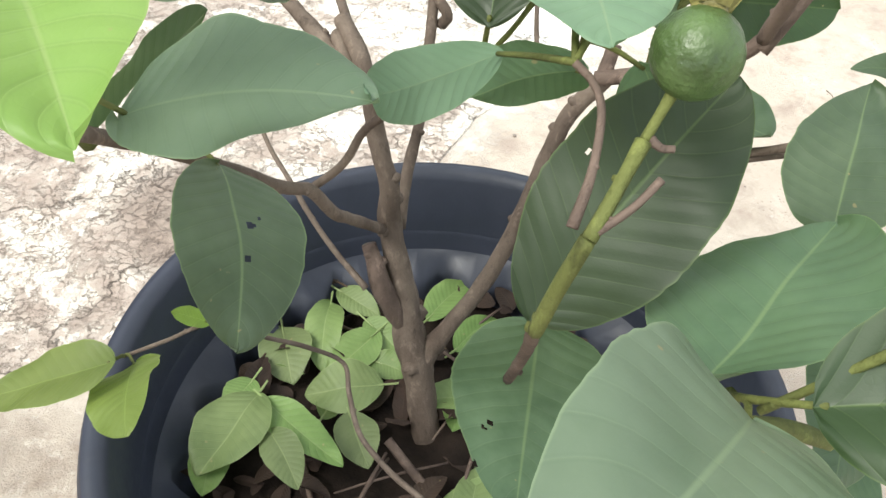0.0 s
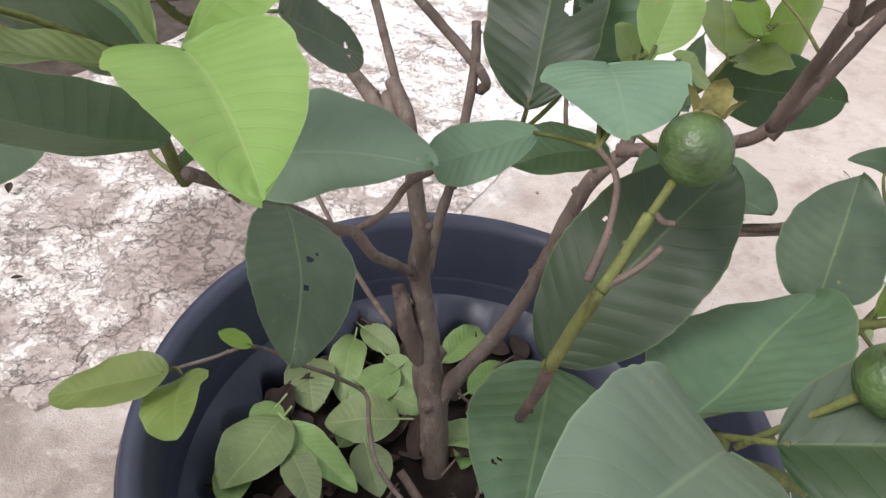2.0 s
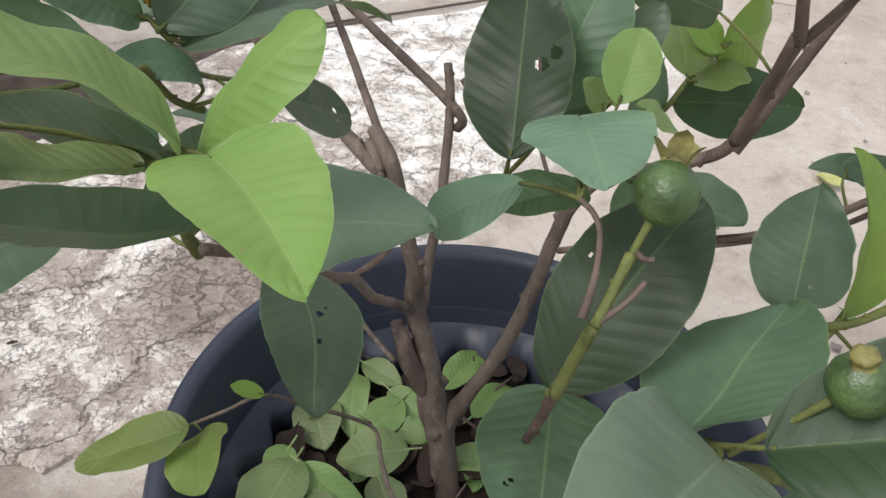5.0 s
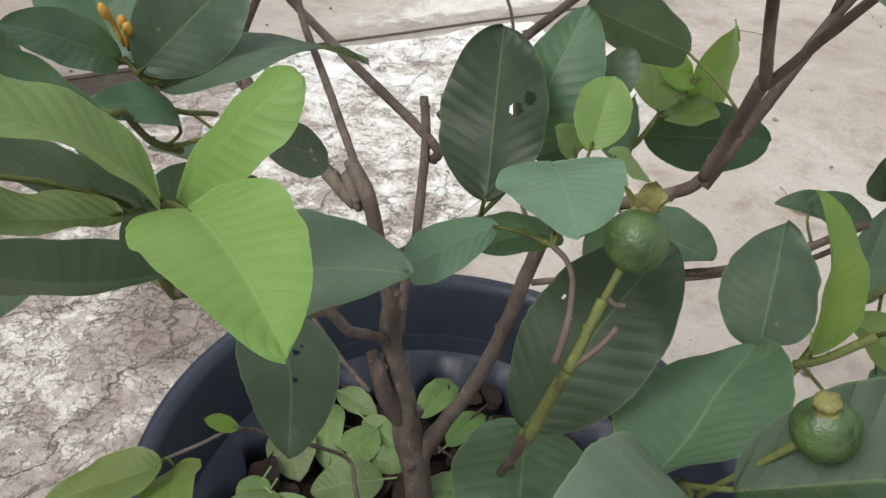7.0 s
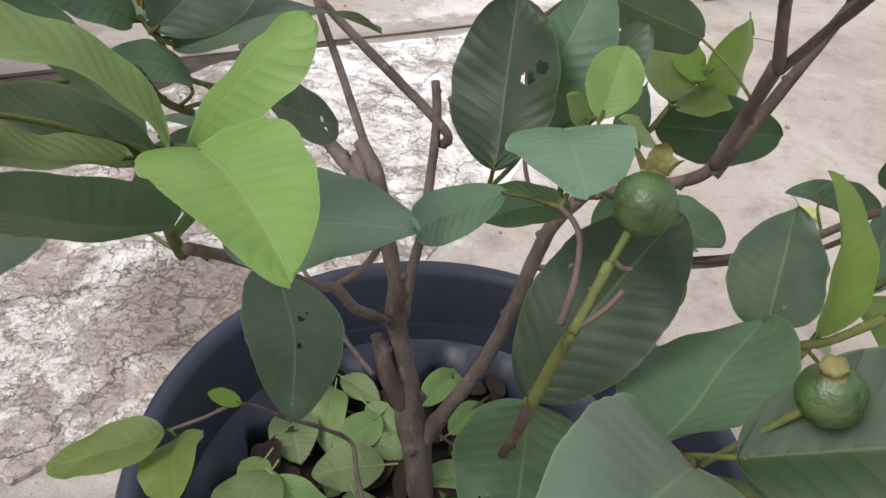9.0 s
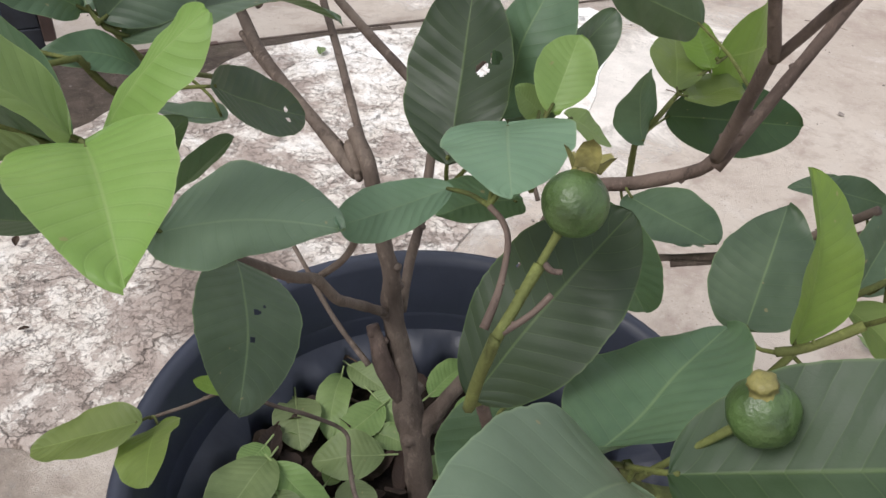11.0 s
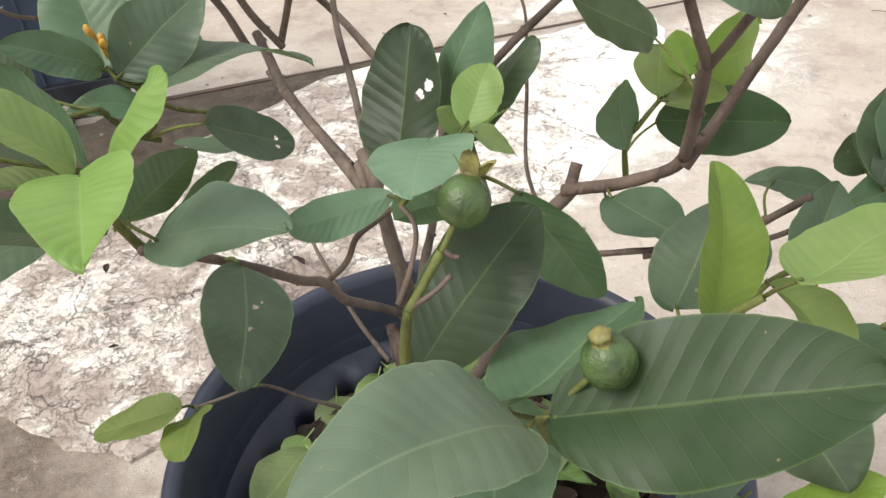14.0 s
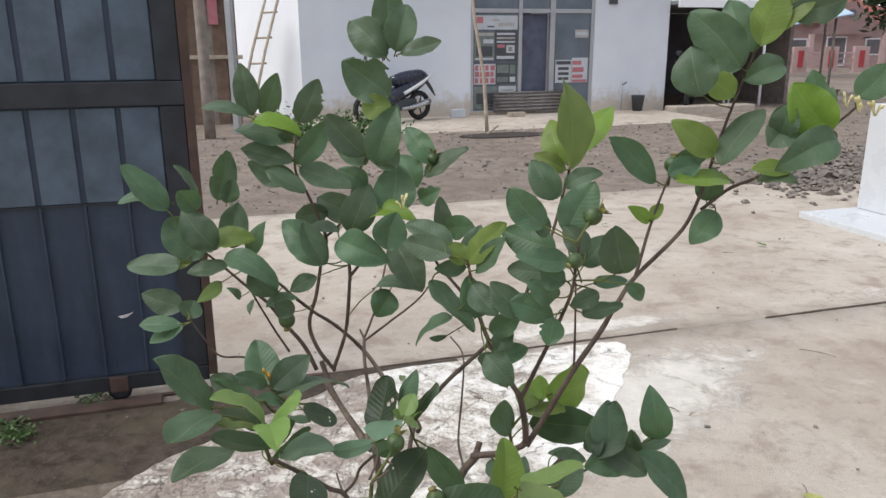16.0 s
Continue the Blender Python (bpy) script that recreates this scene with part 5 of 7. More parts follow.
def fruit(centre, radius, crown, foot, browned):
    """A green guava: ribbed round body, calyx crown, stalk."""
    up = Vector(crown).normalized()
    rot = up.to_track_quat("Z", "Y").to_matrix().to_4x4()
    bm = lathe([(radius * math.sin(math.pi * k / 16) * (1.0 if k else 0), -radius * 1.02 * math.cos(math.pi * k / 16)) for k in range(17)], 28, None,
               lambda a, i, r, z: (r * (1 + 0.022 * math.sin(5 * a + z * 150) + 0.014 * math.sin(11 * a - z * 260)), z))
    body = part("fruit", bm, M_FRUIT, tree, "unripe green guava fruit", True)
    stand = Matrix.Translation(Vector(centre) - TREE_AT) @ rot
    body.matrix_local = stand
    bm = lathe([(radius * 0.50, radius * 0.80), (radius * 0.36, radius * 0.98), (radius * 0.35, radius * 1.15), (radius * 0.41, radius * 1.22), (radius * 0.38, radius * 1.32), (radius * 0.22, radius * 1.40), (0.0, radius * 1.38)], 16, None, lambda a, i, r, z: (r * (1 + 0.10 * math.sin(5 * a + i)), z))
    if browned:
        for k in range(5):
            a = 2 * math.pi * k / 5 + 0.4
            sepal(bm, Vector((math.cos(a), math.sin(a), 0)) * radius * 0.34 + Vector((0, 0, radius * 1.0)), Vector((math.cos(a), math.sin(a), 0)), Vector((0, 0, 1)), radius * (0.64 + 0.26 * (k % 2)))
    part("calyx", bm, M_CALYX, body, "dried calyx crown", True)
    inv = stand.inverted()
    end = inv @ (Vector(foot) - TREE_AT)
    start = end.normalized() * radius * 0.95
    part("stalk", tube([(*end, radius * 0.13), (*(start * 0.6 + end * 0.4), radius * 0.12), (*start, radius * 0.15)], 8, 4, 0.08), M_GREENSTEM, body, "", True)
    return body


def flower(centre, material, count):
    """A knot of buds and spent flowers."""
    rnd = random.Random(int(abs(centre[0]) * 1000))
    bm = bmesh.new()
    for _ in range(count):
        c = Vector((rnd.gauss(0, 0.0035), rnd.gauss(0, 0.0035), rnd.gauss(0, 0.003)))
        tube([(*(c * 0.2 + Vector((0, 0, -0.012))), 0.0009), (*c, 0.0012), (*(c * 1.4 + Vector((0, 0, 0.002))), 0.0024), (*(c * 1.7 + Vector((0, 0, 0.0055))), 0.0021), (*(c * 1.8 + Vector((0, 0, 0.007))), 0.0007)], 7, 2, 0.1, bm)
    ob = part("flower_bud", bm, material, tree, "small cluster of buds and spent flowers", True)
    ob.location = Vector(centre) - TREE_AT
    return ob


# trunk and main limbs
branch(M_BARK, (0.088, -0.178, 0.267, 0.0150), (0.103, -0.197, 0.332, 0.0152), (0.094, -0.184, 0.377, 0.0146), (0.082, -0.162, 0.440, 0.0146), (0.069, -0.146, 0.487, 0.0150), (0.066, -0.141, 0.505, 0.0140), (0.057, -0.131, 0.547, 0.0108), (0.045, -0.120, 0.599, 0.0100), (0.045, -0.123, 0.636, 0.0083), (0.034, -0.117, 0.679, 0.0075), (0.023, -0.109, 0.734, 0.0066), (0.002, -0.079, 0.755, 0.0066))
branch(M_BARK, (0.082, -0.161, 0.443, 0.0095), (0.087, -0.151, 0.468, 0.0105), (0.107, -0.141, 0.506, 0.0077), (0.131, -0.127, 0.547, 0.0075), (0.151, -0.110, 0.600, 0.0074), (0.168, -0.089, 0.661, 0.0071), (0.181, -0.078, 0.696, 0.0070), (0.204, -0.072, 0.726, 0.0068))
branch(M_DARKBARK, (0.194, -0.074, 0.723, 0.0063), (0.210, -0.078, 0.730, 0.0062), (0.247, -0.088, 0.745, 0.0059), (0.284, -0.097, 0.768, 0.0055), (0.294, -0.100, 0.782, 0.0054))
branch(M_DARKBARK, (0.199, -0.074, 0.721, 0.0058), (0.205, -0.057, 0.744, 0.0058))
branch(M_DARKBARK, (0.294, -0.100, 0.782, 0.0056), (0.294, -0.121, 0.828, 0.0054), (0.290, -0.155, 0.893, 0.0050))
branch(M_BARK, (0.053, -0.110, 0.583, 0.0051), (0.055, -0.083, 0.621, 0.0049), (0.061, -0.058, 0.657, 0.0047), (0.063, -0.027, 0.701, 0.0045), (0.063, 0.005, 0.739, 0.0043), (0.058, 0.013, 0.776, 0.0041))
branch(M_DARKBARK, (0.063, -0.143, 0.499, 0.0100), (0.049, -0.147, 0.531, 0.0098), (0.040, -0.144, 0.556, 0.0090), (0.035, -0.139, 0.571, 0.0070), (0.030, -0.133, 0.583, 0.0062))
branch(M_BARK, (0.042, -0.124, 0.592, 0.0045), (0.027, -0.177, 0.648, 0.0043), (0.019, -0.217, 0.690, 0.0043), (0.008, -0.230, 0.718, 0.0041), (-0.004, -0.248, 0.734, 0.0039), (-0.027, -0.287, 0.778, 0.0036), (-0.035, -0.330, 0.819, 0.0034), (-0.036, -0.374, 0.857, 0.0031))
branch(M_GREENSTEM, (-0.049, -0.351, 0.834, 0.0035), (-0.048, -0.362, 0.853, 0.0032), (-0.044, -0.376, 0.877, 0.0028), (-0.039, -0.385, 0.897, 0.0025), (-0.032, -0.396, 0.917, 0.0022))
branch(M_BARK, (0.005, -0.214, 0.706, 0.0029), (0.028, -0.224, 0.737, 0.0027), (0.043, -0.233, 0.770, 0.0025), (0.067, -0.248, 0.800, 0.0024), (0.093, -0.269, 0.833, 0.0021), (0.103, -0.279, 0.847, 0.0020))
branch(M_BARK, (0.031, -0.155, 0.552, 0.0030), (0.003, -0.138, 0.574, 0.0026), (-0.022, -0.119, 0.596, 0.0024), (-0.040, -0.103, 0.616, 0.0022), (-0.057, -0.089, 0.634, 0.0020), (-0.069, -0.076, 0.650, 0.0017))
branch(M_BARK, (0.096, -0.300, 0.479, 0.0026), (0.068, -0.279, 0.478, 0.0025), (0.041, -0.253, 0.484, 0.0023), (0.027, -0.222, 0.495, 0.0022), (0.018, -0.198, 0.504, 0.0020), (-0.009, -0.210, 0.536, 0.0020), (-0.034, -0.226, 0.563, 0.0018), (-0.063, -0.248, 0.601, 0.0016), (-0.090, -0.268, 0.602, 0.0015), (-0.112, -0.286, 0.604, 0.0013))
# branches of the crown
branch(M_BARK, (0.010, -0.094, 0.719, 0.0062), (0.001, -0.087, 0.744, 0.0062), (0.009, -0.103, 0.729, 0.0062), (-0.037, -0.066, 0.754, 0.0058), (-0.096, -0.010, 0.779, 0.0054), (-0.130, 0.031, 0.804, 0.0051), (-0.145, 0.048, 0.817, 0.0050))
branch(M_BARK, (0.012, -0.090, 0.719, 0.0055), (-0.003, -0.086, 0.734, 0.0055), (-0.057, -0.040, 0.755, 0.0047), (-0.101, -0.002, 0.771, 0.0042), (-0.127, 0.023, 0.785, 0.0038))
branch(M_BARK, (-0.114, 0.040, 0.806, 0.0042), (-0.136, 0.018, 0.856, 0.0040), (-0.142, -0.005, 0.917, 0.0037), (-0.111, -0.033, 0.992, 0.0034), (-0.078, -0.072, 1.080, 0.0030), (-0.062, -0.089, 1.117, 0.0028), (-0.087, -0.098, 1.191, 0.0024), (-0.101, -0.112, 1.236, 0.0021), (-0.086, -0.132, 1.296, 0.0018))
branch(M_BARK, (-0.062, -0.089, 1.117, 0.0025), (-0.035, -0.095, 1.140, 0.0022), (-0.021, -0.098, 1.155, 0.0020))
branch(M_BARK, (-0.116, 0.043, 0.809, 0.0040), (-0.068, -0.004, 0.912, 0.0036), (-0.025, -0.081, 1.035, 0.0031), (-0.020, -0.090, 1.049, 0.0031), (-0.020, -0.091, 1.140, 0.0026), (-0.006, -0.094, 1.209, 0.0022), (0.028, -0.112, 1.268, 0.0018))
branch(M_BARK, (-0.020, -0.090, 1.049, 0.0028), (0.026, -0.096, 1.104, 0.0024), (0.059, -0.104, 1.127, 0.0022), (0.071, -0.107, 1.187, 0.0018))
branch(M_BARK, (-0.150, 0.033, 0.806, 0.0045), (-0.175, 0.035, 0.854, 0.0041), (-0.207, 0.026, 0.898, 0.0037), (-0.237, 0.015, 0.945, 0.0033), (-0.264, -0.000, 0.976, 0.0030), (-0.299, -0.025, 1.023, 0.0025), (-0.332, -0.057, 1.071, 0.0020))
branch(M_BARK, (-0.215, 0.048, 0.832, 0.0025), (-0.233, 0.029, 0.882, 0.0023), (-0.250, 0.006, 0.940, 0.0020), (-0.259, -0.010, 0.979, 0.0018))
branch(M_BARK, (0.014, -0.090, 0.719, 0.0042), (0.022, -0.101, 0.726, 0.0042), (0.000, -0.058, 0.750, 0.0040), (-0.032, 0.013, 0.777, 0.0038), (-0.069, 0.090, 0.811, 0.0036), (-0.084, 0.131, 0.841, 0.0034))
branch(M_BARK, (-0.084, 0.128, 0.836, 0.0026), (-0.036, 0.132, 0.876, 0.0024), (0.035, 0.127, 0.938, 0.0020), (0.069, 0.125, 0.984, 0.0018))
branch(M_BARK, (-0.084, 0.131, 0.841, 0.0026), (-0.060, 0.143, 0.910, 0.0023), (-0.039, 0.157, 1.008, 0.0019), (-0.034, 0.162, 1.036, 0.0018))
branch(M_BARK, (-0.084, 0.131, 0.841, 0.0025), (-0.097, 0.140, 0.857, 0.0020))
branch(M_BARK, (0.071, -0.003, 0.717, 0.0048), (0.070, -0.001, 0.735, 0.0048), (-0.010, 0.070, 0.771, 0.0048), (-0.091, 0.146, 0.806, 0.0042), (-0.130, 0.095, 0.878, 0.0037), (-0.156, 0.045, 0.925, 0.0033), (-0.175, -0.007, 0.976, 0.0030), (-0.183, -0.039, 1.008, 0.0027), (-0.238, -0.043, 1.037, 0.0022))
branch(M_BARK, (0.074, 0.010, 0.758, 0.0045), (0.135, 0.013, 0.832, 0.0041), (0.210, 0.003, 0.914, 0.0037), (0.265, -0.018, 0.991, 0.0033), (0.292, -0.043, 1.068, 0.0030), (0.320, -0.060, 1.132, 0.0027), (0.341, -0.074, 1.220, 0.0023), (0.353, -0.080, 1.274, 0.0020))
branch(M_BARK, (0.168, -0.033, 0.676, 0.0024), (0.152, -0.005, 0.711, 0.0022), (0.145, 0.054, 0.776, 0.0020), (0.134, 0.108, 0.835, 0.0017), (0.103, 0.128, 0.865, 0.0016))
branch(M_DARKBARK, (0.292, -0.156, 0.889, 0.0044), (0.279, -0.170, 0.919, 0.0041), (0.252, -0.203, 0.992, 0.0034), (0.236, -0.231, 1.059, 0.0028), (0.232, -0.252, 1.108, 0.0023), (0.229, -0.268, 1.145, 0.0019))
branch(M_BARK, (0.238, -0.226, 1.053, 0.0030), (0.209, -0.227, 1.087, 0.0025), (0.183, -0.225, 1.114, 0.0021), (0.165, -0.221, 1.133, 0.0018))
branch(M_DARKBARK, (0.292, -0.156, 0.889, 0.0038), (0.320, -0.188, 0.960, 0.0034), (0.353, -0.243, 1.048, 0.0028), (0.376, -0.293, 1.118, 0.0023), (0.384, -0.333, 1.168, 0.0019), (0.389, -0.361, 1.205, 0.0016))
branch(M_DARKBARK, (0.295, -0.102, 0.774, 0.0054), (0.332, -0.079, 0.840, 0.0050), (0.366, -0.060, 0.904, 0.0047), (0.404, -0.042, 0.967, 0.0044), (0.429, -0.026, 1.014, 0.0041), (0.457, -0.001, 1.058, 0.0038), (0.526, 0.039, 1.131, 0.0033), (0.552, 0.047, 1.192, 0.0030), (0.572, 0.048, 1.273, 0.0026), (0.586, 0.053, 1.323, 0.0023), (0.617, 0.068, 1.423, 0.0018))
branch(M_BARK, (0.366, -0.058, 0.908, 0.0022), (0.366, -0.070, 0.985, 0.0019), (0.366, -0.096, 1.070, 0.0016))
branch(M_BARK, (0.457, -0.001, 1.058, 0.0032), (0.475, 0.007, 1.144, 0.0025), (0.493, 0.017, 1.205, 0.0021), (0.504, 0.021, 1.238, 0.0018))
branch(M_BARK, (0.556, 0.054, 1.166, 0.0032), (0.596, 0.045, 1.205, 0.0029), (0.635, 0.034, 1.227, 0.0027), (0.681, 0.026, 1.257, 0.0024), (0.724, 0.020, 1.302, 0.0021), (0.761, 0.016, 1.342, 0.0018))
branch(M_GREENSTEM, (0.256, 0.023, 0.679, 0.0034), (0.250, 0.000, 0.735, 0.0030), (0.260, -0.012, 0.764, 0.0026), (0.285, 0.018, 0.785, 0.0021), (0.320, 0.050, 0.803, 0.0015))
branch(M_BARK, (0.167, -0.126, 0.677, 0.0030), (0.219, -0.142, 0.702, 0.0030), (0.276, -0.162, 0.729, 0.0030), (0.301, -0.177, 0.748, 0.0030), (0.330, -0.193, 0.774, 0.0030), (0.349, -0.204, 0.800, 0.0030), (0.364, -0.216, 0.825, 0.0030))
# fruiting stems
branch(M_GREENSTEM, (0.129, -0.414, 0.823, 0.0031), (0.132, -0.419, 0.850, 0.0029), (0.136, -0.423, 0.876, 0.0028))
branch(M_GREENSTEM, (0.136, -0.423, 0.876, 0.0026), (0.143, -0.412, 0.887, 0.0023), (0.149, -0.402, 0.897, 0.0028))
branch(M_DARKBARK, (0.131, -0.421, 0.878, 0.0020), (0.135, -0.410, 0.890, 0.0015), (0.136, -0.398, 0.902, 0.0013), (0.133, -0.392, 0.908, 0.0012), (0.127, -0.388, 0.912, 0.0013))
branch(M_DARKBARK, (0.138, -0.422, 0.878, 0.0015), (0.148, -0.416, 0.884, 0.0013), (0.155, -0.410, 0.890, 0.0014))
branch(M_DARKBARK, (0.150, -0.401, 0.898, 0.0018), (0.154, -0.403, 0.896, 0.0013), (0.158, -0.403, 0.896, 0.0012))
branch(M_DARKBARK, (0.143, -0.289, 0.627, 0.0036), (0.142, -0.332, 0.707, 0.0036), (0.135, -0.382, 0.790, 0.0036))
branch(M_GREENSTEM, (0.269, -0.393, 0.745, 0.0040), (0.241, -0.403, 0.766, 0.0039), (0.211, -0.417, 0.787, 0.0037), (0.201, -0.418, 0.804, 0.0036))
branch(M_GREENSTEM, (0.284, -0.332, 0.803, 0.0025), (0.298, -0.335, 0.813, 0.0026), (0.317, -0.335, 0.832, 0.0028))
branch(M_GREENSTEM, (0.275, -0.323, 0.741, 0.0030), (0.308, -0.299, 0.765, 0.0026), (0.334, -0.276, 0.793, 0.0023), (0.367, -0.260, 0.808, 0.0020))
branch(M_GREENSTEM, (-0.099, -0.110, 0.806, 0.0022), (-0.087, -0.225, 0.870, 0.0019), (-0.070, -0.298, 0.929, 0.0016))
branch(M_GREENSTEM, (-0.057, -0.296, 0.885, 0.0022), (-0.063, -0.311, 0.897, 0.0021), (-0.067, -0.319, 0.909, 0.0019), (-0.068, -0.328, 0.923, 0.0018))
branch(M_BARK, (-0.184, -0.109, 0.881, 0.0020), (-0.199, -0.159, 0.909, 0.0019), (-0.211, -0.209, 0.931, 0.0017), (-0.224, -0.231, 0.969, 0.0016), (-0.235, -0.250, 1.010, 0.0014))
branch(M_BARK, (0.266, -0.166, 0.724, 0.0028), (0.347, -0.170, 0.750, 0.0025), (0.385, -0.169, 0.773, 0.0023), (0.422, -0.166, 0.800, 0.0021), (0.433, -0.161, 0.822, 0.0020))
# bright young cluster
leaf((-0.001, -0.438, 0.951), (0.045, -0.505, 0.957), 0.046, (-0.08, 0.03, 1.00), M_YOUNG, 0.45, (), 0.06, 0.72)
leaf((-0.018, -0.403, 0.929), (0.030, -0.402, 0.984), 0.038, (0.63, 0.53, -0.56), M_YOUNG, 0.3, (), -0.06, 1.10)
leaf((-0.017, -0.421, 0.942), (-0.073, -0.457, 0.991), 0.052, (0.52, 0.30, 0.80), M_YOUNG, 0.3, (), 0.12, 0.95)
leaf((-0.035, -0.414, 0.928), (-0.079, -0.453, 0.950), 0.040, (0.23, 0.26, 0.94), M_YOUNG, 0.3, (), -0.02, 0.95)
leaf((-0.027, -0.405, 0.893), (-0.070, -0.467, 0.941), 0.051, (-0.44, 0.72, 0.54), M_LEAF, 0.3, (), -0.04, 0.95)
leaf((-0.124, -0.378, 0.926), (-0.184, -0.418, 1.016), 0.071, (0.80, 0.12, 0.59), M_LEAF, 0.35, (), 0.02, 0.95)
leaf((-0.091, -0.427, 0.950), (-0.096, -0.522, 0.955), 0.064, (0.08, 0.04, 1.00), M_LEAF, 0.3, (), 0.01, 0.95)
leaf((-0.134, -0.320, 0.827), (-0.172, -0.422, 0.826), 0.069, (-0.01, -0.00, 1.00), M_LEAF, 0.3, (), 0.06, 0.95)
leaf((-0.026, -0.412, 0.933), (-0.113, -0.377, 0.921), 0.043, (0.31, 0.89, 0.34), M_LEAF, 0.25, (), -0.01, 0.95)
leaf((-0.044, -0.384, 0.914), (-0.132, -0.354, 0.961), 0.043, (0.39, 0.91, 0.16), M_LEAF, 0.25, (), 0.10, 0.95)
leaf((-0.116, -0.319, 0.924), (-0.157, -0.325, 0.952), 0.037, (0.46, -0.77, 0.44), M_LEAF)
# flowering cluster behind it
leaf((-0.075, -0.299, 0.932), (-0.118, -0.251, 0.988), 0.054, (0.40, -0.82, 0.40), M_LEAF)
leaf((-0.070, -0.299, 0.929), (-0.025, -0.256, 0.972), 0.047, (0.05, -0.99, 0.15), M_LEAF)
leaf((-0.079, -0.299, 0.934), (-0.104, -0.340, 0.967), 0.027, (0.81, -0.29, 0.50), M_LEAF)
leaf((-0.062, -0.298, 0.920), (0.034, -0.247, 0.932), 0.056, (-0.18, -0.08, 0.98), M_LEAF)
leaf((-0.061, -0.278, 0.919), (-0.054, -0.220, 0.929), 0.029, (0.51, -0.58, 0.64), M_LEAF)
leaf((-0.054, -0.299, 0.904), (-0.085, -0.328, 0.926), 0.023, (0.59, -0.29, 0.76), M_LEAF)
flower((-0.077, -0.291, 0.948), M_ORANGE, 4)
# large leaves over the pot
leaf((-0.016, -0.306, 0.794), (0.014, -0.396, 0.769), 0.060, (0.51, -0.07, 0.86), M_LEAF, 0.1, [(0.45, 0.61, 0.028), (0.4, 0.43, 0.033), (0.325, 0.39, 0.018)], 0.13, 1.00)
leaf((-0.093, -0.323, 0.650), (-0.172, -0.340, 0.622), 0.045, (-0.33, -0.05, 0.94), M_MID, 0.2, (), 0.01, 0.90)
leaf((-0.091, -0.307, 0.629), (-0.069, -0.370, 0.648), 0.050, (-0.51, 0.07, 0.86), M_MID, 0.2, (), 0.07, 0.95)
leaf((-0.062, -0.255, 0.610), (-0.085, -0.261, 0.625), 0.015, (0.60, -0.20, 0.78), M_MID)
leaf((-0.009, -0.396, 0.882), (0.072, -0.396, 0.897), 0.060, (-0.19, -0.09, 0.98), M_SHEENLEAF, 0.25, (), 0.09, 0.95)
leaf((0.109, -0.339, 0.886), (0.069, -0.397, 0.900), 0.025, (-0.70, 0.34, -0.63), M_SHEENLEAF, 0.2, (), 0.19, 0.95)
leaf((0.142, -0.329, 0.876), (0.099, -0.310, 0.848), 0.036, (0.19, 0.93, 0.32), M_LEAF, 0.2, (), 0.05, 1.00)
leaf((-0.016, -0.307, 0.906), (0.011, -0.243, 0.858), 0.040, (0.84, 0.04, 0.54), M_LEAF, 0.2, [(0.45, 0.79, 0.05), (0.675, 0.77, 0.05)], -0.03, 1.00)
leaf((-0.089, -0.315, 0.831), (-0.047, -0.274, 0.866), 0.041, (-0.74, 0.67, 0.11), M_LEAF, 0.25, (), -0.01, 1.00)
leaf((-0.073, -0.310, 0.807), (-0.028, -0.258, 0.847), 0.047, (-0.80, 0.29, 0.52), M_LEAF, 0.25, (), 0.00, 1.00)
leaf((-0.060, -0.192, 0.819), (-0.127, -0.177, 0.822), 0.034, (0.06, 0.07, 1.00), M_LEAF)
leaf((0.103, -0.315, 0.882), (0.105, -0.259, 0.953), 0.058, (-0.31, -0.74, 0.60), M_SHADELEAF, 0.25, [(0.7, 0.53, 0.06), (0.825, 0.59, 0.06)], -0.03, 1.10)
leaf((0.127, -0.278, 0.891), (0.147, -0.249, 0.964), 0.053, (0.69, 0.58, -0.42), M_LEAF, 0.25, (), -0.06, 1.00)
leaf((0.129, -0.257, 0.878), (0.178, -0.241, 0.940), 0.049, (0.70, 0.33, -0.63), M_LEAF, 0.25, (), -0.02, 1.00)
leaf((0.130, -0.332, 0.918), (0.135, -0.396, 0.922), 0.055, (-0.12, 0.06, 0.99), M_SHEENLEAF, 0.1, (), 0.09, 0.80)
leaf((0.148, -0.323, 0.921), (0.157, -0.296, 0.947), 0.028, (0.03, -0.71, 0.71), M_YOUNG, 0.2, (), 0.03, 1.10)
leaf((0.146, -0.308, 0.911), (0.131, -0.317, 0.928), 0.015, (0.70, -0.64, 0.31), M_YOUNG, 0.2, (), 0.00, 1.00)
leaf((0.153, -0.338, 0.929), (0.176, -0.335, 0.914), 0.018, (0.52, -0.11, 0.85), M_YOUNG, 0.2, (), 0.02, 1.00)
branch(M_GREENSTEM, (0.149, -0.248, 0.829, 0.0020), (0.147, -0.276, 0.868, 0.0018), (0.144, -0.291, 0.900, 0.0015))
leaf((0.151, -0.290, 0.905), (0.162, -0.292, 0.915), 0.008, (-0.69, -0.17, 0.70), M_YOUNG)
leaf((0.151, -0.290, 0.905), (0.168, -0.292, 0.917), 0.010, (-0.61, 0.06, 0.79), M_YOUNG)
leaf((0.151, -0.290, 0.905), (0.156, -0.295, 0.911), 0.006, (-0.74, -0.67, 0.00), M_YOUNG)
# shoot on the limb
leaf((0.275, 0.008, 0.784), (0.278, 0.091, 0.801), 0.052, (0.04, -0.19, 0.98), M_MID, 0.25, (), 0.03, 1.00)
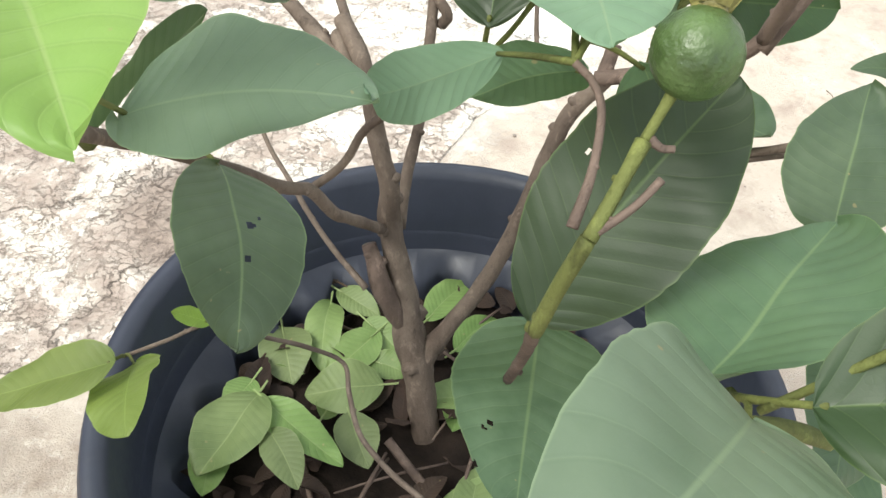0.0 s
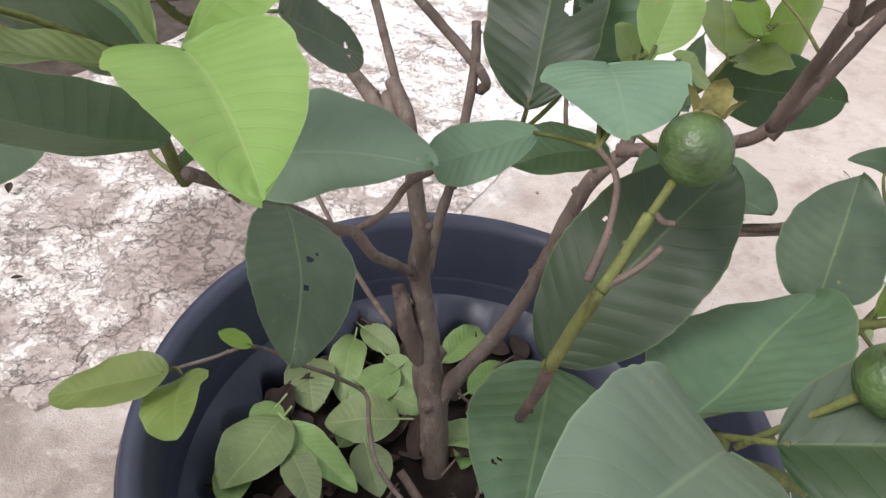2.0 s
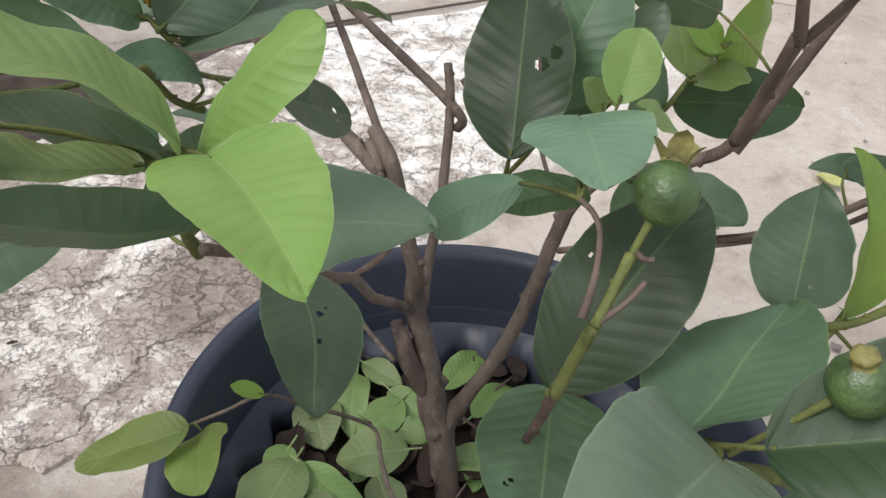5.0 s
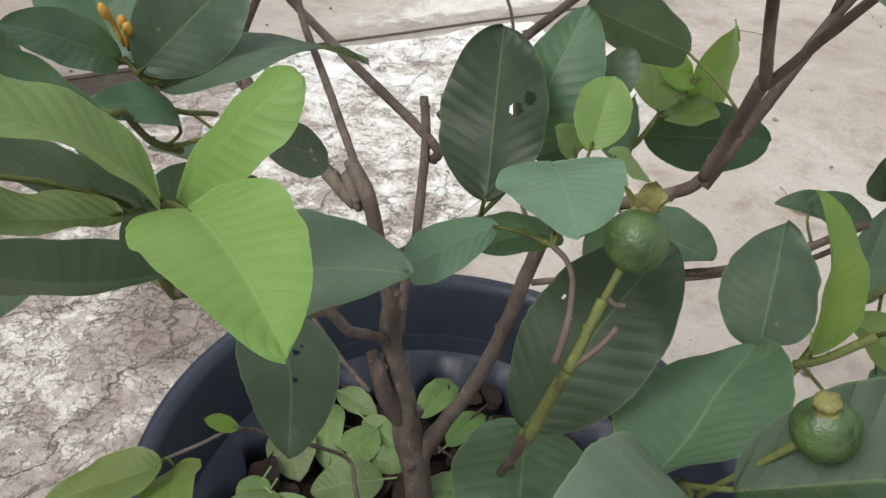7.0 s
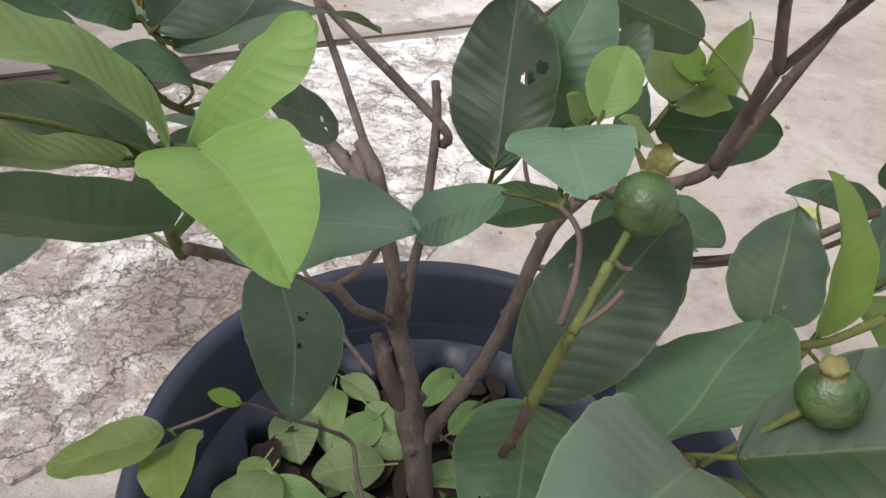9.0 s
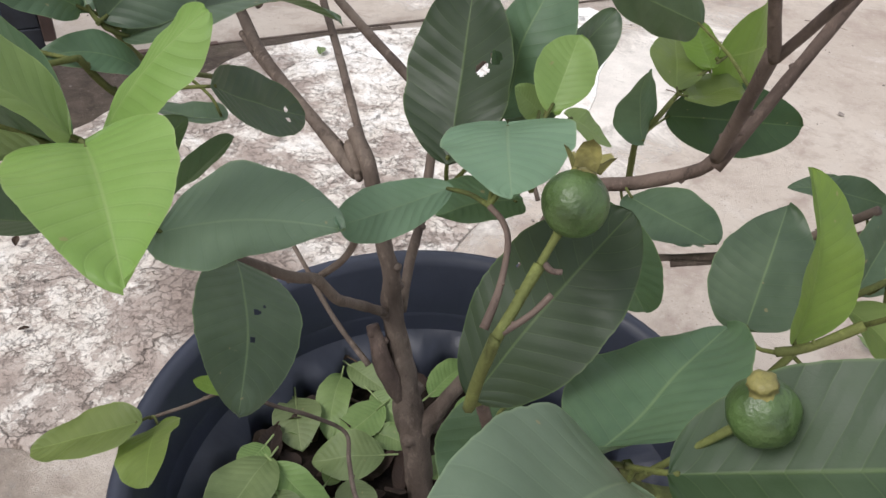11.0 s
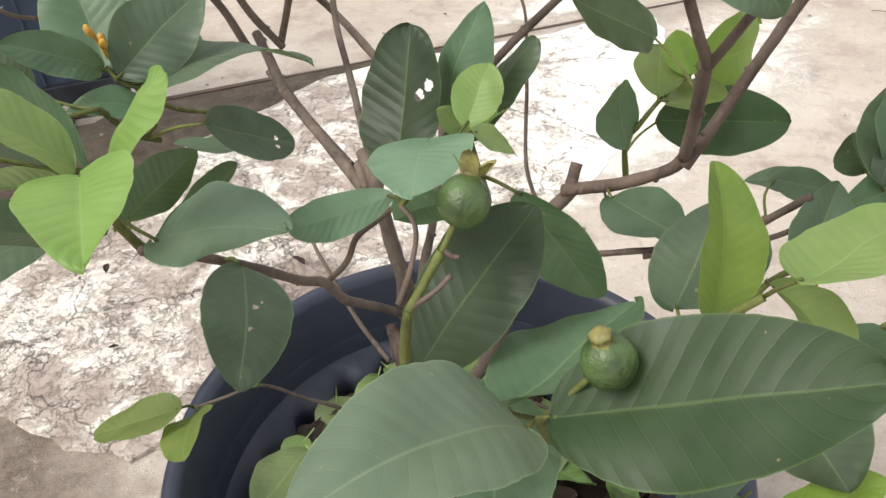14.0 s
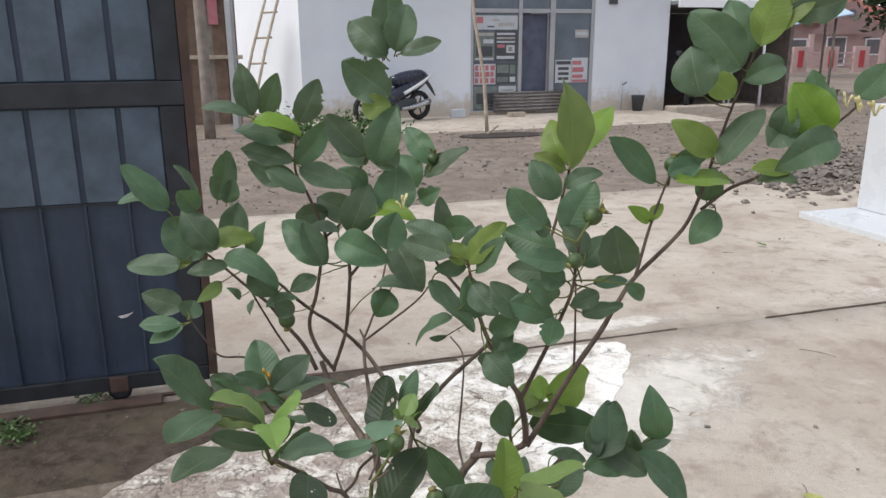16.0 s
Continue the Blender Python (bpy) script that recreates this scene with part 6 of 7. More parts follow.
leaf((0.312, 0.046, 0.803), (0.380, 0.144, 0.807), 0.088, (-0.82, 0.57, -0.05), M_MID, 0.25, (), -0.15, 0.95)
leaf((0.305, 0.031, 0.798), (0.290, 0.078, 0.824), 0.038, (-0.12, 0.46, -0.88), M_MID, 0.25, (), 0.01, 1.00)
leaf((0.282, 0.003, 0.781), (0.344, 0.055, 0.774), 0.053, (0.14, -0.03, 0.99), M_MID, 0.25, (), -0.01, 0.95)
leaf((0.279, 0.046, 0.739), (0.415, 0.064, 0.735), 0.072, (0.13, -0.85, 0.51), M_SHADELEAF, 0.25, (), 0.01, 1.00)
leaf((0.252, -0.025, 0.745), (0.239, -0.035, 0.818), 0.051, (-0.69, 0.72, -0.02), M_LEAF, 0.25, (), 0.09, 1.00)
leaf((0.237, -0.097, 0.735), (0.290, -0.179, 0.757), 0.058, (-0.39, -0.01, 0.92), M_LEAF, 0.2, (), 0.00, 1.00)
leaf((0.246, -0.079, 0.699), (0.320, -0.073, 0.689), 0.038, (0.14, -0.09, 0.99), M_LEAF)
leaf((0.173, -0.278, 0.854), (0.230, -0.270, 0.764), 0.051, (-0.11, -0.98, -0.16), M_LEAF, 0.3, (), 0.02, 0.95)
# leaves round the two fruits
leaf((0.130, -0.393, 0.804), (0.189, -0.350, 0.892), 0.064, (-0.33, -0.74, 0.59), M_SHADELEAF, 0.2, [(0.15, 0.55, 0.018)], 0.00, 1.05)
leaf((0.182, -0.431, 0.824), (0.247, -0.352, 0.833), 0.079, (-0.41, 0.25, 0.88), M_LEAF, 0.3, (), -0.02, 0.95)
leaf((0.275, -0.309, 0.794), (0.308, -0.221, 0.824), 0.060, (0.14, 0.27, -0.95), M_LEAF, 0.3, (), 0.03, 0.95)
leaf((0.155, -0.285, 0.681), (0.162, -0.328, 0.524), 0.108, (0.17, 0.95, -0.26), M_LEAF, 0.15, [(0.25, 0.61, 0.02), (0.2, 0.65, 0.018), (0.025, 0.83, 0.02)], 0.08, 0.90)
leaf((0.196, -0.443, 0.826), (0.117, -0.538, 0.872), 0.071, (0.31, 0.20, 0.93), M_SHEENLEAF, 0.35, (), 0.14, 0.95)
leaf((0.207, -0.449, 0.843), (0.324, -0.479, 0.919), 0.074, (-0.57, -0.34, 0.75), M_SHADELEAF, 0.25, (), -0.01, 1.00)
leaf((0.292, -0.329, 0.807), (0.286, -0.278, 0.884), 0.054, (0.62, -0.63, 0.47), M_MID, 0.5, (), 0.10, 0.95)
leaf((0.332, -0.228, 0.755), (0.338, -0.203, 0.792), 0.033, (-0.18, -0.80, 0.57), M_LEAF)
leaf((0.327, -0.351, 0.857), (0.400, -0.275, 0.857), 0.062, (-0.20, 0.19, 0.96), M_YOUNG, 0.3, (), -0.04, 0.95)
leaf((0.334, -0.283, 0.800), (0.379, -0.335, 0.782), 0.047, (0.78, 0.59, 0.22), M_YOUNG, 0.3, (), 0.08, 0.95)
leaf((0.335, -0.442, 0.910), (0.402, -0.418, 0.872), 0.055, (-0.56, 0.38, -0.74), M_YOUNG, 0.3, (), 0.05, 0.95)
leaf((0.362, -0.239, 0.775), (0.386, -0.196, 0.826), 0.048, (0.32, -0.79, 0.52), M_LEAF, 0.3, (), 0.03, 0.95)
leaf((0.418, -0.191, 0.819), (0.443, -0.138, 0.891), 0.065, (-0.24, -0.74, 0.62), M_LEAF)
leaf((0.428, -0.164, 0.820), (0.493, -0.178, 0.794), 0.045, (-0.04, -0.92, 0.39), M_LEAF)
leaf((0.382, -0.146, 0.789), (0.338, -0.150, 0.798), 0.023, (0.21, -0.55, 0.81), M_LEAF)
leaf((0.415, -0.190, 0.822), (0.420, -0.170, 0.851), 0.019, (-0.26, -0.77, 0.58), M_LEAF)
leaf((0.340, -0.303, 0.744), (0.393, -0.356, 0.696), 0.076, (0.49, 0.80, -0.36), M_LEAF, 0.25, (), 0.01, 0.95)
leaf((0.327, -0.315, 0.726), (0.292, -0.387, 0.702), 0.060, (-0.33, 0.44, -0.84), M_LEAF, 0.25, (), 0.03, 0.95)
leaf((0.390, -0.256, 0.731), (0.443, -0.261, 0.701), 0.058, (0.12, -0.89, 0.44), M_LEAF)
leaf((0.359, -0.354, 0.662), (0.419, -0.342, 0.696), 0.035, (-0.49, 0.03, 0.87), M_MID)
leaf((0.334, -0.353, 0.672), (0.293, -0.382, 0.640), 0.049, (-0.13, -0.63, 0.76), M_LEAF)
# crown over the gate side
leaf((-0.375, -0.082, 1.146), (-0.440, -0.099, 1.237), 0.057, (0.78, -0.36, 0.50), M_LEAF)
leaf((-0.385, -0.058, 1.154), (-0.459, -0.104, 1.170), 0.044, (0.34, -0.25, 0.91), M_LEAF)
leaf((-0.336, -0.053, 1.150), (-0.354, -0.055, 1.229), 0.041, (0.94, 0.22, 0.25), M_LEAF)
leaf((-0.281, -0.064, 1.166), (-0.259, -0.054, 1.255), 0.047, (0.49, -0.87, 0.11), M_LEAF)
leaf((-0.265, -0.060, 1.161), (-0.249, -0.061, 1.204), 0.034, (0.43, -0.90, -0.06), M_LEAF)
leaf((-0.315, -0.081, 1.149), (-0.332, -0.106, 1.189), 0.043, (0.70, -0.70, -0.09), M_LEAF)
leaf((-0.310, -0.083, 1.061), (-0.389, -0.073, 1.133), 0.075, (0.33, -0.82, 0.46), M_LEAF)
leaf((-0.279, -0.086, 1.079), (-0.329, -0.105, 1.154), 0.063, (0.53, -0.82, 0.21), M_LEAF)
leaf((-0.271, -0.043, 1.071), (-0.275, -0.006, 1.151), 0.055, (0.48, -0.79, 0.38), M_LEAF)
leaf((-0.317, -0.067, 1.078), (-0.224, -0.040, 1.090), 0.051, (-0.02, -0.65, 0.76), M_MID)
leaf((-0.347, -0.047, 1.078), (-0.374, -0.093, 1.074), 0.026, (0.18, -0.25, 0.95), M_LEAF)
leaf((-0.248, -0.027, 1.051), (-0.215, -0.014, 1.120), 0.040, (-0.23, -0.94, 0.23), M_LEAF)
leaf((-0.263, -0.080, 1.070), (-0.155, -0.095, 1.040), 0.056, (0.22, -0.40, 0.89), M_LEAF)
leaf((-0.226, -0.070, 1.036), (-0.171, -0.068, 0.996), 0.047, (0.41, -0.85, 0.33), M_LEAF)
leaf((-0.335, -0.116, 1.054), (-0.429, -0.144, 1.060), 0.050, (0.22, -0.63, 0.74), M_LEAF)
leaf((-0.330, -0.078, 1.056), (-0.375, -0.112, 1.048), 0.028, (0.27, -0.66, 0.70), M_MID)
leaf((-0.276, -0.083, 1.017), (-0.286, -0.138, 1.001), 0.026, (0.69, -0.55, 0.48), M_YOUNG)
leaf((-0.222, -0.113, 0.998), (-0.233, -0.129, 1.025), 0.017, (0.96, -0.17, 0.22), M_LEAF)
leaf((-0.219, -0.068, 0.984), (-0.218, -0.096, 0.965), 0.015, (-0.35, -0.68, 0.64), M_LEAF)
leaf((-0.262, -0.077, 1.049), (-0.325, -0.115, 1.039), 0.038, (0.08, -0.63, 0.77), M_LEAF)
leaf((-0.139, -0.073, 0.965), (-0.169, -0.089, 0.989), 0.035, (0.64, -0.75, 0.16), M_LEAF)
leaf((-0.201, -0.062, 0.967), (-0.145, -0.040, 0.986), 0.032, (-0.12, -0.49, 0.87), M_LEAF)
leaf((-0.256, -0.232, 1.021), (-0.320, -0.253, 1.047), 0.043, (0.53, -0.79, 0.32), M_LEAF)
leaf((-0.245, -0.241, 1.008), (-0.239, -0.224, 1.032), 0.039, (0.40, -0.92, 0.02), M_LEAF)
leaf((-0.252, -0.251, 0.998), (-0.317, -0.268, 0.997), 0.033, (0.19, -0.49, 0.85), M_LEAF)
leaf((-0.246, -0.252, 0.997), (-0.306, -0.267, 0.971), 0.034, (-0.10, -0.80, 0.59), M_LEAF)
# tall shoots over the middle
leaf((-0.165, -0.129, 1.325), (-0.173, -0.140, 1.408), 0.042, (0.47, -0.88, 0.08), M_LEAF)
leaf((-0.154, -0.110, 1.323), (-0.115, -0.125, 1.395), 0.039, (0.25, -0.96, -0.12), M_LEAF)
leaf((-0.078, -0.135, 1.316), (-0.044, -0.131, 1.384), 0.045, (0.46, -0.86, 0.23), M_LEAF)
leaf((-0.150, -0.166, 1.326), (-0.222, -0.183, 1.354), 0.039, (0.41, -0.31, 0.86), M_LEAF)
leaf((-0.140, -0.171, 1.321), (-0.065, -0.158, 1.311), 0.038, (0.21, -0.47, 0.86), M_MID)
leaf((-0.106, -0.118, 1.283), (-0.191, -0.141, 1.308), 0.046, (0.33, -0.68, 0.65), M_LEAF)
leaf((-0.102, -0.110, 1.285), (-0.119, -0.130, 1.296), 0.019, (0.73, -0.69, -0.03), M_LEAF)
leaf((-0.093, -0.122, 1.247), (-0.037, -0.121, 1.319), 0.042, (0.29, -0.94, 0.18), M_LEAF)
leaf((-0.094, -0.129, 1.252), (-0.174, -0.157, 1.279), 0.045, (0.39, -0.61, 0.69), M_LEAF)
leaf((-0.098, -0.115, 1.218), (-0.183, -0.118, 1.245), 0.045, (0.16, -0.83, 0.53), M_LEAF)
leaf((-0.082, -0.135, 1.243), (0.007, -0.136, 1.219), 0.045, (0.31, -0.69, 0.65), M_LEAF)
leaf((-0.061, -0.163, 1.209), (-0.125, -0.169, 1.245), 0.036, (0.41, -0.58, 0.70), M_LEAF)
leaf((0.049, -0.072, 1.416), (-0.019, -0.059, 1.477), 0.058, (0.03, -0.95, 0.30), M_LEAF)
leaf((0.047, -0.057, 1.429), (0.044, -0.052, 1.534), 0.056, (0.30, -0.95, 0.10), M_LEAF)
leaf((0.070, -0.086, 1.425), (0.086, -0.065, 1.499), 0.050, (0.35, -0.91, 0.24), M_LEAF)
leaf((0.086, -0.111, 1.422), (0.146, -0.102, 1.446), 0.033, (-0.10, -0.79, 0.60), M_LEAF)
leaf((0.069, -0.116, 1.359), (0.003, -0.145, 1.412), 0.069, (0.39, -0.92, 0.00), M_LEAF)
leaf((0.074, -0.126, 1.344), (0.021, -0.127, 1.342), 0.041, (0.15, -0.99, 0.08), M_MID)
leaf((0.028, -0.127, 1.266), (-0.027, -0.145, 1.331), 0.047, (0.38, -0.92, 0.09), M_LEAF)
leaf((0.023, -0.109, 1.248), (-0.035, -0.098, 1.307), 0.052, (0.15, -0.92, 0.35), M_LEAF)
leaf((0.048, -0.133, 1.254), (0.085, -0.133, 1.345), 0.055, (0.31, -0.94, 0.12), M_LEAF)
leaf((0.065, -0.118, 1.168), (0.070, -0.091, 1.251), 0.070, (0.31, -0.88, 0.37), M_LEAF)
leaf((0.007, -0.095, 1.159), (-0.090, -0.076, 1.188), 0.050, (0.14, -0.94, 0.31), M_LEAF)
leaf((0.004, -0.141, 1.141), (0.035, -0.132, 1.219), 0.057, (0.30, -0.95, 0.09), M_LEAF)
leaf((-0.017, -0.136, 1.139), (-0.080, -0.124, 1.140), 0.028, (0.08, -0.42, 0.90), M_LEAF)
leaf((-0.053, -0.112, 1.075), (-0.131, -0.113, 1.150), 0.061, (0.47, -0.86, 0.18), M_LEAF)
leaf((-0.036, -0.166, 1.090), (-0.069, -0.162, 1.161), 0.040, (0.75, -0.64, 0.19), M_LEAF)
leaf((-0.015, -0.148, 1.130), (0.074, -0.169, 1.106), 0.057, (0.15, -0.93, 0.34), M_LEAF)
leaf((0.014, -0.112, 1.160), (0.112, -0.142, 1.178), 0.045, (-0.08, -0.51, 0.86), M_MID)
leaf((0.078, -0.172, 1.125), (0.093, -0.168, 1.184), 0.055, (0.26, -0.96, 0.06), M_LEAF)
leaf((-0.051, -0.159, 1.068), (-0.092, -0.175, 1.044), 0.030, (0.34, -0.90, 0.27), M_LEAF)
leaf((-0.059, -0.083, 1.160), (-0.122, -0.087, 1.147), 0.040, (0.23, -0.95, 0.19), M_LEAF)
leaf((0.073, -0.105, 1.242), (0.029, -0.103, 1.290), 0.046, (0.24, -0.94, 0.23), M_LEAF)
leaf((0.018, -0.094, 1.209), (-0.022, -0.115, 1.239), 0.038, (0.63, -0.77, -0.04), M_LEAF)
flower((0.100, -0.159, 1.201), M_BUD, 4)
leaf((0.072, 0.133, 1.213), (0.006, 0.163, 1.280), 0.048, (0.15, -0.95, 0.27), M_LEAF)
leaf((0.052, 0.130, 1.191), (0.136, 0.125, 1.250), 0.049, (-0.18, -0.65, 0.73), M_LEAF)
leaf((0.051, 0.089, 1.176), (0.005, 0.097, 1.235), 0.056, (0.31, -0.94, 0.12), M_LEAF)
leaf((0.062, 0.058, 1.160), (0.109, 0.042, 1.184), 0.037, (0.23, -0.95, 0.19), M_LEAF)
leaf((0.019, 0.043, 1.076), (0.083, -0.019, 1.012), 0.065, (0.12, -0.85, 0.52), M_LEAF)
leaf((0.010, 0.030, 0.987), (-0.008, -0.001, 0.946), 0.055, (0.41, -0.71, 0.58), M_LEAF)
leaf((-0.027, 0.044, 0.982), (0.052, 0.011, 1.012), 0.037, (-0.31, -0.30, 0.90), M_LEAF)
leaf((0.126, 0.009, 1.122), (0.190, -0.035, 1.138), 0.044, (-0.19, -0.96, 0.20), M_LEAF)
leaf((0.121, 0.013, 1.100), (0.111, 0.026, 1.173), 0.039, (0.72, -0.69, 0.12), M_LEAF)
# rosettes on the limb's left fork
leaf((0.207, -0.268, 1.152), (0.123, -0.226, 1.157), 0.038, (0.11, -0.95, 0.30), M_LEAF)
leaf((0.198, -0.231, 1.158), (0.124, -0.217, 1.178), 0.038, (0.58, -0.65, 0.49), M_LEAF)
leaf((0.228, -0.263, 1.141), (0.287, -0.286, 1.207), 0.039, (-0.33, -0.80, 0.49), M_MID)
leaf((0.227, -0.258, 1.140), (0.197, -0.265, 1.165), 0.030, (0.62, -0.78, -0.08), M_MID)
leaf((0.223, -0.231, 1.128), (0.237, -0.216, 1.185), 0.035, (0.24, -0.84, 0.48), M_LEAF)
leaf((0.224, -0.252, 1.132), (0.177, -0.246, 1.123), 0.026, (0.40, -0.87, 0.30), M_LEAF)
leaf((0.243, -0.277, 1.133), (0.287, -0.306, 1.193), 0.033, (-0.53, -0.77, 0.35), M_LEAF)
leaf((0.235, -0.264, 1.111), (0.278, -0.290, 1.076), 0.038, (0.02, -0.88, 0.48), M_LEAF)
leaf((0.243, -0.246, 1.055), (0.227, -0.255, 1.120), 0.038, (0.31, -0.95, -0.06), M_LEAF)
leaf((0.172, -0.264, 1.110), (0.245, -0.282, 1.049), 0.049, (0.72, -0.27, 0.63), M_LEAF)
leaf((0.273, -0.263, 1.075), (0.231, -0.276, 1.101), 0.039, (0.59, -0.81, 0.07), M_LEAF)
leaf((0.263, -0.266, 1.041), (0.309, -0.289, 1.078), 0.034, (-0.29, -0.95, 0.09), M_LEAF)
leaf((0.273, -0.270, 1.015), (0.289, -0.252, 1.046), 0.030, (0.26, -0.76, 0.59), M_LEAF)
leaf((0.262, -0.254, 1.004), (0.314, -0.244, 1.012), 0.032, (0.23, -0.89, 0.40), M_LEAF)
leaf((0.261, -0.288, 1.016), (0.302, -0.304, 0.982), 0.042, (0.09, -0.88, 0.46), M_LEAF)
leaf((0.209, -0.278, 1.064), (0.148, -0.271, 1.016), 0.035, (-0.47, -0.31, 0.83), M_LEAF)
leaf((0.198, -0.264, 1.027), (0.169, -0.255, 1.018), 0.013, (-0.13, -0.52, 0.85), M_LEAF)
# leaves and fruits on its right fork
leaf((0.353, -0.126, 1.254), (0.340, -0.101, 1.388), 0.069, (0.79, -0.59, 0.14), M_MID)
leaf((0.366, -0.087, 1.274), (0.401, -0.025, 1.350), 0.049, (-0.22, -0.79, 0.57), M_MID)
leaf((0.342, -0.097, 1.258), (0.314, -0.076, 1.327), 0.045, (0.03, -0.96, 0.28), M_MID)
leaf((0.343, -0.101, 1.249), (0.294, -0.101, 1.272), 0.030, (0.11, -0.98, 0.15), M_MID)
leaf((0.337, -0.146, 1.214), (0.297, -0.146, 1.270), 0.045, (0.16, -0.98, 0.10), M_LEAF)
leaf((0.347, -0.132, 1.229), (0.398, -0.132, 1.256), 0.030, (-0.37, -0.82, 0.44), M_LEAF)
leaf((0.344, -0.351, 1.220), (0.302, -0.360, 1.267), 0.041, (0.32, -0.95, -0.00), M_LEAF)
leaf((0.351, -0.332, 1.219), (0.329, -0.334, 1.215), 0.030, (0.19, -0.95, 0.25), M_LEAF)
leaf((0.365, -0.278, 1.195), (0.398, -0.260, 1.262), 0.051, (0.06, -0.97, 0.22), M_LEAF)
leaf((0.353, -0.285, 1.175), (0.277, -0.268, 1.192), 0.048, (0.05, -0.96, 0.27), M_LEAF)
leaf((0.366, -0.282, 1.135), (0.291, -0.297, 1.148), 0.040, (0.40, -0.79, 0.46), M_LEAF)
leaf((0.378, -0.332, 1.173), (0.312, -0.358, 1.185), 0.037, (0.41, -0.51, 0.76), M_LEAF)
leaf((0.441, -0.292, 1.150), (0.428, -0.317, 1.219), 0.051, (0.08, -0.99, -0.08), M_LEAF)
leaf((0.390, -0.295, 1.157), (0.419, -0.260, 1.191), 0.036, (0.21, -0.85, 0.49), M_LEAF)
leaf((0.403, -0.271, 1.127), (0.448, -0.246, 1.129), 0.024, (-0.07, -0.66, 0.75), M_LEAF)
leaf((0.391, -0.291, 1.088), (0.443, -0.255, 1.094), 0.030, (0.06, -0.56, 0.82), M_LEAF)
leaf((0.447, -0.298, 1.139), (0.471, -0.287, 1.113), 0.021, (0.14, -0.97, 0.18), M_LEAF)
leaf((0.293, -0.289, 1.099), (0.354, -0.279, 1.076), 0.042, (0.31, -0.91, 0.27), M_LEAF)
leaf((0.355, -0.297, 1.083), (0.348, -0.304, 1.045), 0.034, (0.11, -0.86, 0.49), M_LEAF)
leaf((0.371, -0.339, 1.145), (0.341, -0.341, 1.161), 0.032, (0.08, -0.95, 0.30), M_LEAF)
leaf((0.413, -0.305, 1.124), (0.378, -0.317, 1.110), 0.026, (0.04, -0.95, 0.32), M_LEAF)
leaf((0.315, -0.286, 1.077), (0.268, -0.292, 1.124), 0.039, (0.35, -0.93, 0.13), M_LEAF)
leaf((0.396, -0.308, 1.177), (0.365, -0.306, 1.212), 0.033, (-0.05, -0.93, 0.36), M_LEAF)
leaf((0.357, -0.300, 1.111), (0.327, -0.326, 1.139), 0.033, (0.57, -0.82, -0.02), M_LEAF)
leaf((0.259, -0.083, 0.879), (0.189, -0.007, 0.882), 0.062, (0.72, 0.66, 0.21), M_LEAF, 0.25, (), -0.00, 0.95)
# cluster low on the road side
leaf((0.434, -0.173, 0.821), (0.427, -0.143, 0.896), 0.056, (0.01, -0.92, 0.38), M_LEAF)
leaf((0.504, -0.126, 0.828), (0.490, -0.128, 0.916), 0.051, (0.04, -1.00, -0.03), M_LEAF)
leaf((0.480, -0.138, 0.807), (0.529, -0.106, 0.820), 0.031, (-0.12, -0.21, 0.97), M_LEAF)
leaf((0.475, -0.145, 0.813), (0.466, -0.149, 0.852), 0.027, (0.12, -0.99, -0.12), M_LEAF)
leaf((0.475, -0.149, 0.813), (0.406, -0.194, 0.805), 0.059, (0.38, -0.70, 0.60), M_LEAF)
leaf((0.478, -0.167, 0.824), (0.566, -0.153, 0.747), 0.060, (0.61, -0.50, 0.61), M_LEAF)
leaf((0.480, -0.146, 0.804), (0.540, -0.154, 0.747), 0.042, (0.60, -0.38, 0.70), M_LEAF)
leaf((0.348, -0.165, 0.806), (0.400, -0.166, 0.798), 0.027, (0.11, -0.67, 0.73), M_LEAF)
leaf((0.418, -0.150, 0.807), (0.403, -0.139, 0.834), 0.037, (0.06, -0.91, 0.42), M_LEAF)
# long limb towards the pillar
leaf((0.479, 0.010, 1.218), (0.412, -0.056, 1.296), 0.051, (0.52, -0.80, 0.30), M_LEAF)
leaf((0.501, 0.029, 1.236), (0.562, 0.037, 1.271), 0.035, (-0.02, -0.98, 0.18), M_LEAF)
leaf((0.497, 0.005, 1.233), (0.547, 0.012, 1.249), 0.040, (-0.07, -0.99, 0.16), M_LEAF)
leaf((0.474, 0.007, 1.153), (0.442, -0.037, 1.184), 0.024, (0.61, -0.78, 0.14), M_MID)
leaf((0.474, 0.007, 1.153), (0.494, 0.022, 1.181), 0.021, (0.02, -0.96, 0.29), M_MID)
leaf((0.581, 0.049, 1.165), (0.539, 0.008, 1.116), 0.048, (0.16, -0.80, 0.57), M_LEAF)
leaf((0.563, 0.058, 1.181), (0.569, 0.053, 1.236), 0.045, (-0.11, -0.99, 0.11), M_LEAF)
leaf((0.595, 0.046, 1.220), (0.507, -0.005, 1.218), 0.051, (0.19, -0.39, 0.90), M_MID)
leaf((0.576, 0.015, 1.248), (0.640, 0.060, 1.333), 0.060, (-0.45, -0.56, 0.69), M_LEAF)
leaf((0.573, 0.038, 1.264), (0.496, 0.010, 1.317), 0.048, (0.35, -0.92, 0.18), M_MID)
leaf((0.538, 0.008, 1.355), (0.518, 0.015, 1.432), 0.071, (-0.08, -0.99, 0.07), M_LEAF)
leaf((0.596, 0.034, 1.397), (0.513, 0.034, 1.482), 0.072, (-0.05, -1.00, -0.05), M_LEAF)
leaf((0.611, 0.045, 1.422), (0.570, 0.070, 1.505), 0.058, (-0.22, -0.96, 0.17), M_LEAF)
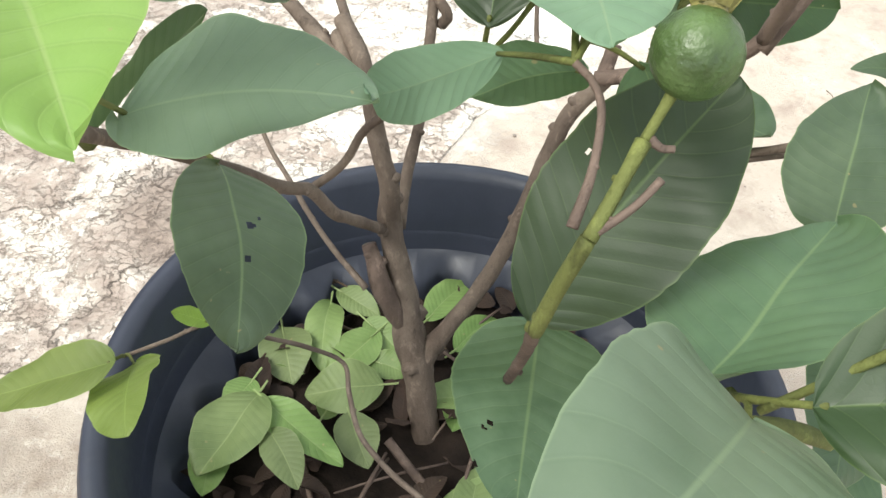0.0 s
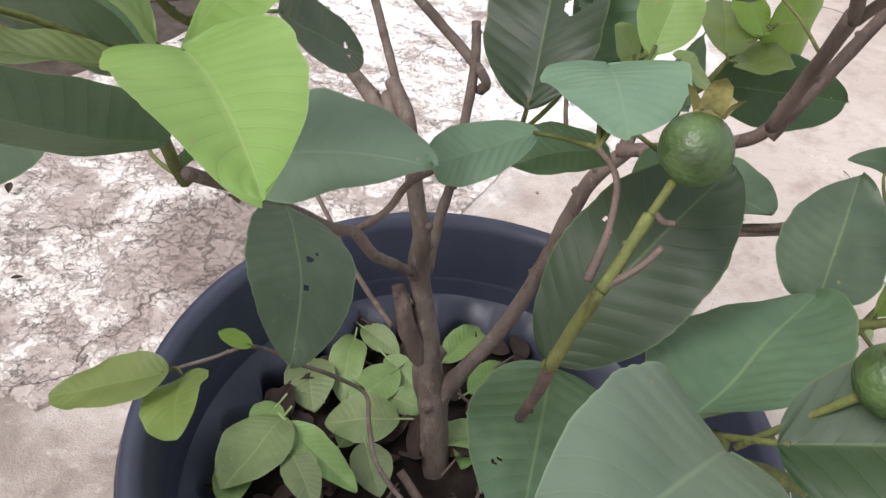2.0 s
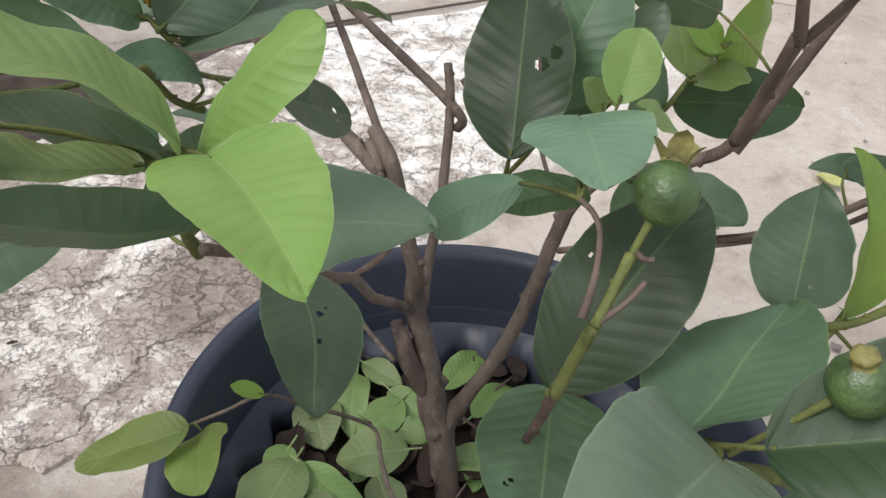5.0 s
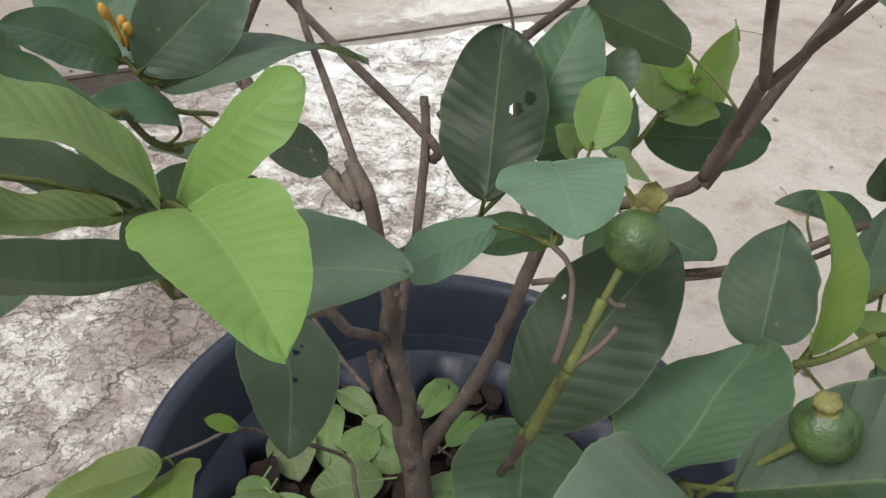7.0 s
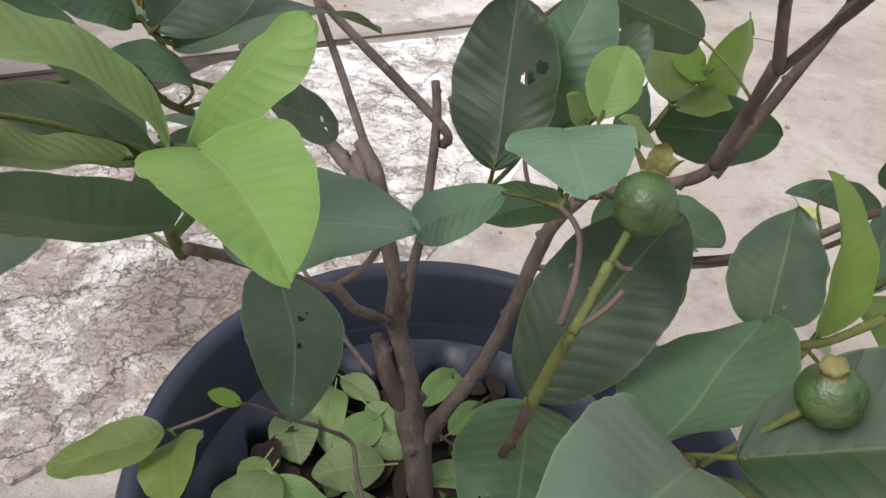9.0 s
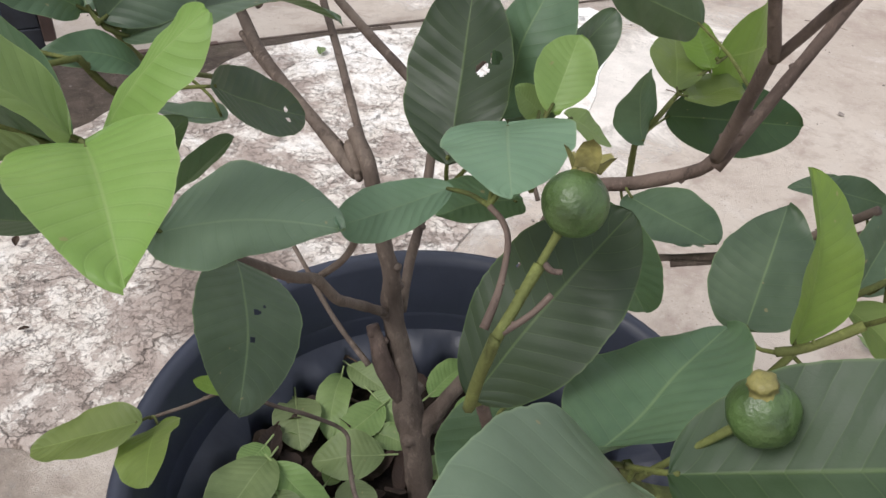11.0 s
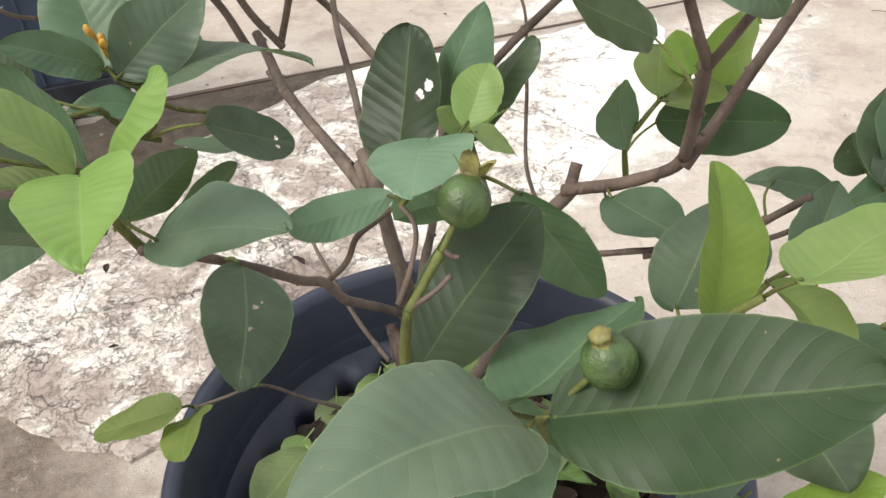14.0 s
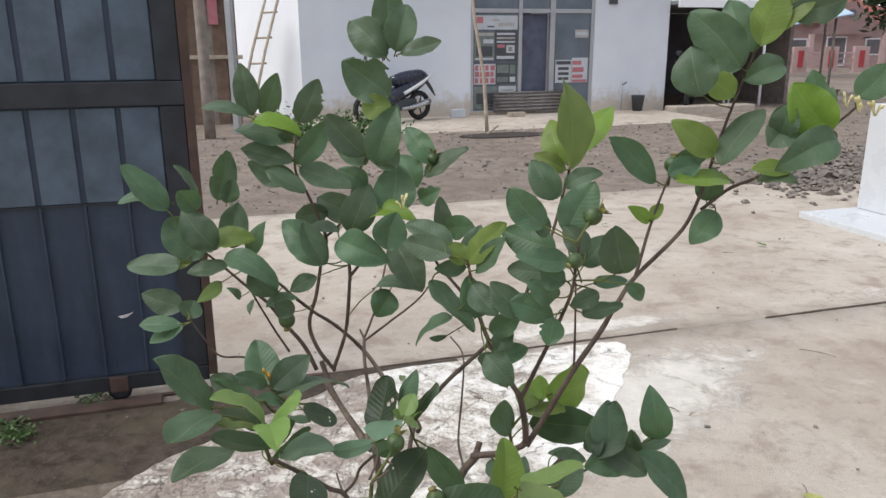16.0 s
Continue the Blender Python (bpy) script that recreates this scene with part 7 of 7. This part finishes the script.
leaf((0.620, 0.039, 1.431), (0.654, 0.061, 1.520), 0.057, (-0.05, -0.96, 0.26), M_MID)
leaf((0.600, 0.020, 1.380), (0.665, 0.055, 1.406), 0.045, (0.37, -0.89, 0.27), M_LEAF)
leaf((0.589, 0.031, 1.355), (0.544, 0.022, 1.390), 0.045, (0.11, -0.99, -0.11), M_MID)
leaf((0.723, -0.023, 1.310), (0.663, -0.025, 1.378), 0.066, (-0.06, -0.99, -0.09), M_MID)
leaf((0.717, -0.012, 1.317), (0.691, -0.003, 1.397), 0.048, (-0.21, -0.98, 0.05), M_LEAF)
leaf((0.654, -0.021, 1.299), (0.663, -0.038, 1.346), 0.043, (-0.26, -0.93, -0.25), M_LEAF)
leaf((0.690, 0.006, 1.329), (0.636, -0.031, 1.284), 0.064, (0.20, -0.86, 0.46), M_LEAF)
leaf((0.733, -0.025, 1.297), (0.655, -0.076, 1.265), 0.054, (0.37, -0.83, 0.42), M_LEAF)
leaf((0.631, -0.001, 1.228), (0.686, -0.022, 1.232), 0.029, (-0.21, -0.50, 0.84), M_LEAF)
leaf((0.679, -0.008, 1.249), (0.618, -0.014, 1.246), 0.032, (0.08, -0.73, 0.68), M_MID)
leaf((0.757, -0.002, 1.358), (0.793, -0.004, 1.405), 0.047, (-0.20, -0.97, 0.13), M_LEAF)
leaf((0.657, 0.051, 1.478), (0.745, 0.070, 1.502), 0.049, (0.20, -0.98, 0.07), M_LEAF)
leaf((0.640, 0.049, 1.449), (0.694, 0.088, 1.533), 0.055, (-0.13, -0.86, 0.49), M_MID)
flower((0.761, -0.004, 1.347), M_BUD, 7)
flower((0.742, -0.006, 1.356), M_BUD, 4)
flower((0.783, -0.002, 1.343), M_BUD, 5)
# fruits: place, radius, way of the calyx, the stalk's foot
fruit((0.159, -0.391, 0.920), 0.0128, (0.15, 0.60, 0.79), (0.149, -0.402, 0.897), True)
fruit((0.230, -0.446, 0.881), 0.0125, (-0.31, -0.02, 0.95), (0.200, -0.439, 0.825), False)
fruit((0.386, -0.380, 1.188), 0.0093, (-0.70, -0.59, -0.53), (0.393, -0.352, 1.153), False)
fruit((0.401, -0.320, 1.230), 0.0119, (0.80, 0.10, 0.57), (0.385, -0.354, 1.203), True)
fruit((-0.190, -0.003, 0.922), 0.0161, (0.17, -0.47, -0.88), (-0.212, 0.013, 0.939), False)
fruit((0.504, 0.021, 1.245), 0.0140, (0.09, 0.05, 0.99), (0.499, 0.024, 1.209), False)
fruit((0.068, 0.135, 1.224), 0.0112, (0.10, 0.10, 0.97), (0.063, 0.125, 1.200), True)
fruit((-0.085, -0.280, 0.941), 0.0037, (-0.22, 0.37, 0.83), (-0.073, -0.301, 0.931), False)
# leaves cut off and dropped on the soil
fallen((-0.020, -0.027, 0.405), (0.031, -0.057, 0.403), 0.031, (-0.09, -0.26, 0.96), M_CUT)
fallen((-0.023, -0.049, 0.409), (-0.018, -0.132, 0.407), 0.041, (-0.04, -0.25, 0.97), M_CUT)
fallen((0.017, -0.068, 0.408), (0.058, -0.104, 0.406), 0.030, (-0.15, -0.17, 0.97), M_CUT)
fallen((0.033, -0.083, 0.411), (-0.008, -0.141, 0.409), 0.043, (0.15, -0.06, 0.99), M_CUT)
fallen((0.048, -0.154, 0.417), (-0.027, -0.169, 0.415), 0.052, (0.09, -0.23, 0.97), M_CUT)
fallen((-0.067, -0.088, 0.407), (-0.042, -0.155, 0.405), 0.054, (0.01, -0.21, 0.98), M_CUT)
fallen((0.030, -0.117, 0.405), (0.069, -0.128, 0.403), 0.031, (-0.11, -0.26, 0.96), M_CUT)
fallen((-0.062, -0.190, 0.435), (-0.091, -0.279, 0.433), 0.064, (-0.10, -0.02, 0.99), M_CUT)
fallen((-0.056, -0.197, 0.437), (0.026, -0.255, 0.435), 0.038, (0.12, -0.06, 0.99), M_CUT)
fallen((-0.073, -0.172, 0.429), (-0.087, -0.212, 0.427), 0.032, (0.10, -0.23, 0.97), M_CUT)
fallen((-0.044, -0.230, 0.440), (-0.006, -0.282, 0.438), 0.034, (-0.07, -0.11, 0.99), M_CUT)
fallen((0.019, -0.187, 0.415), (0.046, -0.242, 0.413), 0.041, (0.08, -0.04, 1.00), M_CUT)
fallen((-0.089, -0.230, 0.425), (-0.086, -0.290, 0.423), 0.036, (0.13, -0.26, 0.96), M_CUT)
fallen((0.081, -0.057, 0.405), (0.124, 0.010, 0.403), 0.038, (0.04, -0.10, 0.99), M_CUT)
fallen((0.113, -0.096, 0.407), (0.157, -0.042, 0.405), 0.033, (0.00, -0.24, 0.97), M_CUT)
fallen((0.058, 0.079, 0.405), (0.058, 0.024, 0.403), 0.026, (-0.01, -0.26, 0.96), M_CUT)
fallen((-0.006, -0.191, 0.405), (0.008, -0.151, 0.403), 0.026, (0.15, -0.04, 0.99), M_CUT)
fallen((0.120, -0.142, 0.405), (0.117, -0.189, 0.403), 0.030, (0.02, -0.21, 0.98), M_CUT)
fallen((-0.044, -0.135, 0.405), (-0.076, -0.109, 0.403), 0.024, (0.14, -0.13, 0.98), M_CUT)
fallen((-0.022, -0.019, 0.409), (-0.046, -0.006, 0.409), 0.020, (0.30, -0.20, 0.93), M_DRY)
fallen((-0.057, -0.090, 0.405), (-0.030, -0.096, 0.405), 0.020, (0.30, -0.20, 0.93), M_DRY)
fallen((-0.080, -0.139, 0.409), (-0.090, -0.164, 0.409), 0.020, (0.30, -0.20, 0.93), M_DRY)

# ---------- litter in the pot ----------
rnd = random.Random(5)
bm = bmesh.new()
for _ in range(150):
    a, r = rnd.uniform(0, 6.28), 0.215 * math.sqrt(rnd.random())
    c = Vector((POT.x + r * math.cos(a), POT.y + r * math.sin(a), 0.390 + rnd.uniform(0, 0.014)))
    size = rnd.uniform(0.018, 0.05)
    piece = blade(size, size * rnd.uniform(0.4, 0.6), rnd.uniform(-0.5, 0.9), False, (), rnd)
    bmesh.ops.transform(piece, matrix=Matrix.Translation(c) @ Euler((rnd.uniform(-0.5, 0.5), rnd.uniform(-0.5, 0.5), rnd.uniform(0, 6.28))).to_matrix().to_4x4(), verts=piece.verts)
    join(bm, piece)
tagged(part("leaf_litter", bm, M_DRY), "dark rotting leaf litter on the potting soil", "litter", kind="stuff")
for k in range(18):
    a, r = rnd.uniform(-1.9, 0.9), rnd.uniform(0.06, 0.19)
    c = Vector((POT.x + r * math.cos(a), POT.y + r * math.sin(a), 0.402 + rnd.uniform(0, 0.012)))
    b = rnd.uniform(0, 6.28)
    ln = rnd.uniform(0.060, 0.095)
    kind = M_CUT if rnd.random() < 0.8 else M_DRY
    ln *= 1.0 if kind is M_CUT else 0.6
    fallen(c, c + Vector((math.cos(b), math.sin(b), rnd.uniform(-0.1, 0.15))) * ln, ln * 0.5, (rnd.uniform(-0.3, 0.3), rnd.uniform(-0.3, 0.3), 1), kind)
for pts in ([(-0.055, -0.19, 0.392, 0.0028), (-0.02, -0.22, 0.387, 0.0028), (0.0, -0.27, 0.397, 0.0026), (0.03, -0.31, 0.387, 0.002)], [(-0.03, -0.06, 0.397, 0.002), (0.01, -0.08, 0.402, 0.002), (0.06, -0.07, 0.397, 0.0016)],
            [(0.06, -0.22, 0.427, 0.0045), (0.09, -0.245, 0.412, 0.0042), (0.12, -0.26, 0.387, 0.004)], [(0.16, -0.05, 0.402, 0.002), (0.21, -0.07, 0.399, 0.002), (0.25, -0.10, 0.397, 0.0016)], [(0.2, -0.2, 0.387, 0.003), (0.25, -0.24, 0.397, 0.0026), (0.28, -0.29, 0.387, 0.002)]):
    tagged(part("fallen_twig", tube(pts, 7, 5, 0.2), M_DARKBARK, None, "", True), "broken brown twig lying on the potting soil", "twig", "twigs in the pot")
for x, y, ln, a in ((-0.88, 0.52, 0.03, 0.4), (-0.72, 0.30, 0.022, 2.0), (-0.42, 0.62, 0.035, 1.2), (0.92, 0.55, 0.05, 0.3), (0.62, 1.5, 0.04, 2.2), (1.35, 4.4, 0.08, 0.9), (0.2, 4.8, 0.07, 2.9), (-0.5, 1.62, 0.06, 0.2)):
    ob = part("dropped_leaf", blade(ln, ln * 0.5, 0.5, False, (), rnd), M_DRY if ln < 0.045 else M_CUT)
    ob.matrix_world = Matrix.Translation((x, y, 0.016)) @ Euler((0.15, 0.1, a)).to_matrix().to_4x4()
    tagged(ob, "single dropped leaf lying on the concrete", "leaf", "leaves dropped on the concrete")
for _ in range(12):
    a, r, b = rnd.uniform(0, 6.28), rnd.uniform(0.05, 0.17), rnd.uniform(0, 6.28)
    c = Vector((POT.x + r * math.cos(a), POT.y + r * math.sin(a), 0.398 + rnd.uniform(0, 0.012)))
    d = Vector((math.cos(b), math.sin(b), rnd.uniform(-0.1, 0.25))) * rnd.uniform(0.03, 0.06)
    k = rnd.uniform(0.0010, 0.0022)
    tagged(part("fallen_twig", tube([(*(c - d), k), (*(c + Vector((0, 0, 0.004))), k), (*(c + d), k * 0.7)], 6, 4, 0.25), M_DARKBARK, None, "", True), "broken brown twig lying on the potting soil", "twig", "twigs in the pot")
